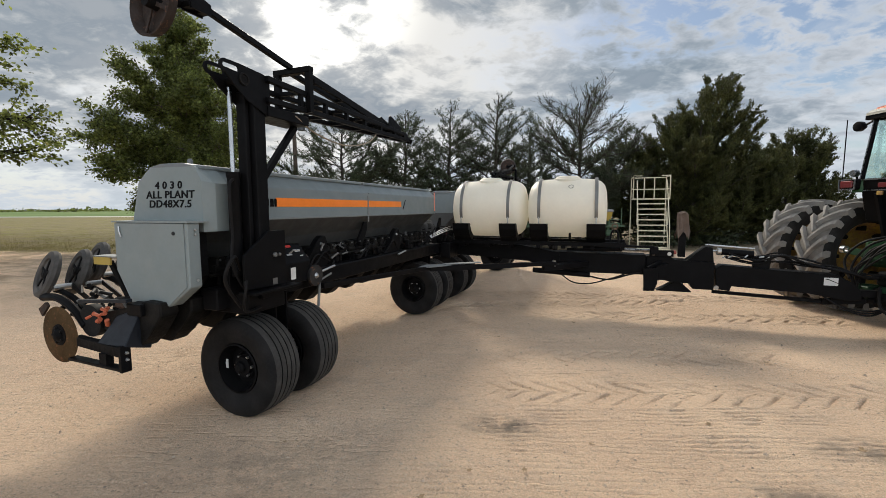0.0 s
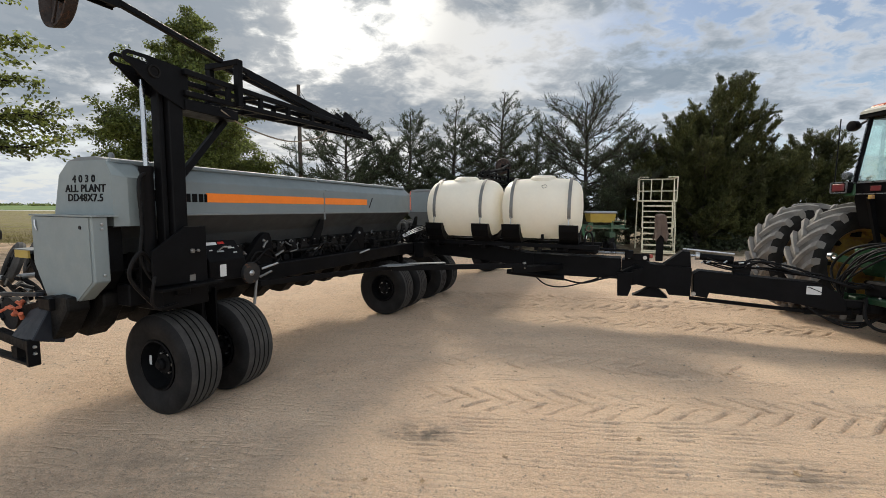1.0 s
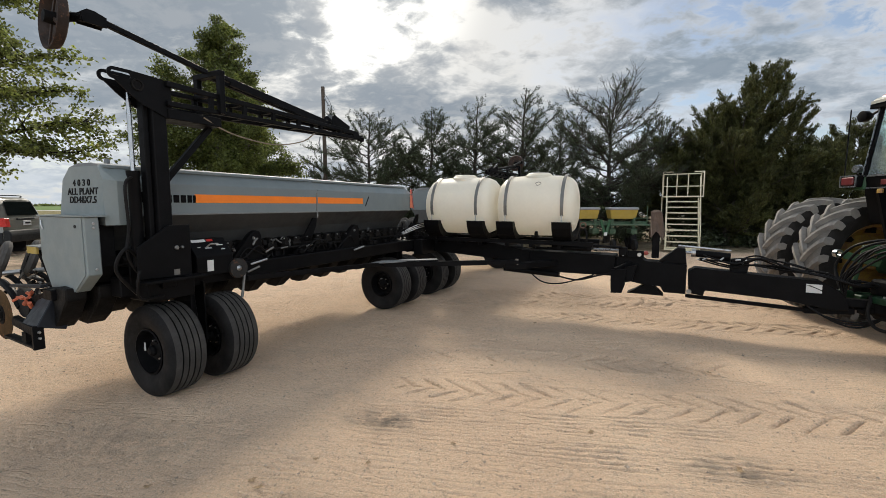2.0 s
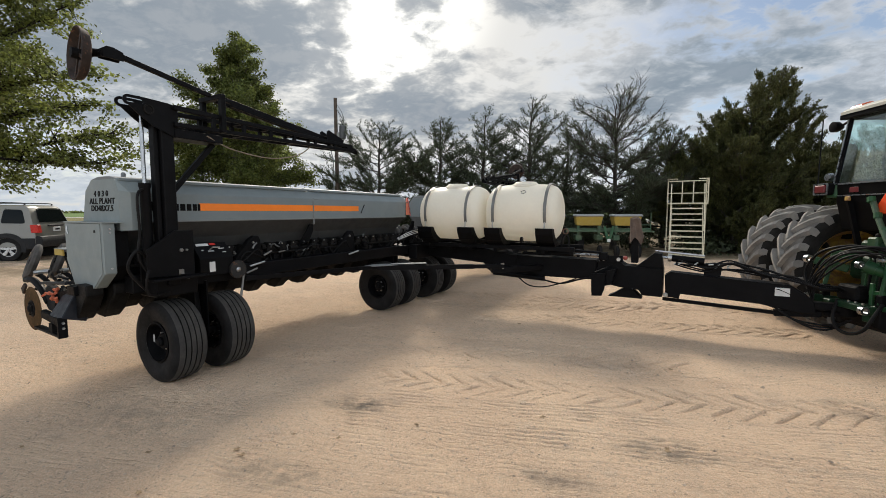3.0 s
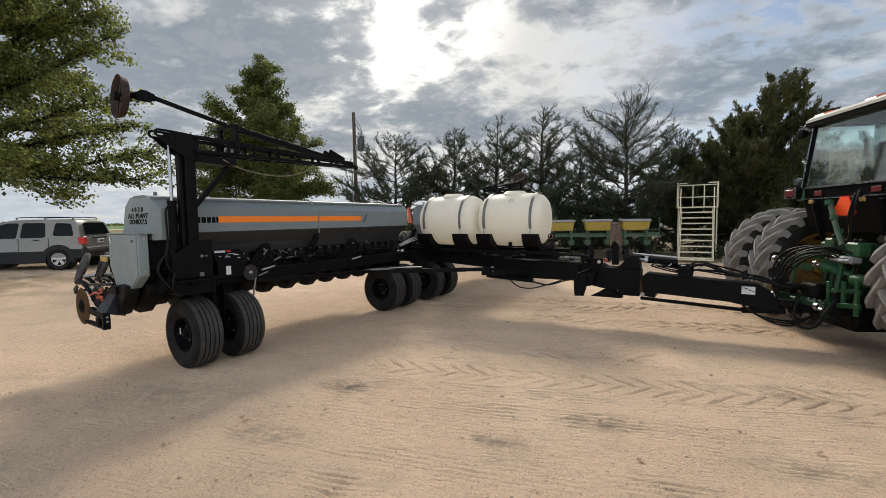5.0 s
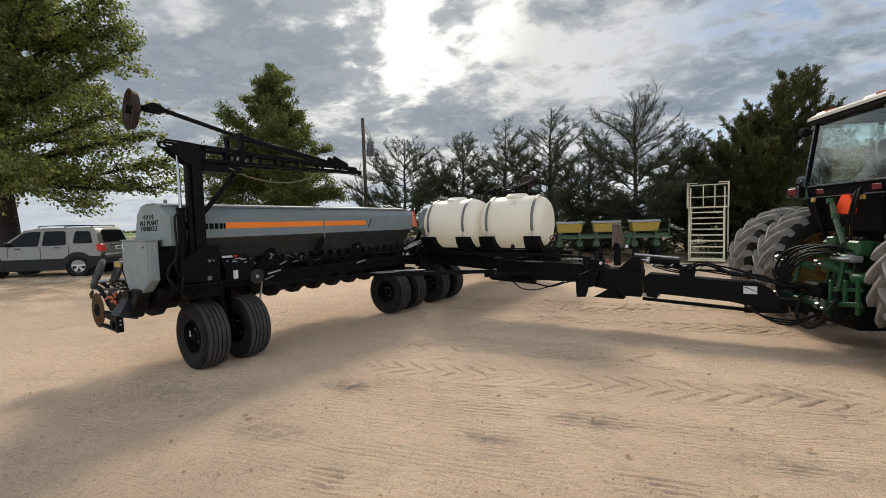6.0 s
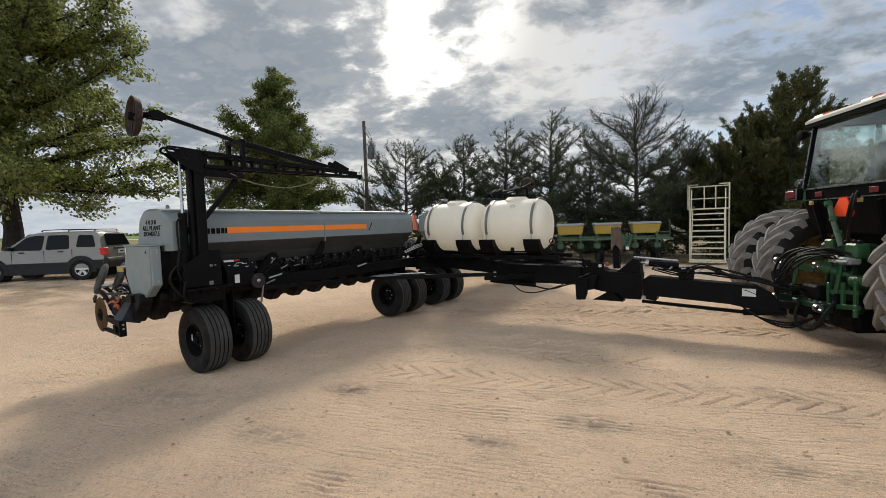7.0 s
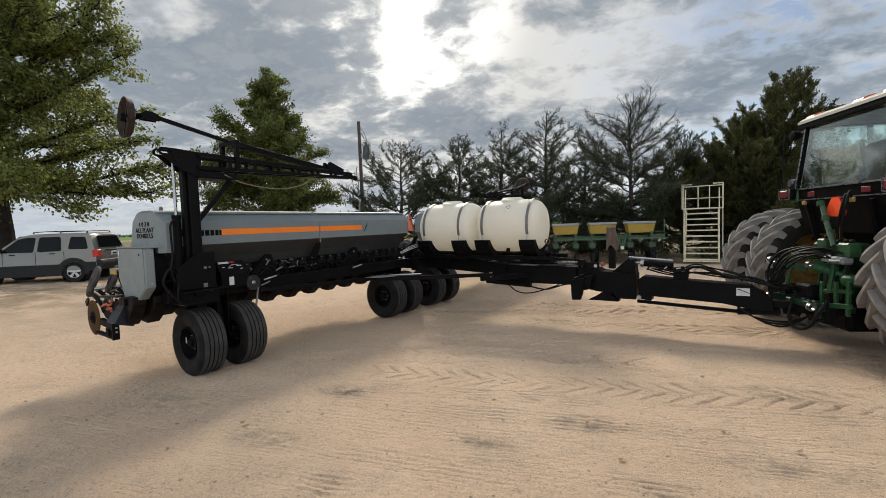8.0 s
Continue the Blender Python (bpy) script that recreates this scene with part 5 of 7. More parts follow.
# hinge block, parking stand, rear hitch section
bm = B()
prism(bm, [(-3.46, 1.0), (-3.80, 1.0), (-3.86, 0.945), (-4.40, 0.93), (-4.40, 0.51), (-4.12, 0.51), (-4.08, 0.60), (-3.80, 0.61), (-3.46, 0.67)], "x", 4.74, 5.06, 0.008)
hitch = part("hitch_tongue", bm, BLACK, drill, "black hinged hitch tongue with hoses")
for y in (-3.56, -3.78):
    part("hinge_pin", lathe(B(), [(4.70, 0.028), (4.74, 0.032)], 12, "x", (0, y, 1.045)), STEEL, hitch)
part("hinge_plate", prism(B(), [(-3.50, 1.10), (-3.84, 1.10), (-3.84, 1.0), (-3.50, 1.0)], "x", 4.715, 4.735, 0.003), BLACK, hitch)
part("gate_lug", beam(B(), (4.75, -3.68, 0.90), (4.56, -3.47, 0.80), 0.05, 0.10, 0.006), BLACK, hitch)
bm = B()
prism(bm, [(-3.41, 0.82), (-3.62, 0.84), (-3.61, 0.60), (-3.57, 0.48), (-3.44, 0.48), (-3.42, 0.52), (-3.415, 0.66)], "x", 4.535, 4.585, 0.004)
box(bm, 4.535, 4.70, -3.50, -3.42, 0.475, 0.49)
prism(bm, [(-3.55, 0.62), (-3.70, 0.66), (-3.76, 0.90), (-3.60, 0.86)], "x", 4.59, 4.74)
part("stop_lug", bm, BLACK, hitch)
bm = B()
box(bm, 4.84, 4.96, -4.00, -3.90, 0.46, 0.72, 0.005)
prism(bm, [(-3.62, 0.445), (-4.12, 0.445), (-4.10, 0.47), (-3.98, 0.58), (-3.90, 0.62), (-3.72, 0.50)], "x", 4.80, 5.0, 0.004)
part("parking_foot", bm, BLACK, hitch, "black folded parking foot")
part("hole_strip", box(B(), 4.832, 4.838, -3.985, -3.945, 0.55, 0.70), STEEL, hitch)
part("wedge_plate", prism(B(), [(-4.02, 0.935), (-4.27, 1.16), (-4.37, 1.155), (-4.395, 0.932)], "x", 4.78, 5.02, 0.006), BLACK, hitch, "black wedge-shaped upright")
bm = prism(B(), [(-4.44, 0.52), (-4.42, 0.83), (-4.50, 0.89), (-5.30, 0.84), (-5.90, 0.81), (-6.08, 0.70), (-6.16, 0.60), (-6.18, 0.47), (-6.02, 0.45), (-5.58, 0.53), (-4.63, 0.585), (-4.62, 0.50)], "x", 4.78, 5.04, 0.008)
draw = part("draw_tongue", bm, BLACK, hitch, "black tapering draw tongue")
part("lower_pivot", lathe(B(), [(4.76, 0.03), (4.78, 0.035)], 12, "x", (0, -4.44, 0.545)), STEEL, draw)
part("draw_label", box(B(), 4.772, 4.777, -5.90, -5.74, 0.66, 0.77), WHITE, draw, "white decal with a bent black line")
bm = prism(B(), [(-5.74, 0.75), (-5.78, 0.755), (-5.90, 0.70), (-5.90, 0.69), (-5.80, 0.735)], "x", 4.7685, 4.7705)
part("decal_line", bm, BLACK, draw)
bm = beam(B(), (4.86, -4.40, 0.47), (4.86, -5.80, 0.415), 0.04, 0.05, 0.004)
beam(bm, (4.86, -5.75, 0.415), (4.9, -6.25, 0.45), 0.09, 0.08, 0.006)
part("safety_strut", bm, BLACK, draw)
bm = B()
box(bm, 4.84, 4.98, -6.45, -6.10, 0.50, 0.60, 0.012)
lathe(bm, [(0.46, 0.07), (0.46, 0.11), (0.60, 0.11), (0.60, 0.07)], 18, "z", (4.91, -6.50, 0), closed=True)
part("hitch_clevis", bm, BLACK_MATT, draw)
# top cylinder with rods, hose bundle
bm = B()
sweep(bm, [(4.90, -4.46, 1.09), (4.90, -4.92, 1.06)], 0.05, 14)
tc = part("tongue_cylinder", bm, BLACK, draw, "black hydraulic cylinder on the tongue", True)
part("cylinder_rod", sweep(B(), [(4.90, -4.30, 1.10), (4.90, -4.48, 1.09)], 0.02, 10), CHROME, tc, "", True)
part("cylinder_cap", sweep(B(), [(4.90, -4.45, 1.091), (4.90, -4.50, 1.087)], 0.058, 14), STEEL, tc, "", True)
part("tie_rod", sweep(B(), [(4.84, -4.28, 1.19), (4.84, -4.92, 1.145)], 0.016, 8), STEEL, tc, "", True)
bm = B()
prism(bm, [(-4.92, 0.85), (-4.93, 1.03), (-5.06, 1.05), (-5.14, 0.98), (-5.12, 0.84)], "x", 4.86, 4.96, 0.008)
part("rod_anchor", bm, BLACK_MATT, tc)
for k in range(9):
    x = 4.80 + 0.025 * k
    s = rg.random
    bm = B()
    hose(bm, [(x, -4.55 - 0.1 * s(), 1.0 + 0.08 * s()), (x, -4.95, 0.90 + 0.12 * s()), (x, -5.25, 0.93 + 0.16 * s()), (x + 0.02, -5.6, 0.90 + 0.12 * s()), (x + 0.02, -5.95, 0.85 + 0.06 * s()),
              (x, -6.25, 0.76 + 0.06 * s()), (4.88 + 0.1 * s(), -6.42, 0.74 + 0.08 * s()), (4.90 + 0.1 * s(), -6.56, 0.62 + 0.08 * s())], 0.012, 6, 6)
    part("hydraulic_hose", bm, HOSE, draw, "", True)
for k in range(3):
    bm = B()
    hose(bm, [(4.80, -5.75, 0.50), (4.77, -5.95 - 0.05 * k, 0.37 - 0.03 * k), (4.78, -6.3, 0.33 - 0.03 * k), (4.85, -6.55, 0.42)], 0.012, 6, 6)
    part("hydraulic_hose", bm, HOSE, draw, "", True)
for k in range(10):
    y, x = -4.5 - 0.9 * rg.random(), 4.80 + 0.2 * rg.random()
    bm = sweep(B(), [(x, y, 0.94 + 0.1 * rg.random()), (x + 0.01, y - 0.06, 0.95 + 0.1 * rg.random())], 0.011, 6)
    part("hose_fitting", bm, STEEL, draw, "bright hose fitting")
# dark post with a brown cover
bm = B()
box(bm, 4.95, 5.05, -4.03, -3.93, 0.98, 1.60, 0.006)
post = part("jack_post", bm, BLACK_MATT, drill, "dark upright jack post with a brown flap")
bm = B()
ring = []
for z, r, j in ((1.70, 0.03, 0.0), (1.67, 0.07, 0.01), (1.55, 0.078, 0.02), (1.42, 0.092, 0.035), (1.33, 0.11, 0.06)):
    row = []
    for q in range(14):
        a = 2 * math.pi * q / 14
        f = r * (1 + 0.22 * math.sin(3 * a + 9 * z)) + j * 0.4 * math.sin(5 * a)
        row.append(bm.verts.new((5.0 + f * math.cos(a), -3.98 + f * math.sin(a), z + j * 1.1 * math.sin(4 * a + 1))))
    ring.append(row)
for p, q in zip(ring, ring[1:]):
    for k in range(14):
        bm.faces.new((p[k], p[(k + 1) % 14], q[(k + 1) % 14], q[k]))
bm.faces.new(ring[0])
part("canvas_flap", bm, CLOTH, post, "brown weathered canvas flap")
part("knob", lathe(B(), [(4.80, 0.0), (4.81, 0.03), (4.85, 0.035), (4.87, 0.02)], 12, "x", (0, -3.86, 1.06)), material("dull_red_paint", (0.30, 0.05, 0.03), 0.5), post, "small dull red knob", True)


# ---- liquid tanks on the tongue ----
# the tank rack stands a little askew on the tongue
RACK = Matrix.Translation((4.86, -2.8, 0)) @ Matrix.Rotation(radians(2.8), 4, "Z") @ Matrix.Translation((-4.86, 2.8, 0))


def tank(y0, y1, label, letters):
    ym = (y0 + y1) / 2
    t = thing("liquid_tank", DRILL @ RACK @ pose(4.86, ym - 0.035, 1.215), label, "tank", "tanks on the drill tongue")
    h = (y0 - y1) / 2
    r, cz = 0.49, 0.545
    prof = [(-h, 0.10), (-h + 0.014, 0.28), (-h + 0.045, 0.375), (-h + 0.10, 0.435), (-h + 0.18, r * 0.96), (-h + 0.32, r * 0.99), (-0.05, r * 1.004), (0.05, r * 1.004), (h - 0.32, r * 0.99), (h - 0.18, r * 0.96), (h - 0.10, 0.435), (h - 0.045, 0.375), (h - 0.014, 0.28), (h, 0.10)]
    bm = lathe(B(), prof, 48, "y", (0, 0, cz))
    for v in bm.verts:
        if v.co.z < 0.06:
            v.co.z = 0.06 + (v.co.z - 0.06) * 0.25
    part("shell", bm, POLY, t, "cream-white translucent plastic shell", True)
    bm = lathe(B(), [(0.985 + 0.05, 0.20), (1.052, 0.20), (1.075, 0.17), (1.075, 0.0)], 28, "z", (0, 0.0, 0))
    part("lid", bm, POLY, t, "white screw lid", True)
    bm = lathe(B(), [(0.985, 0.24), (1.03, 0.23), (1.045, 0.20), (1.045, 0.0)], 28, "z")
    part("neck", bm, POLY, t, "", True)
    for sy in ((h - 0.22, -h + 0.26) if not letters else (h - 0.21, -h + 0.175)):
        bm = B()
        arc = [(math.cos(a) * (r + 0.006), cz + math.sin(a) * (r + 0.006)) for a in np.linspace(radians(198), radians(-18), 30)]
        for k in range(len(arc) - 1):
            (xa, za), (xb, zb) = arc[k], arc[k + 1]
            for q in ((xa, za, xb, zb),):
                vs = [bm.verts.new(p) for p in ((xa, sy - 0.025, za), (xa, sy + 0.025, za), (xb, sy + 0.025, zb), (xb, sy - 0.025, zb))]
                bm.faces.new(vs)
        bmesh.ops.remove_doubles(bm, verts=bm.verts, dist=1e-5)
        g = bmesh.ops.extrude_face_region(bm, geom=bm.faces[:])
        for v in [v for v in g["geom"] if isinstance(v, bmesh.types.BMVert)]:
            d = Vector((v.co.x, 0, v.co.z - cz)).normalized()
            v.co += d * 0.004
        st = part("strap", bm, STRAP, t, "grey galvanised hold-down strap", True)
        for s in (-1, 1):
            part("strap_bolt", sweep(B(), [(s * 0.485, sy, 0.40), (s * 0.505, sy, 0.22)], 0.010, 6), STEEL, st)
        bm = B()
        circ = [(-(r + 0.008) * math.cos(a), cz - (r + 0.008) * math.sin(a)) for a in np.linspace(radians(30), radians(150), 14)]
        prism(bm, [(-0.535, 0.30)] + [(x, max(z, 0.05)) for x, z in circ] + [(0.535, 0.30), (0.515, 0.20), (0.44, 0.085), (0.30, 0.0), (-0.30, 0.0), (-0.44, 0.085), (-0.515, 0.20)], "y", sy - 0.14, sy + 0.14, 0.0)
        part("saddle", bm, BLACK, t, "black formed saddle")
    # moulded panel outline and a faint mark
    bm = B()
    hose(bm, [(-0.355, -0.02, 0.895), (-0.33, -0.07, 0.917), (-0.36, -0.11, 0.89), (-0.385, -0.06, 0.862), (-0.355, -0.02, 0.895)], 0.003, 4, 5)
    if letters:
        part("felt_pen_ring", bm, INTERIOR, t, "small hand-drawn dark ring")
        part("outlet_flange", lathe(B(), [(-0.035, 0.05), (0.0, 0.05)], 16, "y", (-0.42, -0.05, 0.10)), BLACK_MATT, t, "", True)
    else:
        bm.free()
    return t


tank(-0.24, -1.52, "cream-white plastic liquid tank strapped on black saddles, beside seed box", False)
tank(-1.555, -2.82, "cream-white plastic liquid tank on black saddles, marked with a small ring", True)
# hose coupling standing at the front tank's end
hc = thing("hose_coupling", DRILL @ pose(4.62, -2.98, 1.215), "black hose coupling with rusty ring on the tongue rail", "coupling")
bm = B()
hose(bm, [(0, 0.06, 0.0), (0, 0.05, 0.14), (0, 0.0, 0.20), (0, -0.05, 0.14), (0, -0.06, 0.0)], 0.014, 8, 6)
part("hose_arch", bm, HOSE, hc, "", True)
part("ring", lathe(B(), [(-0.015, 0.035), (-0.015, 0.05), (0.015, 0.05), (0.015, 0.035)], 18, "x", (0, 0, 0.25), closed=True), RUST, hc, "rusty brown ring", True)

# the far wing carries the same mast and marker, mirrored
copy_thing(mast, Matrix.Translation((9.8, 0, -0.17)) @ Matrix.Diagonal((-1, 1, 1, 1)))


# ---- the tractor: local x forward, y to its left, origin under the rear axle ----
TRACTOR = pose(9.12, 5.75, 0, 0, 0, 8.5)
tractor = thing("tractor", TRACTOR, "green farm tractor with cab and dual wheels, hitched to drill", "tractor")


def tyre_carcass(r, w, rim_r):
    h = w / 2
    base = r - 0.062
    prof = [(-h * 0.55, rim_r), (-h * 0.75, rim_r + 0.03), (-h * 1.0, (base + rim_r) / 2 + 0.02), (-h * 0.99, base * 0.90), (-h * 0.9, base * 0.965), (-h * 0.5, base * 0.993), (0, base),
            (h * 0.5, base * 0.993), (h * 0.9, base * 0.965), (h * 0.99, base * 0.90), (h * 1.0, (base + rim_r) / 2 + 0.02), (h * 0.75, rim_r + 0.03), (h * 0.55, rim_r)]
    return lathe(B(), prof, 64, "y", closed=True)


def tyre_lug(r, w, side):
    """One bar of the tread: from the crown, sweeping back over the shoulder."""
    h = w / 2
    base = r - 0.062
    bm = B()

    def on(v, a, lift):
        t = abs(v) / h
        rad = base * (1 - 0.035 * t ** 2.4) + lift
        return Vector((rad * math.cos(a), v, rad * math.sin(a)))

    rows = []
    m = 6
    for i in range(m + 1):
        f = i / m
        v = side * h * (-0.05 + 1.12 * f)
        a = -0.46 * f * (1 - 0.18 * f)
        wid = 0.038 + 0.034 * f
        lift = 0.066 if f < 0.95 else 0.056
        rows.append([on(v, a - wid, -0.01), on(v, a - wid * 0.62, lift), on(v, a + wid * 0.62, lift), on(v, a + wid, -0.01)])
    v, a = side * h * 1.08, -0.385
    rows.append([Vector(((base * 0.86) * math.cos(a + d), v, (base * 0.86) * math.sin(a + d))) for d in (-0.055, -0.035, 0.035, 0.055)])
    vs = [[bm.verts.new(p) for p in row] for row in rows]
    for p, q in zip(vs, vs[1:]):
        for j in range(3):
            bm.faces.new((p[j], p[j + 1], q[j + 1], q[j]))
    bm.faces.new(vs[0])
    bm.faces.new(vs[-1][::-1])
    return bm


def tractor_wheel(x, y, r, w, rim_r, out, label, n=20):
    """Wheel: hub > tyre, rim, dish and nuts; out is +1 when the dish faces left."""
    hub = part("wheel", lathe(B(), [(-0.12, 0.0), (-0.12, 0.12), (0.12, 0.12), (0.12, 0.0)], 20, "y"), YELLOW, tractor, label, True, pose(x, y, r))
    ty = part("tyre", tyre_carcass(r, w, rim_r), RUBBER_DARK, hub, "grey dusty lugged tractor tyre", True)
    ty.data.materials.append(RUBBER_FLOOR)
    for f in ty.data.polygons:
        f.material_index = int(min(math.hypot(ty.data.vertices[v].co.x, ty.data.vertices[v].co.z) for v in f.vertices) > (r - 0.062) * 0.955)
    first_lug = {}
    for k in range(n):
        for side in (-1, 1):
            if side not in first_lug:
                first_lug[side] = part("tread_lug", tyre_lug(r, w, side), RUBBER_GREY, ty)
                lug = first_lug[side]
            else:
                lug = new("tread_lug", first_lug[side].data)
                lug.parent = ty
            lug.matrix_basis = pose(0, 0, 0, 0, -360 * (k + (0.5 if side > 0 else 0)) / n, 0)
    h = w / 2
    bm = lathe(B(), [(-h * 0.62, rim_r + 0.035), (-h * 0.66, rim_r + 0.02), (-h * 0.55, rim_r - 0.01), (-h * 0.2, rim_r - 0.05), (h * 0.2, rim_r - 0.05), (h * 0.55, rim_r - 0.01), (h * 0.66, rim_r + 0.02), (h * 0.62, rim_r + 0.035)], 48, "y", cap=False)
    part("rim", bm, YELLOW, hub, "yellow painted rim", True)
    bm = lathe(B(), [(0.0, rim_r - 0.045), (out * 0.05, rim_r * 0.72), (out * 0.02, rim_r * 0.40), (out * 0.06, 0.14), (out * 0.06, 0.10)], 40, "y", cap=False)
    part("wheel_disc", bm, YELLOW_SHADED, hub, "worn yellow wheel centre, darkened for shade", True)
    for k in range(8):
        a = 2 * math.pi * k / 8
        part("wheel_clamp", box(B(), -0.03, 0.03, -0.10, 0.10, rim_r - 0.12, rim_r - 0.035, 0.008, pose(0, 0, 0, 0, math.degrees(a), 0)), BLACK_MATT, hub)
    return hub


first = tractor_wheel(0.34, 1.28, 0.95, 0.49, 0.535, 1, "dual rear wheel with grey lugged tyre")
copy_thing(first, pose(0.34, 2.11, 0.95, 0, 7, 0))
copy_thing(first, pose(0.34, -1.09, 0.95, 0, 11, 180))
copy_thing(first, pose(0.34, -1.92, 0.95, 0, 3, 180))
for s in (1, -1):
    tractor_wheel(3.0, s * 0.92, 0.62, 0.38, 0.34, s, "front wheel with lugged tyre", 14)
part("rear_axle", sweep(B(), [(0.34, -2.3, 0.95), (0.34, 2.3, 0.95)], 0.06, 14), STEEL, tractor, "", True)
bm = B()
box(bm, -0.30, 0.5, -0.24, 0.24, 0.66, 1.24, 0.06)
box(bm, 0.19, 0.49, -1.0, 1.0, 0.81, 1.09, 0.05)
part("transmission", bm, GREEN_SHADED, tractor, "green transmission housing, darkened for shade")
part("chassis", box(B(), 0.4, 2.9, -0.24, 0.24, 0.72, 1.25, 0.03), GREEN, tractor)
bm = prism(B(), [(1.55, 1.25), (1.55, 1.98), (3.2, 1.82), (3.42, 1.70), (3.45, 1.0), (2.9, 0.95)], "y", -0.42, 0.42, 0.04)
part("hood", bm, GREEN, tractor, "green engine hood")
part("front_axle", box(B(), 2.87, 3.13, -0.80, 0.80, 0.50, 0.68, 0.02), GREEN, tractor)
part("belly_tank", box(B(), 0.5, 1.3, 0.3, 0.72, 0.55, 1.0, 0.04), BLACK_MATT, tractor)

# fenders and rear panel
for s in (1, -1):
    bm = B()
    prism(bm, [(-0.22, 1.98), (-0.20, 2.18), (0.35, 2.22), (0.9, 2.0)], "y", s * 0.80, s * 0.97, 0.02)
    part("fender_shoulder", bm, GREEN, tractor, "green fender shoulder")
    # lamp cluster
    bm = box(B(), -0.30, -0.16, s * 0.83, s * 1.08, 2.02, 2.19, 0.02)
    lc = part("tail_lamp_box", bm, BLACK, tractor, "black tail lamp housing with bright rim")
    part("tail_lens", box(B(), -0.325, -0.295, s * 0.86, s * 1.05, 2.05, 2.16, 0.012), DULLRED, lc, "red tail lens")
    bm = B()
    for a, b in (((s * 0.835, 2.03), (s * 1.075, 2.03)), ((s * 0.835, 2.18), (s * 1.075, 2.18)), ((s * 0.835, 2.03), (s * 0.835, 2.18)), ((s * 1.075, 2.03), (s * 1.075, 2.18))):
        beam(bm, (-0.305, *a), (-0.305, *b), 0.016, 0.016, 0, (1, 0, 0))
    part("lamp_bezel", bm, CHROME, lc, "bright metal bezel")
    bm = lathe(B(), [(-0.06, 0.0), (-0.06, 0.05), (0.0, 0.062), (0.012, 0.058)], 16, "x", (-0.18, s * 0.94, 2.275))
    part("mirror_lamp", bm, CHROME, lc, "", True)
    part("lamp_stalk", sweep(B(), [(-0.15, s * 0.94, 2.19), (-0.15, s * 0.94, 2.26)], 0.014, 6), BLACK, lc)
    part("side_reflector", box(B(), -0.345, -0.325, s * 0.40, s * 0.48, 1.93, 1.985, 0.004), YELLOW, tractor, "small amber reflector")
    part("fender_stay", beam(B(), (-0.22, s * 0.57, 1.96), (-0.06, s * 0.54, 1.30), 0.05, 0.06), BLACK, tractor)

# cab
bm = prism(B(), [(-0.27, 1.92), (-0.29, 2.17), (1.5, 2.17), (1.5, 1.5), (-0.18, 1.5)], "y", -0.80, 0.80, 0.02)
cab = part("cab", bm, BLACK, tractor, "black cab with tinted glass and pale roof", at=pose(0.09, 0.02, 0.015))
part("sill_trim", box(B(), -0.302, -0.288, -0.83, 0.83, 2.145, 2.165), CHROME, cab, "bright trim strip")
part("lower_trim", box(B(), -0.285, -0.270, -0.83, 0.83, 1.985, 2.0), CHROME, cab, "bright trim strip")
for y in (0.50, -0.47):
    part("marker_lens", box(B(), -0.294, -0.281, y - 0.07, y + 0.07, 2.03, 2.10, 0.004), DULLRED, cab, "small red marker lens")
CORN = {}
for s in (1, -1):
    for name, lo, hi in (("rear", (-0.27, s * 0.82, 2.17), (-0.18, s * 0.76, 3.06)), ("front", (1.48, s * 0.74, 2.17), (1.36, s * 0.70, 3.06))):
        bm = beam(B(), lo, hi, 0.05, 0.06, 0.008, (1, 0, 0))
        part("pillar", bm, BLACK, cab, "black cab pillar")
        if name == "rear":
            part("pillar_trim", beam(B(), (lo[0] - 0.034, lo[1], lo[2]), (hi[0] - 0.034, hi[1], hi[2]), 0.012, 0.016, 0, (1, 0, 0)), CHROME, cab, "thin bright pillar trim")
        CORN[name, s] = (Vector(lo), Vector(hi))


def pane(a, b, c, d, name="window_pane"):
    bm = B()
    vs = [bm.verts.new(p) for p in (a, b, c, d)]
    f = bm.faces.new(vs)
    n = (Vector(b) - Vector(a)).cross(Vector(c) - Vector(a)).normalized() * 0.006
    g = bmesh.ops.extrude_face_region(bm, geom=[f])
    bmesh.ops.translate(bm, vec=n, verts=[v for v in g["geom"] if isinstance(v, bmesh.types.BMVert)])
    ob = part(name, bm, GLASS_CAB, cab, "greenish tinted glass pane")
    ob.visible_shadow = False
    return ob


rl, rr, fl, fr = CORN["rear", 1], CORN["rear", -1], CORN["front", 1], CORN["front", -1]
pane(rl[0], rr[0], rr[1], rl[1])
pane(rl[0], fl[0], fl[1], rl[1])
pane(rr[0], fr[0], fr[1], rr[1])
pane(fl[0], fr[0], fr[1], fl[1])
bm = B()
for a, b in ((rl[1], rr[1]), (rl[1], fl[1]), (rr[1], fr[1]), (fl[1], fr[1])):
    beam(bm, a + Vector((0, 0, 0.03)), b + Vector((0, 0, 0.03)), 0.07, 0.08, 0.004)
part("roof_rail", bm, BLACK, cab)
bm = B()
prism(bm, [(-0.28, 3.12), (-0.28, 3.15), (-0.18, 3.215), (0.1, 3.26), (1.3, 3.27), (1.60, 3.20), (1.64, 3.12)], "y", -0.86, 0.86, 0.035)
roof = part("roof", bm, ROOFWHITE, cab, "pale weathered cab roof")
part("roof_liner", box(B(), -0.27, 1.62, -0.85, 0.85, 3.055, 3.12, 0.006), BLACK, cab)
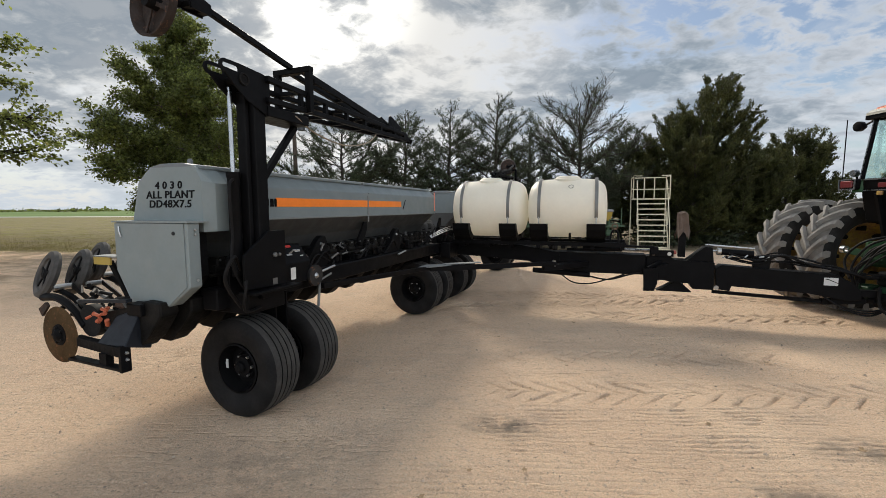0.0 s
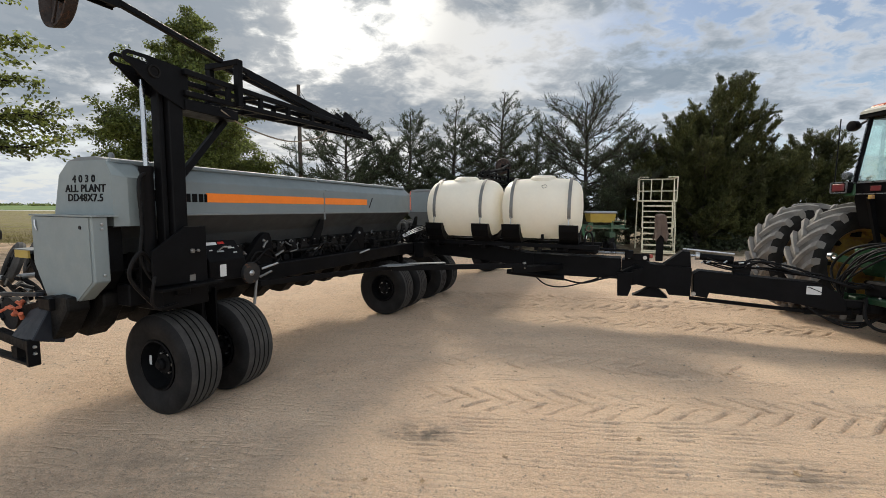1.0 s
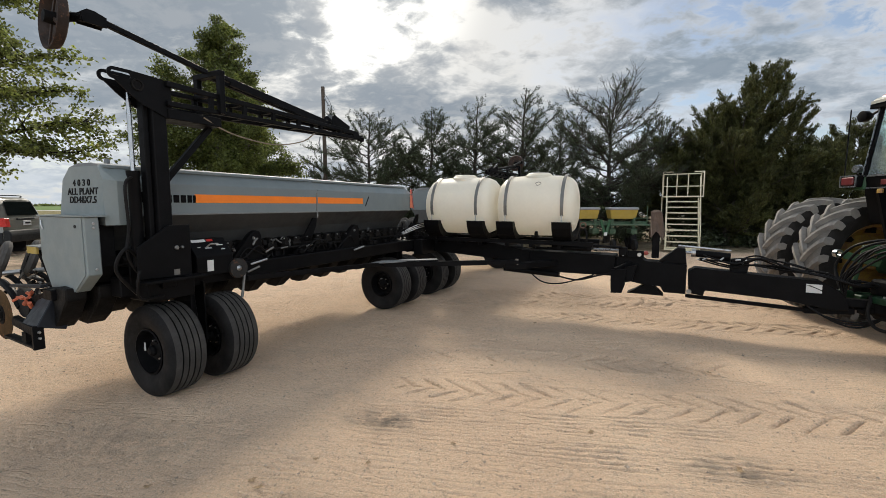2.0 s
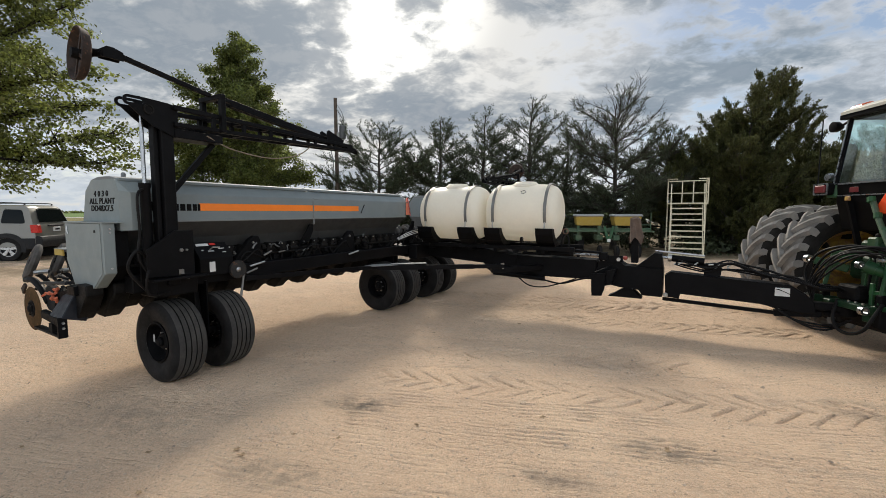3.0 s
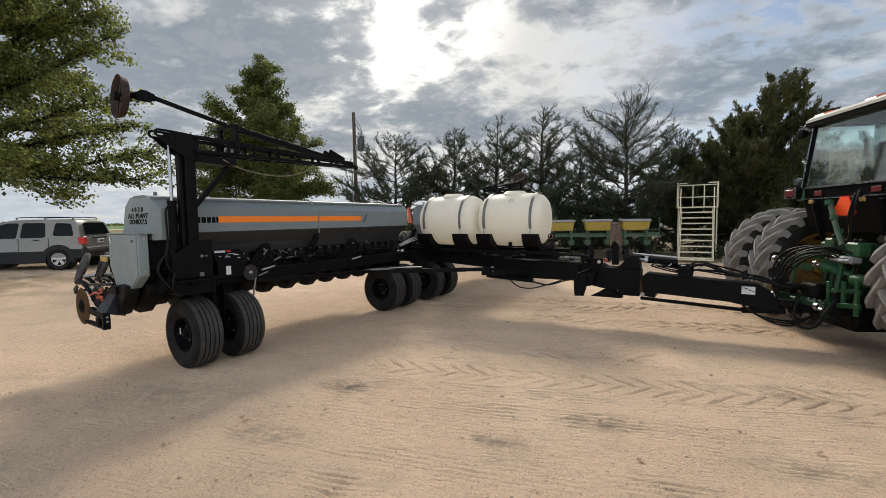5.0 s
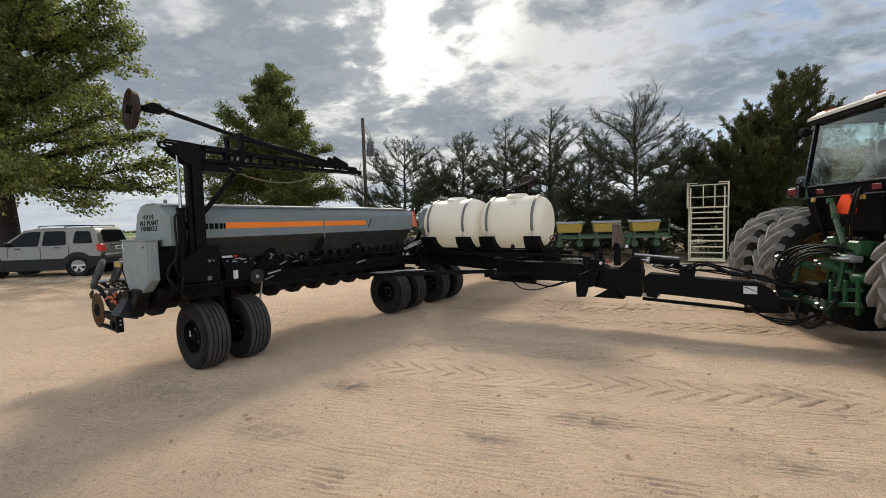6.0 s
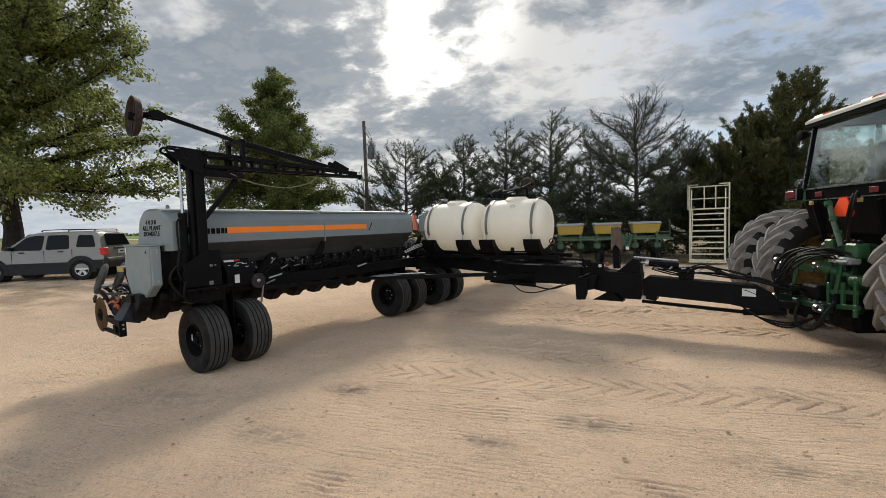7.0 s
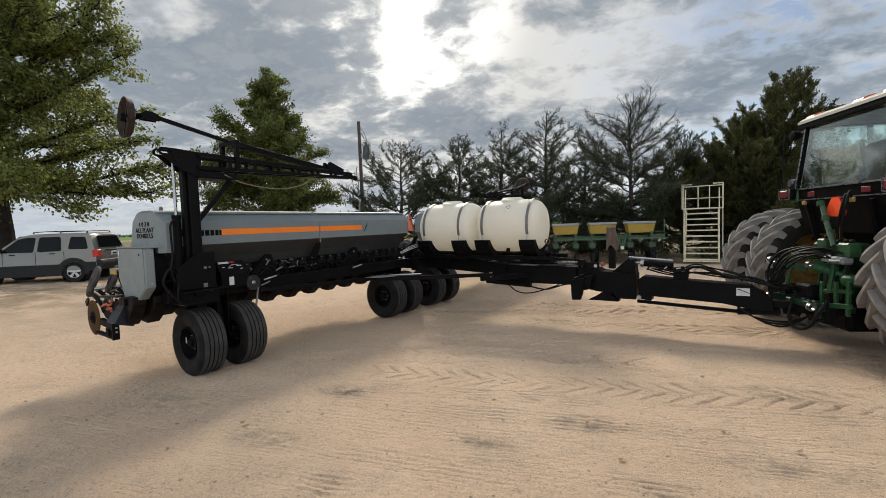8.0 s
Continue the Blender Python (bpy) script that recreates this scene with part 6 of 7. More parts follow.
for y in (0.68, -0.20, -0.66):
    part("warning_lamp", prism(B(), [(-0.22, 3.17), (-0.19, 3.225), (-0.10, 3.255), (-0.04, 3.255), (-0.04, 3.20)], "y", y - 0.09, y + 0.09, 0.008), AMBER, roof, "orange warning lamp")
for s in (1, -1):
    wl = part("work_lamp", lathe(B(), [(-0.09, 0.06), (-0.085, 0.075), (-0.02, 0.075), (0.05, 0.03), (0.06, 0.0)], 18, "x"), BLACK, roof, "round black work lamp", True, pose(-0.20, s * 0.94, 2.98))
    part("lens", lathe(B(), [(-0.088, 0.0), (-0.088, 0.062)], 18, "x", cap=False), CHROME, wl, "", True)
    part("lamp_bracket", sweep(B(), [(-0.17, s * 0.92, 3.0), (-0.15, s * 0.82, 3.05)], 0.016, 6), BLACK, roof)
part("antenna", sweep(B(), [(-0.36, 1.04, 2.16), (-0.35, 1.045, 2.55), (-0.33, 1.06, 3.10)], 0.008, 6), BLACK, cab)
# interior seen through the glass
bm = B()
box(bm, 0.25, 0.75, -0.26, 0.26, 2.0, 2.16, 0.04)
box(bm, 0.20, 0.34, -0.26, 0.26, 2.1, 2.72, 0.05)
part("seat", bm, INTERIOR, cab, "dark cab seat")
bm = B()
sweep(bm, curve_pts([(1.0 + 0.03 * math.sin(a), 0.2 * math.cos(a), 2.45 + 0.16 * math.sin(a)) for a in np.linspace(0, 2 * math.pi, 13)], 3), 0.014, 6)
part("steering_wheel", bm, INTERIOR, cab)
part("console", box(B(), 1.1, 1.44, -0.3, 0.3, 2.17, 2.42, 0.03), INTERIOR, cab)
part("door_post", box(B(), 0.62, 0.68, 0.765, 0.795, 2.17, 3.06), BLACK, cab)
part("door_post", box(B(), 0.62, 0.68, -0.795, -0.765, 2.17, 3.06), BLACK, cab)

# slow-vehicle triangle, hitch and hydraulics
bm = prism(B(), [(-0.15, 1.76), (0.15, 1.76), (0.18, 1.81), (0.06, 2.0), (-0.06, 2.0), (-0.18, 1.81)], "x", 0.0, 0.006)
part("slow_vehicle_sign", bm, SAFETY, tractor, "bright orange-red slow vehicle triangle", at=pose(-0.34, -0.16, 0.0))
part("sign_edge", prism(B(), [(-0.16, 1.75), (0.16, 1.75), (0.195, 1.81), (0.065, 2.012), (-0.065, 2.012), (-0.195, 1.81)], "x", 0.007, 0.012), RED, tractor, "", at=pose(-0.34, -0.16, 0.0))
part("sign_stem", box(B(), -0.335, -0.315, -0.25, -0.21, 1.42, 1.74), YELLOW, tractor)
bm = B()
sweep(bm, [(-0.36, 0.05, 1.95), (-0.40, -0.10, 1.70), (-0.46, -0.34, 1.38)], 0.032, 10)
part("top_link", bm, GREEN_OLD, tractor, "green stowed top link", True)
for k, (y, z) in enumerate(((0.05, 1.96), (-0.08, 1.76), (-0.20, 1.58))):
    part("link_collar", sweep(B(), [(-0.37 - 0.02 * k, y, z), (-0.38 - 0.02 * k, y - 0.02, z - 0.06)], 0.045, 8), GREEN, tractor)
for y, z0 in ((-0.34, 1.85), (-0.40, 1.88)):
    bm = B()
    hose(bm, [(-0.32, y, z0 + 0.12), (-0.36, y - 0.03, z0 + 0.18), (-0.42, y - 0.05, z0), (-0.42, y, z0 - 0.22), (-0.40, y + 0.05, z0 - 0.5), (-0.45, y + 0.1, z0 - 0.66)], 0.016, 7, 6)
    part("cab_hose", bm, HOSE, tractor, "", True)
part("coupler_block", box(B(), -0.56, -0.42, -0.62, -0.42, 1.17, 1.26, 0.02), GALV, tractor, "steel hydraulic coupler block")
for y in (-0.58, -0.52, -0.46):
    part("coupler", sweep(B(), [(-0.56, y, 1.215), (-0.66, y + 0.03, 1.22)], 0.022, 8), STEEL, tractor, "", True)
for s in (1, -1):
    bm = B()
    beam(bm, (-0.22, s * 0.28, 1.22), (-0.52, s * 0.40, 1.20), 0.07, 0.11, 0.012)
    arm = part("lift_arm", bm, GREEN, tractor, "green hitch lift arm")
    part("lift_link", sweep(B(), [(-0.50, s * 0.40, 1.18), (-0.58, s * 0.42, 0.68)], 0.026, 8), GREEN, arm)
    bm = B()
    beam(bm, (-0.20, s * 0.32, 0.56), (-0.74, s * 0.44, 0.62), 0.05, 0.10, 0.01)
    low = part("lower_link", bm, GREEN_SHADED, tractor, "green lower link arm with ball end")
    part("ball_end", lathe(B(), [(-0.03, 0.03), (-0.03, 0.05), (0.03, 0.05), (0.03, 0.03)], 16, "y", (-0.78, s * 0.45, 0.62), closed=True), CHROME, low, "", True)
    part("sway_block", box(B(), -0.62, -0.44, s * 0.24, s * 0.36, 0.45, 0.62, 0.012), GREEN_SHADED, tractor)
bm = B()
beam(bm, (-0.36, 0.30, 1.02), (-0.64, 0.52, 1.115), 0.05, 0.10, 0.01)
tl = part("raised_link", bm, GREEN, tractor, "green link arm with bright ball end")
part("ball_end", lathe(B(), [(-0.03, 0.03), (-0.03, 0.055), (0.03, 0.055), (0.03, 0.03)], 16, "y", (-0.69, 0.56, 1.13), closed=True), CHROME, tl, "", True)
bm = B()
beam(bm, (-0.15, 0.0, 0.52), (-0.80, 0.05, 0.46), 0.10, 0.06, 0.008)
part("drawbar", bm, BLACK_MATT, tractor)
# black box added to fill the dark mass under the tractor
part("underaxle_block", box(B(), -0.30, 0.9, -0.36, 0.50, 0.27, 0.54, 0.06), BLACK_MATT, tractor, "black block added for the dark mass below the axle")
bm = B()
box(bm, -0.55, -0.35, -0.45, 0.45, 0.50, 0.60, 0.012)
box(bm, -0.60, -0.50, -0.46, -0.38, 0.40, 0.80, 0.01)
box(bm, -0.60, -0.50, 0.38, 0.46, 0.40, 0.80, 0.01)
part("hitch_frame", bm, BLACK_MATT, tractor, "black hitch frame")
part("pto_shield", box(B(), -0.62, -0.42, -0.16, 0.16, 0.66, 0.86, 0.03), BLACK_MATT, tractor)
rh = random.Random(9)
for k in range(5):
    y = -0.2 + 0.08 * k
    bm = B()
    hose(bm, [(-0.62, y * 0.4 - 0.46, 1.22), (-0.70, y - 0.3, 1.27 + 0.05 * rh.random()), (-0.82, y - 0.05, 1.16 + 0.1 * rh.random()), (-0.88, 0.12 + 0.15 * rh.random(), 0.86), (-0.90, 0.15, 0.60 + 0.1 * rh.random())], 0.012, 7, 6)
    part("hydraulic_hose", bm, HOSE, tractor, "black hydraulic hose", True)
bm = B()
hose(bm, [(-0.70, 0.02, 0.66), (-0.82, -0.08, 0.46), (-0.86, -0.22, 0.34), (-0.86, -0.40, 0.33), (-0.84, -0.55, 0.42), (-0.76, -0.58, 0.60), (-0.62, -0.50, 0.70)], 0.02, 8, 8)
part("hanging_hose", bm, HOSE, tractor, "thick hose loop hanging below the drawbar", True)
part("rockshaft_housing", box(B(), -0.46, -0.20, -0.58, 0.06, 1.26, 1.42, 0.03), GREEN_SHADED, tractor, "green rockshaft housing, darkened for shade")
part("valve_body", box(B(), -0.50, -0.34, -0.22, -0.08, 1.31, 1.47, 0.02), GREEN, tractor, "green valve body")
part("valve_body", box(B(), -0.50, -0.34, -0.63, -0.44, 1.25, 1.43, 0.02), GREEN, tractor)
for y, z in ((-0.15, 1.47), (-0.50, 1.43), (-0.58, 1.43), (-0.36, 1.42)):
    part("valve_cap", lathe(B(), [(z - 0.01, 0.03), (z + 0.03, 0.03), (z + 0.045, 0.016)], 10, "z", (-0.42, y, 0)), CASTING, tractor, "", True)
bm = sweep(B(), [(-0.36, -0.46, 0.99), (-0.56, -0.27, 1.10)], 0.062, 14)
lc = part("lift_cylinder", bm, GREEN, tractor, "green hydraulic lift cylinder", True)
part("cylinder_head", sweep(B(), [(-0.54, -0.29, 1.088), (-0.61, -0.22, 1.125)], 0.075, 14), GREEN, lc, "", True)
part("ball_end", lathe(B(), [(-0.03, 0.02), (-0.03, 0.045), (0.03, 0.045), (0.03, 0.02)], 16, "y", (-0.65, -0.20, 1.135), closed=True), CHROME, lc, "", True)
bm = sweep(B(), [(-0.46, -0.56, 0.97), (-0.46, -0.80, 0.99)], 0.075, 16)
part("side_cylinder", bm, GREEN, tractor, "green hydraulic cylinder lying across", True)
fr_ = part("lower_frame", beam(B(), (-0.56, -0.20, 0.605), (-0.56, -0.78, 0.69), 0.05, 0.06, 0.006), GREEN, tractor, "green welded lower frame")
part("frame_bar", beam(B(), (-0.54, -0.24, 0.80), (-0.54, -0.76, 0.86), 0.04, 0.045, 0.005), GREEN, fr_)
for y, z0, z1 in ((-0.28, 0.56, 0.92), (-0.52, 0.62, 0.95), (-0.72, 0.56, 0.98)):
    part("frame_post", box(B(), -0.57, -0.53, y - 0.022, y + 0.022, z0, z1, 0.006), GREEN, fr_)
part("step_block", box(B(), -0.72, -0.58, -0.32, 0.02, 0.58, 0.66, 0.012), GREEN_SHADED, tractor, "green coupling block, darkened for shade")
for y, z in ((-0.30, 0.645), (-0.20, 0.645), (-0.10, 0.645)):
    part("block_bolt", lathe(B(), [(z + 0.01, 0.016), (z + 0.035, 0.016)], 6, "z", (-0.66, y, 0)), STEEL, tractor)
for k in range(8):
    y0 = -0.05 - 0.07 * k
    part("control_rod", sweep(B(), [(-0.40, y0, 1.24 - 0.02 * (k % 3)), (-0.46 - 0.02 * (k % 2), y0 - 0.03, 0.98), (-0.48, y0 - 0.02, 0.72 + 0.04 * (k % 3))], 0.012 + 0.004 * (k % 2), 7), (GREEN, BLACK_MATT, GREEN_SHADED, CASTING)[k % 4], tractor, "", True)
for y in (0.10, -0.05, 0.24):
    bm = B()
    hose(bm, [(-0.50, y - 0.5, 1.30), (-0.62, y - 0.3, 1.36), (-0.76, y, 1.26), (-0.80, y + 0.2, 1.0), (-0.86, 0.30, 0.74)], 0.016, 7, 6)
    part("hydraulic_hose", bm, HOSE, tractor, "", True)


# ---- trees ----
def leaf_mesh(centres, along, size, width, rng, curl=0.25):
    """Pointed leaf faces, one at every centre, lying roughly along a direction."""
    n = len(centres)
    d = along / np.maximum(np.linalg.norm(along, axis=1, keepdims=True), 1e-6)
    r = rng.standard_normal((n, 3))
    s = np.cross(d, r)
    s /= np.maximum(np.linalg.norm(s, axis=1, keepdims=True), 1e-6)
    nrm = np.cross(d, s)
    L = (size * (0.65 + 0.7 * rng.random(n)))[:, None]
    W = L * width * (0.8 + 0.4 * rng.random((n, 1)))
    a = centres - d * L * 0.5
    tipp = centres + d * L * 0.5 - nrm * L * curl
    lft = centres + s * W * 0.5 - d * L * 0.08
    rgt = centres - s * W * 0.5 + d * L * 0.08
    V = np.stack([a, lft, tipp, rgt], 1).reshape(-1, 3)
    F = np.arange(4 * n).reshape(-1, 4)
    return V, F


def quads(name, V, F, mat, parent, label):
    me = bpy.data.meshes.new(name)
    me.vertices.add(len(V))
    me.vertices.foreach_set("co", np.ascontiguousarray(V, dtype=np.float32).ravel())
    me.loops.add(F.size)
    me.loops.foreach_set("vertex_index", F.ravel().astype(np.int32))
    me.polygons.add(len(F))
    me.polygons.foreach_set("loop_start", np.arange(0, F.size, 4, dtype=np.int32))
    me.update(calc_edges=True)
    me.materials.append(mat)
    ob = new(name, me)
    ob.parent = parent
    return tagged(ob, label)


def limb_line(rng, p, d, length, bend, n=6, wob=0.08):
    pts = [np.array(p, float)]
    d = np.array(d, float)
    for k in range(n):
        d = d + np.array((0, 0, bend / n)) + rng.standard_normal(3) * wob
        d /= np.linalg.norm(d)
        pts.append(pts[-1] + d * length / n)
    return pts


def tree(name, at, label, seed, height, radius, trunk_r, clear, n_limbs, angle, bend, shape, leaves, leaf_size, leaf_w, mat, spread, kind="oak", lean=(0, 0), bare=0.0, category="tree", twigs=5, long=1.0, flat=0.7, low=0.15):
    """trunk > limbs; crown of separate leaf faces gathered on the twigs. shape(f) gives the crown's reach at a height fraction."""
    rng = np.random.default_rng(seed)
    x, y = at
    t = thing(name, pose(x, y, rise1(x, y) - 0.03), label, category)
    bm = B()
    top = [np.array((0.0, 0.0, 0.0))]
    for k in range(1, 9):
        f = k / 8
        top.append(np.array((lean[0] * f * f + rng.normal() * 0.05 * height / 10, lean[1] * f * f + rng.normal() * 0.05 * height / 10, height * 0.97 * f)))
    sweep(bm, top, trunk_r, 9, [trunk_r * (1.25 if k == 0 else 1) * (1 - 0.93 * (k / 8) ** 0.85) + 0.012 for k in range(9)])
    cs, ds = [], []
    golden = 2.39996
    for i in range(n_limbs):
        f = clear + (1 - clear) * ((i + 0.5) / n_limbs) ** 0.92 * 0.97
        k = min(int(f * 8), 7)
        p = top[k] + (top[k + 1] - top[k]) * (f * 8 - k)
        az = i * golden + rng.normal() * 0.4
        ff = (f - clear) / (1 - clear)
        reach = radius * shape(ff) * rng.uniform(0.72, 1.12)
        el = radians(angle(ff) + rng.normal() * 8)
        d = np.array((math.cos(az) * math.cos(el), math.sin(az) * math.cos(el), math.sin(el)))
        line = limb_line(rng, p, d, reach, bend(ff), 6)
        if min(q[2] for q in line[3:]) < low + (0.5 if low > 1 else 0):
            continue
        r0 = max(0.012, trunk_r * 0.42 * (1 - 0.75 * ff) * (0.5 + 0.5 * reach / radius))
        sweep(bm, line, r0, 5, [r0 * (1 - 0.85 * q / 6) + 0.004 for q in range(7)], False)
        m = max(3, int(reach * twigs))
        for j in range(m):
            g = rng.uniform(0.22 if kind == "cedar" else 0.08, 1.0)
            kk = min(int(g * 6), 5)
            q = line[kk] + (line[kk + 1] - line[kk]) * (g * 6 - kk)
            ld = line[kk + 1] - line[kk]
            ld /= np.linalg.norm(ld)
            sd = ld * 0.7 + rng.standard_normal(3) * 0.55
            sd[2] += 0.15 if kind != "cedar" else 0.10
            tl = reach * rng.uniform(0.16, 0.36) * (1.15 - 0.5 * g) * long + 0.12
            tw = limb_line(rng, q, sd / np.linalg.norm(sd), tl, bend(ff) * 0.6, 4, 0.12)
            if tw[-1][2] < low:
                continue
            sweep(bm, tw, 0.01, 3, [max(0.004, r0 * 0.30 * (1 - 0.2 * w)) * (1 - 0.18 * w) for w in range(5)], False)
            if rng.random() < bare * (0.4 + 0.9 * ff):
                continue
            cnt = max(4, int(leaves * tl))
            u = rng.random(cnt) ** 0.75 * 4
            ui = np.minimum(u.astype(int), 3)
            arr = np.array(tw)
            c = arr[ui] + (arr[ui + 1] - arr[ui]) * (u - ui)[:, None]
            c = c + rng.standard_normal((cnt, 3)) * spread * np.array((1, 1, flat)) * (0.5 + tl * 0.5)
            cs.append(c)
            dd = (arr[-1] - arr[0]) / max(tl, 0.01) + rng.standard_normal((cnt, 3)) * (0.75 if kind == "oak" else 0.42)
            if kind == "oak":
                dd[:, 2] -= 0.25
            ds.append(dd)
    part("trunk", bm, BARK_OAK if low > 1 else BARK, t, "dark grey-brown trunk with limbs")
    C, D = np.concatenate(cs), np.concatenate(ds)
    keep = C[:, 2] > low + 0.5 * (low > 1) * np.sin(C[:, 0] * 1.3 + C[:, 1])
    V, F = leaf_mesh(C[keep], D[keep], leaf_size, leaf_w, rng)
    quads("crown", V, F, mat, t, "uneven leafy crown with gaps")
    return t


round_shape = lambda f: math.sin(math.pi * (0.12 + 0.80 * f)) ** 0.7
egg_shape = lambda f: 0.98 if f < 0.25 else 0.94 * (1.02 - ((f - 0.25) / 0.77) ** 1.2) + 0.04
spire_shape = lambda f: (0.72 + 1.1 * f) if f < 0.25 else 0.95 * (1.0 - ((f - 0.25) / 0.75) ** 1.15) + 0.07

tree("oak_tree", (-17.3, 10.4), "tall spreading oak tree with green leaves beside the parked car", 11, 14.5, 6.7, 0.36, 0.16, 80, lambda f: 2 + 46 * f, lambda f: 0.12 - 0.34 * (1 - f) ** 2,
     egg_shape, 84, 0.130, 0.66, LEAF_OAK, 0.15, twigs=4.4, flat=0.5, low=1.9)
tree("pin_oak", (-8.9, 16.9), "medium green oak tree with a tall oval crown behind the drill", 26, 9.6, 3.35, 0.20, 0.12, 66, lambda f: 4 + 46 * f, lambda f: 0.1,
     spire_shape, 230, 0.105, 0.6, LEAF_FAR, 0.16, twigs=7)


def cedar(at, label, seed, height, radius, profile, n_limbs, dens, bare, lean, wind, mat, el0, el1, curve, spread=0.045, size=0.115):
    """Straight trunk with whorled limbs, flat fans of twigs on each, and sprays of scale leaves along the twigs."""
    rng = np.random.default_rng(seed)
    t = thing("cedar_tree", pose(*at, rise1(*at) - 0.03), label, "tree")
    bm = B()
    top = [np.array((lean * (k / 9) ** 1.6 + rng.normal() * 0.03, rng.normal() * 0.03, height * 0.97 * k / 9)) for k in range(10)]
    tr = 0.022 * height
    sweep(bm, top, tr, 8, [tr * (1 - 0.95 * (k / 9) ** 0.9) + 0.010 for k in range(10)])
    cs, ds = [], []
    for i in range(n_limbs):
        f = 0.05 + 0.93 * ((i + rng.uniform(0.1, 0.9)) / n_limbs)
        k = min(int(f * 9), 8)
        p = top[k] + (top[k + 1] - top[k]) * (f * 9 - k)
        az = i * 2.39996 + rng.normal() * 0.35
        reach = radius * profile(f) * rng.choice((rng.uniform(0.45, 0.8), rng.uniform(0.8, 1.1), rng.uniform(0.95, 1.25)))
        el = radians(el0 + (el1 - el0) * f + rng.normal() * 7)
        d = np.array((math.cos(az) * math.cos(el) + wind, math.sin(az) * math.cos(el), math.sin(el)))
        line = limb_line(rng, p, d / np.linalg.norm(d), reach, curve, 7, 0.11)
        r0 = max(0.010, tr * 0.36 * (1 - 0.7 * f) * (0.4 + 0.6 * reach / radius))
        sweep(bm, line, r0, 4, [r0 * (1 - 0.88 * q / 7) + 0.003 for q in range(8)], False)
        for j in range(max(6, int(reach * (11 + 26 * bare * bare + 6 * bare)))):
            g = rng.uniform(0.12, 1.0) ** 0.85
            kk = min(int(g * 7), 6)
            q = line[kk] + (line[kk + 1] - line[kk]) * (g * 7 - kk)
            ld = (line[kk + 1] - line[kk])
            ld = ld / np.linalg.norm(ld)
            lat = np.cross(ld, (0, 0, 1.0))
            lat = lat / max(np.linalg.norm(lat), 0.1)
            sd = ld * rng.uniform(0.5, 1.0) + lat * rng.uniform(-0.9, 0.9) + np.array((wind * 0.5, 0, 0.18)) + rng.standard_normal(3) * 0.32
            tl = reach * rng.uniform(0.12, 0.36) * (1.2 - 0.65 * g) + 0.10
            tw = limb_line(rng, q, sd / np.linalg.norm(sd), tl, curve * 0.6, 3, 0.10)
            sweep(bm, tw, 0.01, 3, [max(0.0045, r0 * 0.30) * (1 - 0.2 * w) for w in range(4)], False)
            if rng.random() < bare * max(0.0, 2.2 * f - 0.35):
                continue
            cnt = max(4, int(dens * tl * (1.65 - 1.05 * f) * (1 - 0.55 * bare)))
            u = rng.random(cnt) ** 0.8 * 3
            ui = np.minimum(u.astype(int), 2)
            arr = np.array(tw)
            cs.append(arr[ui] + (arr[ui + 1] - arr[ui]) * (u - ui)[:, None] + rng.standard_normal((cnt, 3)) * spread * np.array((1, 1, 0.7)))
            ds.append((arr[-1] - arr[0]) / tl + np.array((wind * 0.4, 0, 0.30)) + rng.standard_normal((cnt, 3)) * 0.42)
    part("trunk", bm, BARK_DARK, t, "dark brown trunk with limbs")
    C, D = np.concatenate(cs), np.concatenate(ds)
    keep = C[:, 2] > 0.15
    V, F = leaf_mesh(C[keep], D[keep], size, 0.30, rng)
    quads("crown", V, F, mat, t, "dark crown of fine sprays with gaps")
    return t


spreading = lambda f: max(0.0, 1.0 - f ** 1.7) ** 0.90 + 0.06
rounded = lambda f: (0.9 + 0.2 * f) * max(0.0, 1.0 - f ** 3.0) ** 0.65 + 0.10
for cx, cy, ch, cr, seed, bare, lean, dens, prof in (
        (-3.7, 20.8, 6.5, 3.3, 31, 0.15, 0.2, 95, spreading), (-0.6, 21.8, 6.8, 2.8, 32, 0.10, 0.1, 95, spreading), (1.6, 22.3, 7.2, 2.9, 33, 0.15, 0.2, 90, spreading), (4.0, 22.0, 7.8, 3.0, 34, 0.32, 0.2, 85, spreading),
        (8.1, 21.0, 7.0, 2.6, 35, 0.58, -0.1, 75, rounded), (6.0, 24.2, 6.4, 2.6, 36, 0.30, 0.1, 85, spreading), (10.6, 22.6, 6.0, 2.8, 37, 0.15, 0.2, 95, spreading)):
    cedar((cx, cy), "dark open cedar tree with spreading branches" if bare < 0.5 else "half-bare cedar tree with thin fanned upper branches", seed, ch, cr * 1.12, prof, 64, dens * 0.88, bare, lean, 0.04 if bare < 0.5 else -0.03, LEAF_CEDAR, 2, 34, 0.26, 0.040, 0.078)
for cx, cy, ch, cr, seed, lean in ((12.0, 21.6, 6.1, 3.0, 41, 1.0), (12.9, 20.4, 7.6, 3.3, 42, 1.5), (15.4, 21.2, 4.7, 2.8, 43, 0.6), (18.2, 22.0, 5.2, 2.8, 46, 0.6), (22.6, 19.5, 7.6, 2.9, 44, 0.8), (26.4, 18, 7.2, 2.9, 45, 0.9)):
    cedar((cx, cy), "dense dark green cedar tree leaning with the wind", seed, ch, cr, lambda f: 1.10 * (1.03 - f) ** 0.55, 84, 175, 0.0, lean, 0.26, LEAF_DENSE, 8, 48, 0.55, 0.045, 0.092)
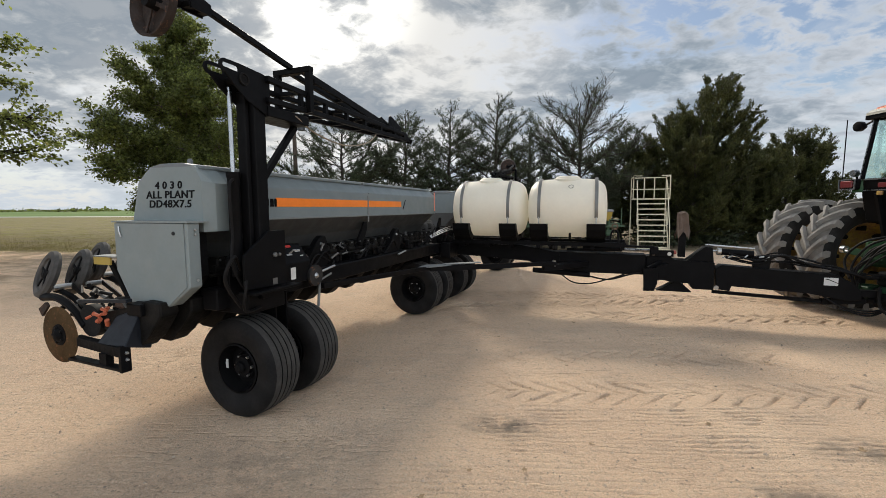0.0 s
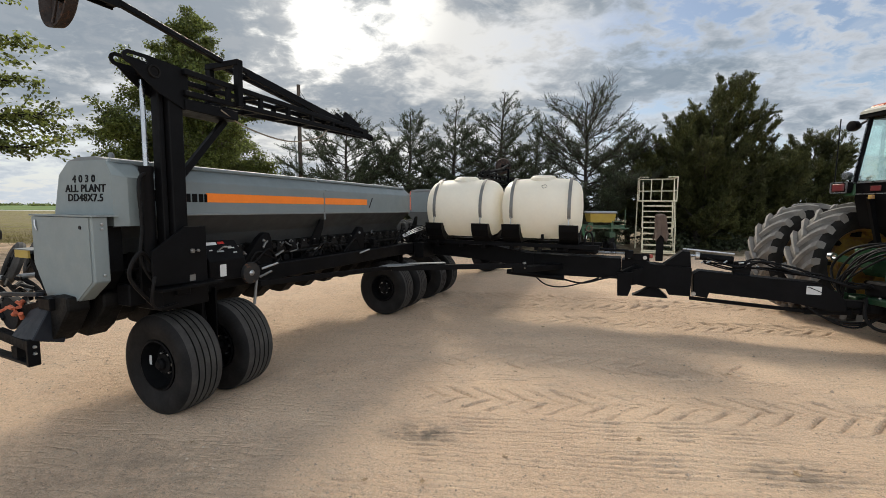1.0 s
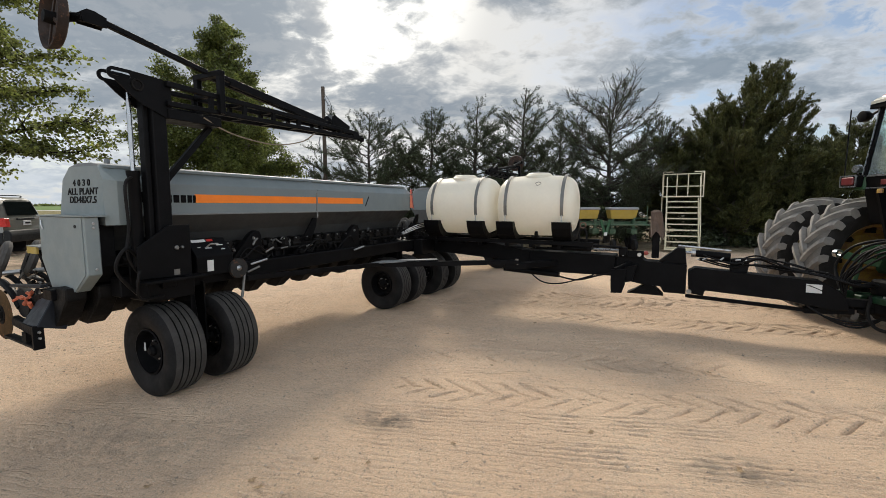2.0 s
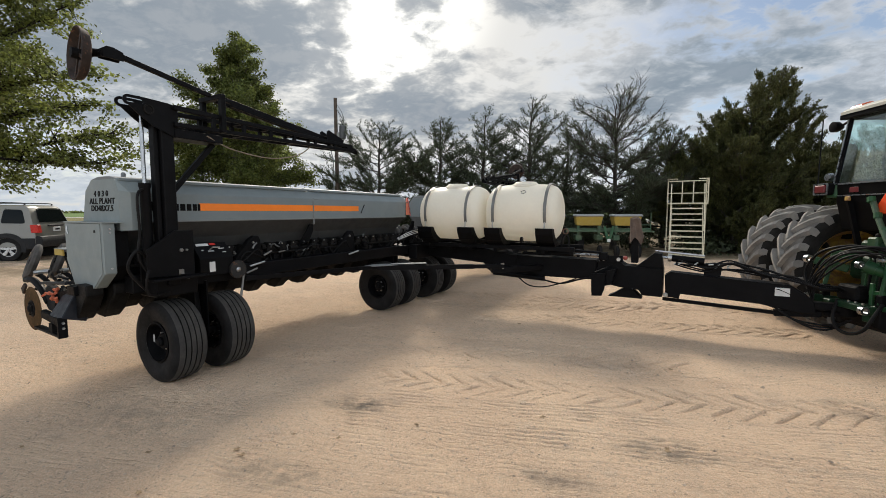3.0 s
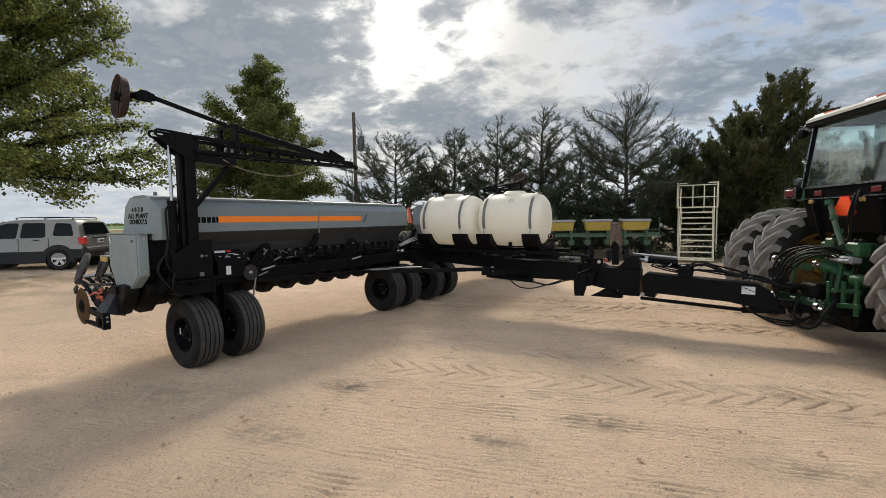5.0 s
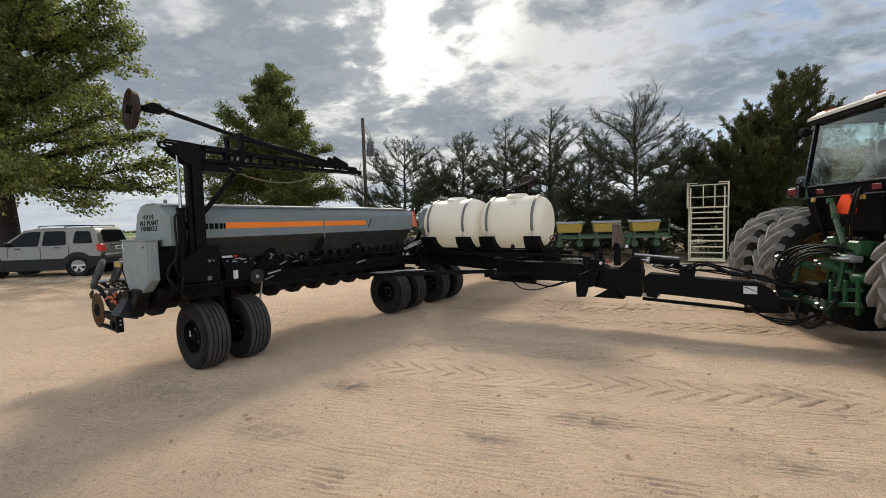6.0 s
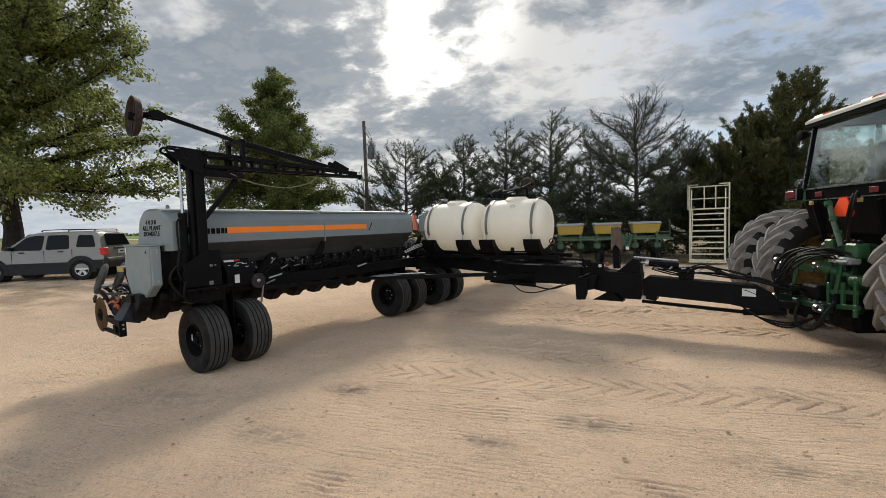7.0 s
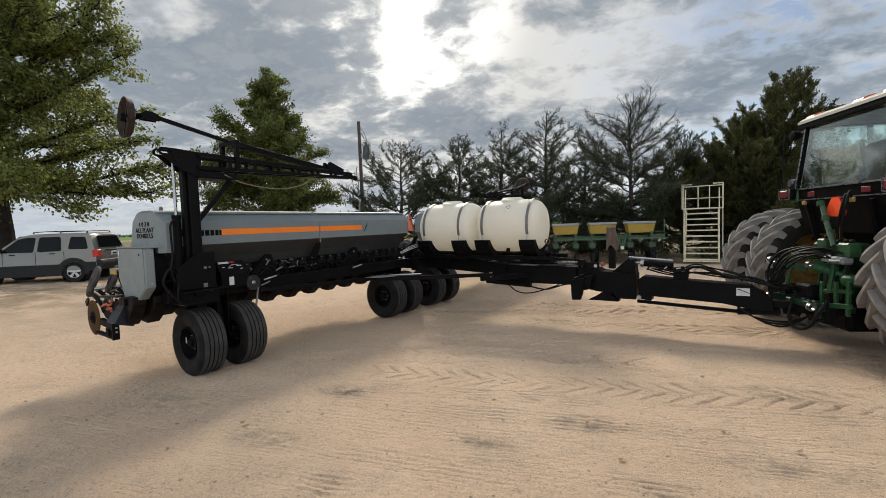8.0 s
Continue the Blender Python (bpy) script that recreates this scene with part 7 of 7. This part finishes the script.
tree("sapling", (-16.5, 30.0), "small thin sapling on the grass", 51, 3.4, 1.1, 0.05, 0.4, 14, lambda f: 20 + 40 * f, lambda f: 0.1, round_shape, 90, 0.16, 0.6, LEAF_FAR, 0.10, twigs=6)


def shrubs():
    rng = np.random.default_rng(77)
    cs = []
    for x0, x1, y, h, n in ((9.2, 20, 22.2, 1.6, 46), (-4.0, 9.2, 24.5, 1.0, 50), (10.8, 14.5, 20.6, 1.3, 16)):
        for k in range(n):
            c = np.array((rng.uniform(x0, x1), y + rng.normal() * 0.7, 0))
            m = int(rng.uniform(120, 260))
            p = rng.standard_normal((m, 3)) * np.array((0.5, 0.4, 0.4)) * h * 0.6
            p[:, 2] = np.abs(p[:, 2]) + 0.06
            cs.append(c + p)
    C = np.concatenate(cs)
    V, F = leaf_mesh(C, rng.standard_normal(C.shape), 0.15, 0.5, rng)
    return tagged(quads("undergrowth", V, F, SHRUB, None, "dark tangled undergrowth below the cedars"), "", "undergrowth", kind="stuff")


shrubs()


def far_woods():
    """Low tree lines at the horizon beyond the field."""
    rng = np.random.default_rng(81)
    cs = []
    for k in range(330):
        a = radians(rng.uniform(60, 190))
        r = rng.uniform(520, 900)
        h = rng.uniform(1.0, 3.2) * (1 if rng.random() < 0.85 else 1.6)
        c = np.array((math.cos(a) * r, math.sin(a) * r, 0))
        p = rng.standard_normal((70, 3)) * np.array((h * 1.6, h * 1.6, h * 0.4))
        p[:, 2] = np.abs(p[:, 2]) + h * 0.2
        cs.append(c + p)
    C = np.concatenate(cs)
    V, F = leaf_mesh(C, rng.standard_normal(C.shape), 2.6, 0.8, rng)
    tagged(quads("far_trees", V, F, LEAF_FAR, None, "distant tree line on the horizon"), "", "tree line", kind="stuff")


far_woods()


# ---- parked car ----
def parked_car():
    cx, cy = -9.83, 8.36
    ang = 206.5
    base = pose(cx, cy, 0.40, 0, 0, ang) @ Matrix.Translation((-0.02, -0.74, 0)) @ Matrix.Diagonal((0.955, 1, 0.94, 1))
    # local x forward, rear axle at x = 0, y to the car's left
    car = thing("parked_car", base, "pale gold sport utility car parked under the oak tree", "car")
    W = 0.86
    low = [(-0.72, 0.42), (-0.76, 0.62), (-0.74, 0.98), (-0.70, 1.08), (-0.55, 1.60), (-0.42, 1.68), (1.35, 1.68), (1.62, 1.62), (2.26, 1.12), (3.22, 1.0), (3.40, 0.86), (3.44, 0.50), (3.36, 0.40)]
    bm = B()
    # body: lofted over five lengthwise stations across the width, narrowing to the roof
    rows = []
    for s in np.linspace(-1, 1, 9):
        row = []
        for x, z in low:
            tumble = 0.17 * max(0, (z - 1.02) / 0.66)
            y = s * (W + 0.01 - tumble)
            edge = abs(s) ** 6
            xx = x - (0.05 * edge if x > 2.5 else 0) + (0.05 * edge if x < -0.5 else 0)
            zz = z - (0.035 * edge if z > 1.5 else 0) - (0.03 * edge if 0.95 < z < 1.2 and x > 2 else 0)
            row.append(bm.verts.new((xx, y, zz)))
        rows.append(row)
    for a, b in zip(rows, rows[1:]):
        for k in range(len(low)):
            bm.faces.new((a[k], a[(k + 1) % len(low)], b[(k + 1) % len(low)], b[k]))
    bm.faces.new(rows[0])
    bm.faces.new(rows[-1][::-1])
    body = done(part("body", bm, SUVPAINT, car, "pale gold painted body"), 40)
    for s in (1, -1):
        # side glass: three windows set just outside the tumbling side
        def side(x, z, out=0.004):
            return (x, s * (W + 0.01 - 0.17 * max(0, (z - 1.02) / 0.66) + out), z)
        for quad in (((-0.46, 1.12), (0.14, 1.13), (0.10, 1.55), (-0.34, 1.53)), ((0.34, 1.08), (1.05, 1.07), (1.02, 1.56), (0.40, 1.56)), ((1.16, 1.06), (2.12, 1.08), (1.66, 1.50), (1.40, 1.56), (1.13, 1.56))):
            pts = []
            for k in range(len(quad)):
                p0, p1, p2 = (Vector(quad[(k + j) % len(quad)]) for j in (-1, 0, 1))
                e0, e1 = p1 + (p0 - p1).normalized() * 0.06, p1 + (p2 - p1).normalized() * 0.06
                pts += [tuple(e0), tuple((e0 + e1) * 0.25 + p1 * 0.5), tuple(e1)]
            bm = B()
            a = [bm.verts.new(side(*p, 0.006)) for p in pts]
            b = [bm.verts.new(side(*p, -0.012)) for p in pts]
            bm.faces.new(a)
            bm.faces.new(b[::-1])
            for k in range(len(pts)):
                bm.faces.new((a[k], b[k], b[(k + 1) % len(pts)], a[(k + 1) % len(pts)]))
            wn = part("side_window", bm, GLASS_CARDARK, body, "dark tinted side window")
        part("side_cladding", box(B(), 0.40, 2.22, s * (W - 0.06), s * (W + 0.03), 0.24, 0.63, 0.012), CLADDING, body, "dark grey lower cladding")
        part("rear_cladding", box(B(), -0.68, -0.36, s * (W - 0.06), s * (W + 0.028), 0.36, 0.68, 0.012), CLADDING, body, "dark grey lower cladding")
        for x in (0.62, 1.78):
            part("door_handle", box(B(), x - 0.1, x + 0.06, s * W, s * (W + 0.035), 0.985, 1.015, 0.008), CLADDING, body)
        for x in (0.26, 1.10, 2.05):
            part("door_gap", box(B(), x - 0.004, x + 0.004, s * (W + 0.005), s * (W + 0.0125), 0.62, 1.06), INTERIOR, body)
        part("roof_rail", sweep(B(), curve_pts([(-0.30, s * 0.60, 1.665), (-0.22, s * 0.60, 1.735), (1.15, s * 0.60, 1.74), (1.25, s * 0.60, 1.68)], 6), 0.016, 6), CLADDING, body, "roof rack rail", True)
        part("tail_lamp", prism(B(), [(-0.782, 0.84), (-0.752, 1.08), (-0.575, 1.08), (-0.60, 0.84)], "y", s * 0.70, s * (W + 0.016), 0.012), RED, body, "red tail lamp")
        part("wing_mirror", box(B(), 2.02, 2.16, s * (W - 0.02), s * (W + 0.17), 1.08, 1.22, 0.03), CLADDING, body)
        for x in (0.0, 2.62):
            bm = B()
            outer, inner = [], []
            for k in range(13):
                a = radians(-14 + 208 * k / 12)
                outer.append((x + 0.47 * math.cos(a), 0.37 + 0.47 * math.sin(a)))
                inner.append((x + 0.350 * math.cos(a), 0.352 + 0.350 * math.sin(a)))
            ring = [[bm.verts.new((p[0], y, p[1])) for p in line] for line, y in ((outer, s * (W - 0.02)), (outer, s * (W + 0.035)), (inner, s * (W + 0.04)), (inner, s * (W - 0.02)))]
            for j in range(4):
                e0, e1 = ring[j], ring[(j + 1) % 4]
                for k in range(12):
                    bm.faces.new((e0[k], e0[k + 1], e1[k + 1], e1[k]))
            for k in (0, 12):
                bm.faces.new([r[k] for r in ring])
            part("arch_moulding", bm, CLADDING, body, "dark wheel arch moulding")
            part("wheel_well", lathe(B(), [(0.0, 0.0), (0.0, 0.39), (s * 0.30, 0.39)], 24, "y", (x, s * (W - 0.286), 0.36), cap=False), INTERIOR, body, "", True)
            hub = part("wheel", lathe(B(), [(-0.09, 0.20), (-0.11, 0.30), (-0.10, 0.335), (-0.06, 0.352), (0.06, 0.352), (0.10, 0.335), (0.11, 0.30), (0.09, 0.20)], 36, "y", closed=True), RUBBER, car, "black tyre on alloy wheel", True,
                       pose(x, s * (W - 0.085), 0.352))
            part("rim", lathe(B(), [(s * 0.085, 0.215), (s * 0.09, 0.20), (s * 0.03, 0.19), (s * 0.02, 0.03)], 30, "y", cap=False), INTERIOR, hub, "", True)
            for k in range(5):
                a = math.degrees(2 * math.pi * k / 5)
                part("spoke", prism(B(), [(-0.03, 0.04), (0.03, 0.04), (0.055, 0.20), (-0.055, 0.20)], "y", s * 0.06, s * 0.085, 0.006), ALLOY, hub, "silver alloy spoke", at=pose(0, 0, 0, 0, a, 0))
            part("rim_ring", lathe(B(), [(s * 0.07, 0.19), (s * 0.092, 0.20), (s * 0.092, 0.222), (s * 0.07, 0.225)], 30, "y", closed=True), ALLOY, hub, "", True)
            part("hub_cap", lathe(B(), [(s * 0.05, 0.05), (s * 0.09, 0.045), (s * 0.095, 0.0)], 16, "y"), ALLOY, hub, "", True)
    # rear: window, bumper, plate
    bm = B()
    vs = [bm.verts.new(p) for p in ((-0.69, -0.66, 1.16), (-0.69, 0.66, 1.16), (-0.572, 0.56, 1.56), (-0.572, -0.56, 1.56))]
    bm.faces.new(vs)
    g = bmesh.ops.extrude_face_region(bm, geom=bm.faces[:])
    bmesh.ops.translate(bm, vec=(-0.012, 0, -0.004), verts=[v for v in g["geom"] if isinstance(v, bmesh.types.BMVert)])
    part("rear_window", bm, GLASS_CARDARK, body, "dark tinted rear window")
    part("rear_bumper", prism(B(), [(-0.85, 0.40), (-0.87, 0.62), (-0.82, 0.74), (-0.66, 0.74), (-0.62, 0.40)], "y", -W - 0.01, W + 0.01, 0.03), CLADDING, body, "dark grey rear bumper")
    part("number_plate", box(B(), -0.782, -0.752, -0.16, 0.16, 0.86, 1.0, 0.004), WHITE, body, "blank white plate")
    part("plate_bar", box(B(), -0.788, -0.784, -0.11, 0.11, 0.905, 0.955), CLADDING, body)
    part("handle_strip", box(B(), -0.765, -0.715, -0.36, 0.36, 1.03, 1.075, 0.01), CLADDING, body)
    part("front_bumper", prism(B(), [(3.30, 0.36), (3.30, 0.62), (3.46, 0.62), (3.50, 0.50), (3.46, 0.38)], "y", -W, W, 0.03), CLADDING, body)
    bm = B()
    vs = [bm.verts.new(p) for p in ((2.24, -0.72, 1.135), (2.24, 0.72, 1.135), (1.66, 0.62, 1.605), (1.66, -0.62, 1.605))]
    bm.faces.new(vs)
    g = bmesh.ops.extrude_face_region(bm, geom=bm.faces[:])
    bmesh.ops.translate(bm, vec=(0.01, 0, 0.012), verts=[v for v in g["geom"] if isinstance(v, bmesh.types.BMVert)])
    part("windscreen", bm, GLASS_CARDARK, body, "tinted windscreen")


GLASS_CARDARK = material("tinted_car_glass", (0.006, 0.008, 0.008), 0.05, vary=0.02, spec=0.10)
parked_car()


# ---- old planter by the trees ----
def planter():
    pl = thing("row_planter", pose(8.02, 17.65, 0, 0, 0, 4), "faded green row planter with yellow grey-lidded hoppers", "planter")
    part("toolbar", box(B(), -5.4, 0.9, -0.10, 0.10, 0.98, 1.14, 0.012), GREEN_OLD, pl, "faded green toolbar")
    part("step_bar", box(B(), -5.4, 0.9, -0.62, -0.50, 1.00, 1.05, 0.008), GREEN_OLD, pl)
    for k in range(4):
        x = -0.02 - 1.44 * k
        bm = B()
        lo = [(x - 0.46, -0.28), (x + 0.46, -0.28), (x + 0.46, 0.30), (x - 0.46, 0.30)]
        hi = [(x - 0.52, -0.36), (x + 0.52, -0.36), (x + 0.52, 0.38), (x - 0.52, 0.38)]
        a = [bm.verts.new((*p, 1.24)) for p in lo]
        b = [bm.verts.new((*p, 1.60)) for p in hi]
        bm.faces.new(a[::-1])
        bm.faces.new(b)
        for i in range(4):
            bm.faces.new((a[i], a[(i + 1) % 4], b[(i + 1) % 4], b[i]))
        bmesh.ops.bevel(bm, geom=bm.edges[:], offset=0.02, segments=2, affect="EDGES")
        hp = part("hopper", bm, YELLOW_OLD, pl, "yellow plastic hopper")
        part("hopper_lid", prism(B(), [(x - 0.55, 1.60), (x + 0.55, 1.60), (x + 0.52, 1.69), (x - 0.52, 1.69)], "y", -0.39, 0.41, 0.015), GREYLID, hp, "grey hopper lid")
        for dx in (-0.40, 0.40):
            bm = B()
            beam(bm, (x + dx, -0.2, 1.24), (x + dx, -0.15, 0.62), 0.10, 0.14, 0.01, (0, 1, 0))
            box(bm, x + dx - 0.12, x + dx + 0.12, -0.35, 0.25, 0.66, 0.86, 0.02)
            un = part("planter_unit", bm, GREEN_OLD, pl, "green planter unit")
            part("gauge_wheel", lathe(B(), [(-0.06, 0.08), (-0.07, 0.20), (-0.04, 0.235), (0.04, 0.235), (0.07, 0.20), (0.06, 0.08)], 22, "x", (x + dx, -0.45, 0.235)), RUBBER, un, "", True)
            part("unit_disc", lathe(B(), [(-0.01, 0.02), (0.0, 0.21), (0.01, 0.02)], 20, "x", (x + dx + 0.09, -0.10, 0.24)), RUST, un, "", True)
    for x in (-4.6, -3.2, -1.6, 0.6):
        bm = lathe(B(), [(-0.13, 0.18), (-0.15, 0.30), (-0.11, 0.38), (0.11, 0.38), (0.15, 0.30), (0.13, 0.18)], 26, "x", (x - 0.1, 0.45, 0.38), closed=True)
        part("transport_tyre", bm, RUBBER, pl, "", True)
        part("wheel_post", box(B(), x - 0.15, x - 0.05, 0.30, 0.45, 0.38, 1.0, 0.01), GREEN_OLD, pl)
    bm = B()
    beam(bm, (-0.95, -0.64, 1.22), (-0.80, -0.72, 0.62), 0.10, 0.05, 0.008, (0, 1, 0))
    beam(bm, (-0.62, -0.64, 1.22), (-0.78, -0.72, 0.62), 0.10, 0.05, 0.008, (0, 1, 0))
    part("marker_bracket", bm, GREEN, pl, "bright green folded bracket")
    part("bracket_sleeve", box(B(), -0.85, -0.73, -0.76, -0.70, 0.62, 0.74, 0.006), WHITE, pl)
    part("rail_post", sweep(B(), [(0.78, -0.5, 1.0), (0.78, -0.5, 1.75)], 0.02, 8), GREEN_OLD, pl)
    part("rail_post", sweep(B(), [(0.30, -0.5, 1.0), (0.30, -0.5, 1.30)], 0.02, 8), GREEN_OLD, pl)
    part("hand_rail", sweep(B(), [(0.30, -0.5, 1.28), (0.78, -0.5, 1.28)], 0.016, 8), GREEN_OLD, pl)


planter()


# ---- steel stairs with platform ----
def stairs():
    st = thing("platform_stairs", pose(10.12, 17.25, 0.08, 0, 0, -15) @ Matrix.Diagonal((1.08, 1.0, 0.97, 1)), "cream-painted steel platform stairs with railings, weathered", "stairs")
    w = 0.50
    run, n, h = 1.05, 9, 2.04
    for s in (1, -1):
        bm = beam(B(), (s * w, -0.05, 0.06), (s * w, run, h), 0.025, 0.085, 0.004)
        sr = part("stringer", bm, CREAM, st)
        bm = B()
        hand = [(s * (w + 0.03), -0.12, 0.04), (s * (w + 0.03), -0.02, 0.90), (s * (w + 0.03), run - 0.06, h + 0.86)]
        beam(bm, hand[1], hand[2], 0.034, 0.034, 0.004)
        beam(bm, hand[0], hand[1], 0.034, 0.034, 0.004, (0, 1, 0))
        part("handrail", bm, CREAM, st, "cream angle-iron handrail")
        part("rail_stay", beam(B(), (s * (w + 0.03), 0.5, 1.0), (s * (w + 0.03), 0.5, 1.9), 0.03, 0.03, 0, (0, 1, 0)), CREAM, st)
    for k in range(n):
        f = (k + 0.4) / n
        y, z = run * f, h * f
        bm = B()
        box(bm, -w + 0.015, w - 0.015, y - 0.09, y + 0.09, z - 0.02, z + 0.012, 0.003)
        box(bm, -w + 0.015, w - 0.015, y - 0.10, y - 0.09, z - 0.035, z + 0.014)
        part("tread", bm, CREAM, st, "cream painted step tread")
    part("deck", box(B(), -0.67, 0.67, run - 0.02, run + 1.05, h + 0.04, h + 0.09, 0.006), CREAM, st, "cream platform deck")
    for x in (-0.65, 0.65):
        for y in (run + 0.0, run + 1.03):
            if y > run + 0.5:
                part("leg", box(B(), x - 0.022, x + 0.022, y - 0.022, y + 0.022, -0.02, h + 0.05), CREAM, st)
            part("rail_post", box(B(), x - 0.018, x + 0.018, y - 0.018, y + 0.018, h + 0.08, h + 1.08), CREAM, st)
        for z in (h + 0.52, h + 1.06):
            part("guard_rail", box(B(), x - 0.02, x + 0.02, run, run + 1.03, z - 0.02, z + 0.02), CREAM, st)
    for z in (h + 0.52, h + 1.04):
        part("guard_rail", box(B(), -0.63, 0.63, run + 1.01, run + 1.05, z - 0.02, z + 0.02), CREAM, st)
    for x in (-0.16, 0.22):
        part("guard_post", box(B(), x - 0.018, x + 0.018, run + 1.01, run + 1.05, h + 0.1, h + 1.04), CREAM, st)
    for x0, x1 in ((-0.65, -0.34), (0.34, 0.65)):
        part("gate_stub", box(B(), x0, x1, run - 0.02, run + 0.02, h + 1.04, h + 1.08), CREAM, st)
    part("foot_plate", box(B(), -0.56, 0.56, -0.24, -0.06, 0.0, 0.05, 0.004), CREAM, st)


stairs()


# ---- utility pole ----
def pole():
    p = thing("utility_pole", pose(-5.75, 20.3, 0.08), "weathered wooden utility pole with a grey transformer", "pole")
    part("shaft", sweep(B(), [(0, 0, -0.1), (0.02, 0, 3.5), (0.0, 0, 7.55)], 0.11, 12, [0.12, 0.10, 0.085]), WOOD, p, "", True)
    part("transformer", lathe(B(), [(5.45, 0.0), (5.47, 0.17), (6.10, 0.17), (6.15, 0.13), (6.15, 0.0)], 20, "z", (0.40, -0.05, 0)), CAN, p, "grey transformer can", True)
    part("bushing", lathe(B(), [(6.13, 0.03), (6.35, 0.02)], 8, "z", (0.36, -0.05, 0)), GREYLID, p)
    part("hanger", box(B(), 0.08, 0.26, -0.08, -0.02, 5.55, 5.8), STEEL, p)
    part("arrester", sweep(B(), [(0.10, -0.05, 7.0), (0.34, -0.08, 6.6)], 0.035, 8), GREYLID, p)
    part("conduit", sweep(B(), [(-0.14, -0.06, 0.2), (-0.14, -0.06, 4.4), (-0.24, -0.1, 4.8), (-0.16, -0.1, 5.1)], 0.03, 8), GREYLID, p, "", True)
    bm = B()
    hose(bm, [(0.12, -0.05, 7.2), (0.42, -0.06, 6.7), (0.45, -0.05, 6.25), (0.36, -0.05, 6.24)], 0.010, 5)
    part("jumper_wire", bm, HOSE, p, "", True)


pole()


# ---- small things on the ground ----
def fallen_leaves():
    bm = B()
    out = []
    for k in range(10):
        a = 2 * math.pi * k / 10
        r = 0.5 if k % 2 else 0.28
        out.append(bm.verts.new((math.cos(a) * r * 1.5, math.sin(a) * r, 0.10 * math.cos(2 * a) + 0.12)))
    c = bm.verts.new((0, 0, 0.02))
    for k in range(10):
        bm.faces.new((c, out[k], out[(k + 1) % 10]))
    g = bmesh.ops.extrude_face_region(bm, geom=bm.faces[:])
    bmesh.ops.translate(bm, vec=(0, 0, 0.02), verts=[v for v in g["geom"] if isinstance(v, bmesh.types.BMVert)])
    first = tagged(part("fallen_leaf", bm, DRYLEAF), "curled brown fallen oak leaf on the sand", "leaf", "fallen leaves on the yard")
    me = first.data
    rng = random.Random(3)
    spots = [(2.80, 2.22), (3.72, 2.59), (2.81, 2.22), (2.59, 1.87), (3.18, 2.24), (2.51, 1.93), (2.77, 1.02), (6.17, 4.45), (3.89, 4.23), (5.66, 2.62), (5.9, 2.05), (1.9, 1.75), (2.25, 1.35), (4.75, 2.95), (7.2, 2.5),
             (6.6, 1.75), (4.3, 1.15), (3.4, 3.6), (0.9, 1.6), (5.1, 6.4), (4.4, 6.1), (6.6, 5.9), (1.4, 2.5), (4.9, 1.35), (7.9, 3.5), (3.2, 5.3)]
    for k, (x, y) in enumerate(spots):
        ob = first if k == 0 else tagged(new("fallen_leaf", me), "curled brown fallen oak leaf on the sand", "leaf", "fallen leaves on the yard")
        s = rng.uniform(0.025, 0.052)
        ob.matrix_basis = Matrix.Translation((x, y, 0.001)) @ pose(0, 0, 0, rng.uniform(-12, 12), rng.uniform(-12, 12), rng.uniform(0, 360)) @ Matrix.Diagonal((s, s, s, 1))


fallen_leaves()


def pebbles():
    rng = np.random.default_rng(12)
    n = 3600
    P = np.stack([rng.uniform(-2.5, 9.5, n), rng.uniform(-0.2, 8.2, n), np.zeros(n)], 1)
    S = rng.uniform(0.004, 0.012, n) * (1 + 0.6 * (rng.random(n) < 0.06))
    o = np.array(((1, 0, 0), (0, 1, 0), (-1, 0, 0), (0, -1, 0), (0, 0, 0.8), (0, 0, -0.4)))
    V = P[:, None] + o[None] * S[:, None, None] * (0.6 + 0.8 * rng.random((n, 6, 1)))
    tri = np.array(((0, 1, 4), (1, 2, 4), (2, 3, 4), (3, 0, 4)))
    F = (tri[None] + 6 * np.arange(n)[:, None, None]).reshape(-1, 3)
    ob = part_raw("pebbles", V.reshape(-1, 3).tolist(), F.tolist(), STONE)
    tagged(ob, "scattered small pebbles and clods on the sand", "pebbles", kind="stuff")


pebbles()


def grass():
    rng = np.random.default_rng(15)
    n = 26000
    x = rng.uniform(-26, -4, n)
    y = 12.6 + rng.exponential(3.2, n) + rng.normal(0, 0.4, n)
    m = 2600
    x2, y2 = rng.uniform(-1.5, 2.6, m), rng.uniform(-0.6, 0.75, m)
    keep = (x2 * 0.45 + y2) < 1.15 + rng.normal(0, 0.15, m)
    x, y = np.concatenate([x, x2[keep]]), np.concatenate([y, y2[keep]])
    hgt = np.concatenate([rng.uniform(0.02, 0.07, n), rng.uniform(0.012, 0.03, keep.sum())])
    z = rise(x, y) - 0.005
    C = np.stack([x, y, z + hgt * 0.5], 1)
    D = rng.normal(0, 0.35, (len(x), 3)) + np.array((0, 0, 1.0))
    V, F = leaf_mesh(C, D, 1.0, 0.12, rng, 0.1)
    V = (V.reshape(-1, 4, 3) - C[:, None]) * hgt[:, None, None] * 1.3 + C[:, None]
    tagged(quads("grass", V.reshape(-1, 3), F, DRYGRASS, None, "dry yellow-green grass at the yard's edge"), "", "grass", kind="stuff")


grass()
